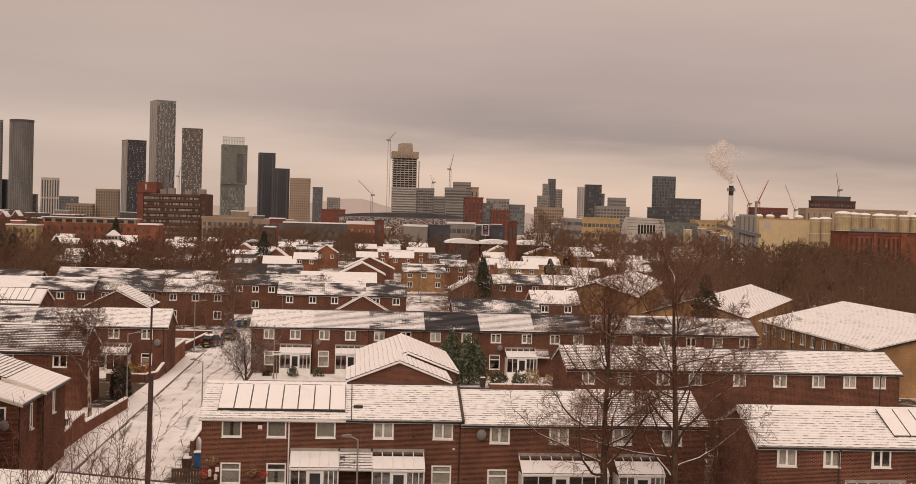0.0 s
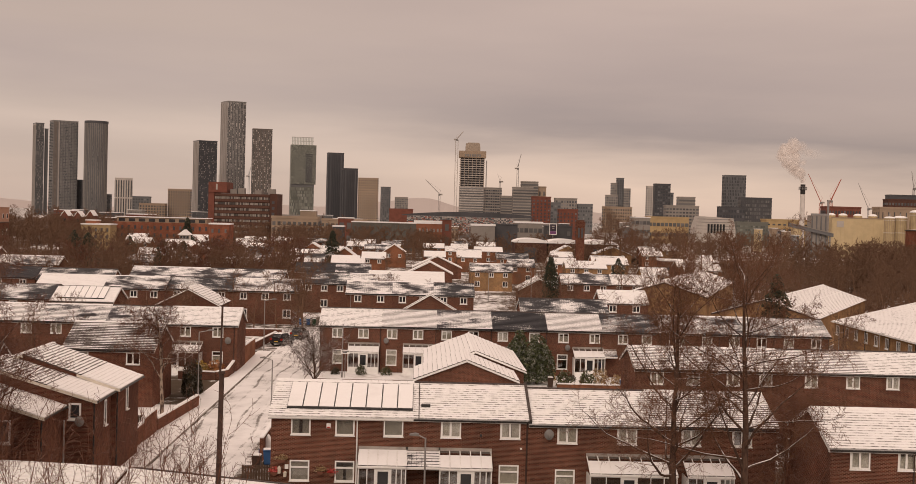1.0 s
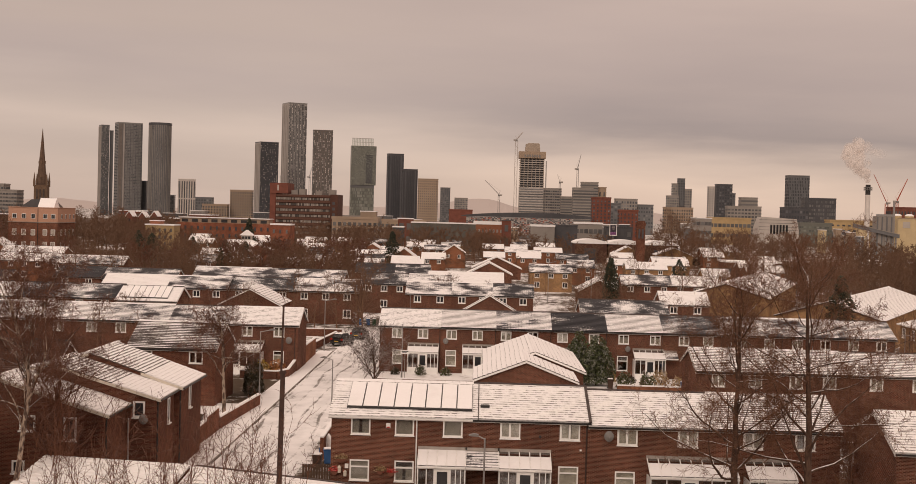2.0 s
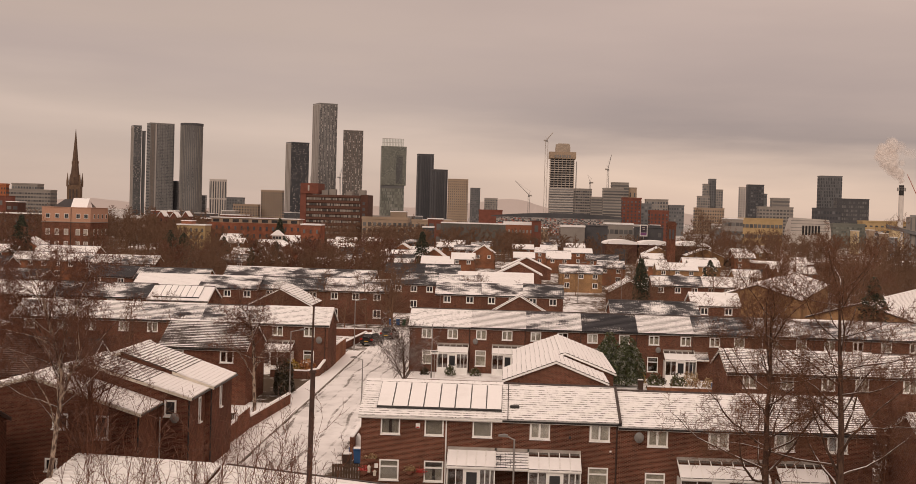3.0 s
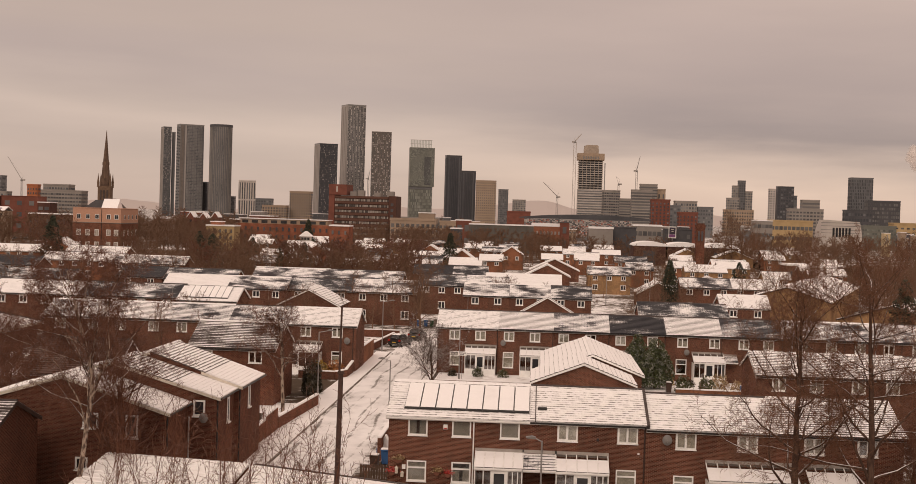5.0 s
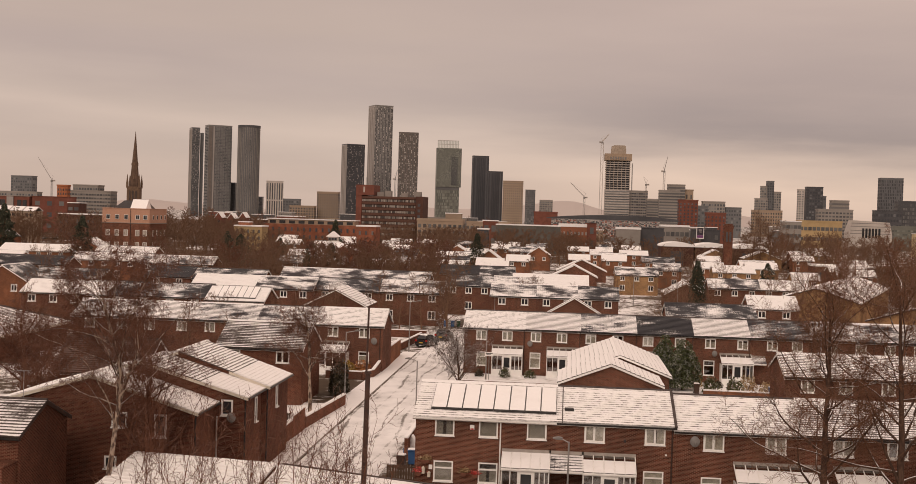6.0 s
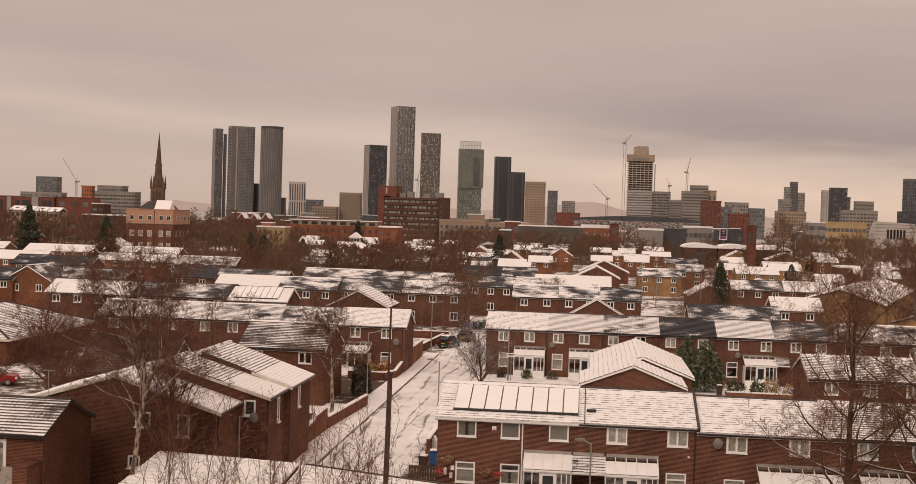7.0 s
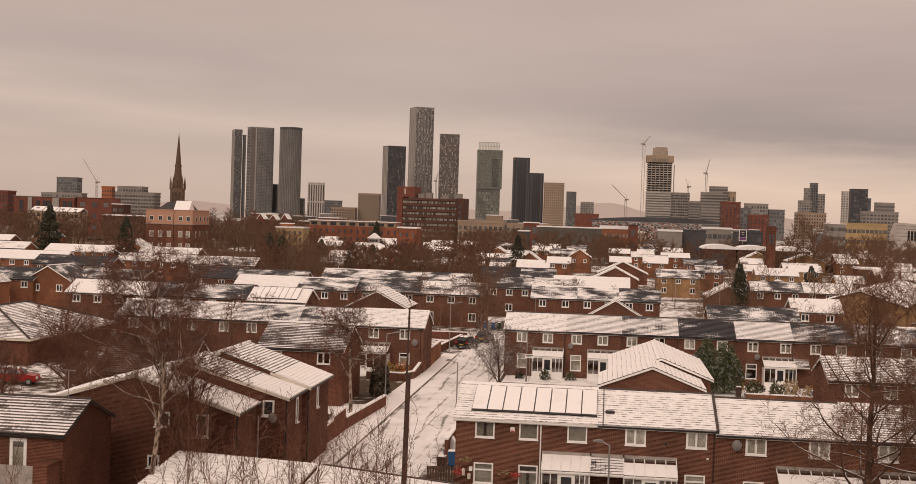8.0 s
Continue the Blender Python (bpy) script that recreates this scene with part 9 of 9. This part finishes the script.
def dish(x, y, z, r, label, rz=0.0):
    ob = thing("satellite_dish", label, "satellite dish", "satellite dishes", at=(x, y, z), rz=rz)
    bm = bmesh.new()
    bmesh.ops.create_uvsphere(bm, u_segments=18, v_segments=10, radius=r * 1.6)
    bmesh.ops.bisect_plane(bm, geom=bm.verts[:] + bm.edges[:] + bm.faces[:], plane_co=(0, -r * 1.25, 0), plane_no=(0, -1, 0), clear_inner=True)
    bmesh.ops.transform(bm, matrix=Matrix.Translation((0, r * 1.1, 0)) @ Matrix.Diagonal((1, 1, 1.1, 1)), verts=bm.verts)
    part("dish", bm, GREY_PAINT, ob, smooth=True)
    part("arm", tube(bmesh.new(), (0, -0.1, -r * 0.6), (0, -r * 1.3, 0.0), 0.012, sides=5), STEEL, ob)
    part("bracket", tube(bmesh.new(), (0, 0.28, -0.1), (0, -0.15, 0), 0.02, sides=6), STEEL, ob)


dish(-20.35, 75.2, 4.15, 0.30, "round grey satellite dish on a brick gable")
dish(8.05, 73.5, 4.25, 0.3, "dark square-ish satellite dish under the eaves")
dish(-3.35, 132.9, 3.5, 0.3, "dark satellite dish on a terrace front")
dish(16.3, 132.9, 3.2, 0.3, "grey satellite dish by a window")
dish(-19.9, 130.1, 3.4, 0.35, "dark satellite dish on the corner house")
dish(-33.6, 186.2, 3.9, 0.55, "pale satellite dish on a far terrace")

tp = thing("tarpaulin", "white and blue tarpaulin over garden things", "tarpaulin", at=(-10.35, 86.0, 0))
bm = bmesh.new()
prism(bm, [(-0.55, 0), (0.6, 0), (0.55, 0.9), (0.1, 1.6), (-0.45, 0.8)], "y", 0, 0.6)
part("cover", bevelled(bm, 0.06), SNOW, tp)
part("edge", boxes((-0.5, 0.5, -0.02, -0.005, 0.30, 0.62)), BLUE, tp)

al = thing("alarm_box", "small white alarm box under the eaves", "alarm box", at=(-5.3, 73.8, 4.3))
part("case", bevelled(boxes((0, 0.26, -0.10, -0.003, 0, 0.3)), 0.02), UPVC, al)
part("strobe", boxes((0.03, 0.23, -0.112, -0.101, 0.02, 0.10)), plain("red_lens", (0.4, 0.04, 0.03), 0.3), al)
al = thing("vent", "small dark wall vent", "vent", at=(3.9, 73.8, 3.95))
part("grille", boxes((0, 0.14, -0.03, -0.003, 0, 0.18)), BLACK_PLASTIC, al)
al = thing("vent", "small white wall vent", "vent", at=(6.35, 73.8, 3.25))
part("grille", boxes((0, 0.12, -0.04, -0.003, 0, 0.10)), UPVC, al)


def aerial(x, y, z, h, label="thin rooftop television aerial"):
    ob = thing("aerial", label, "aerial", "aerials", at=(x, y, z))
    part("pole", tube(bmesh.new(), (0, 0, 0), (0, 0, h), 0.02, sides=5), STEEL, ob)
    bm = tube(bmesh.new(), (-0.4, 0, h), (0.4, 0, h), 0.012, sides=4)
    for i in range(6):
        tube(bm, (-0.35 + i * 0.13, -0.2, h), (-0.35 + i * 0.13, 0.2, h), 0.008, sides=3)
    part("rods", bm, STEEL, ob)


for x, y, z in ((-40.0, 133.6, 6.54), (-7.5, 136.9, 6.58), (36.0, 104.1, 6.48), (39.5, 104.1, 6.48), (-29.3, 65.17, 6.36)):
    aerial(x, y, z, 1.6)

# ornaments on the end house's wall
CLAY = plain("terracotta", (0.17, 0.07, 0.045), 0.8, vary=0.2)
RED_LEAF = leaves("red_flowers", (0.38, 0.03, 0.025), (0.55, 0.07, 0.05), 0.1)


def wall_basket(x, z, mat, label, w=0.42):
    """A half-round basket on a bracket with a plant in it."""
    ob = thing("hanging_basket", label, "flower basket", "hanging baskets", at=(x, 73.8, z))
    bm = bmesh.new()
    prism(bm, [(-w / 2, 0.0), (-w * 0.35, -0.16), (0, -0.24), (w * 0.35, -0.16), (w / 2, 0.0)], "y", -0.26, -0.003)
    part("basket", bevelled(bm, 0.02), CLAY, ob)
    rg = random.Random(int(x * 31))
    vs, fs = [], []
    for _ in range(110):
        c = Vector((rg.gauss(0, w * 0.36), -0.14 + rg.gauss(0, 0.07), abs(rg.gauss(0.06, 0.12))))
        u = Vector((rg.gauss(0, 1), rg.gauss(0, 1), rg.gauss(0, 1))).normalized() * 0.06
        v = u.orthogonal().normalized() * 0.035
        b = len(vs)
        vs.extend([tuple(c + u), tuple(c + v), tuple(c - u), tuple(c - v)])
        fs.append((b, b + 1, b + 2, b + 3))
    part_of_mesh("plant", raw_mesh("plant", vs, fs), mat, ob)


wall_basket(-8.33, 1.62, RED_LEAF, "clay wall basket with red flowers")
wall_basket(-7.95, 2.38, STRAW, "clay wall basket with a dried straw-coloured plant", 0.6)
wall_basket(-5.6, 1.72, STRAW, "clay wall basket with a withered plant")
wall_basket(-4.93, 1.64, RED_LEAF, "clay wall basket with red flowers")
for x, z, h in ((-8.05, 1.55, 0.45), (-7.7, 1.35, 0.36)):
    o = thing("wall_lantern", "white painted wall lantern on a bracket", "lantern", "wall lanterns", at=(x, 73.8, z))
    part("cage", bevelled(boxes((-0.09, 0.09, -0.24, -0.06, 0, h * 0.7)), 0.015), CREAM, o)
    part("cap", tube(bmesh.new(), (0, -0.15, h * 0.7), (0, -0.15, h), 0.13, 0.02, 8), CREAM, o)
    part("bracket", boxes((-0.02, 0.02, -0.06, -0.003, h * 0.3, h * 0.4)), BLACK_PLASTIC, o)
o = thing("wall_notice", "small white notice plate on the brick wall", "sign", at=(-7.63, 73.8, 1.8))
part("plate", bevelled(boxes((-0.11, 0.11, -0.025, -0.003, 0, 0.28)), 0.006), UPVC, o)
o = thing("tile_vent", "dark vent tile set in the snowy roof", "vent", at=(0.62, 75.0, 5.56))
part("hood", bevelled(boxes((-0.28, 0.28, -0.25, 0.25, -0.02, 0.12)), 0.03), BLACK_PLASTIC, o)
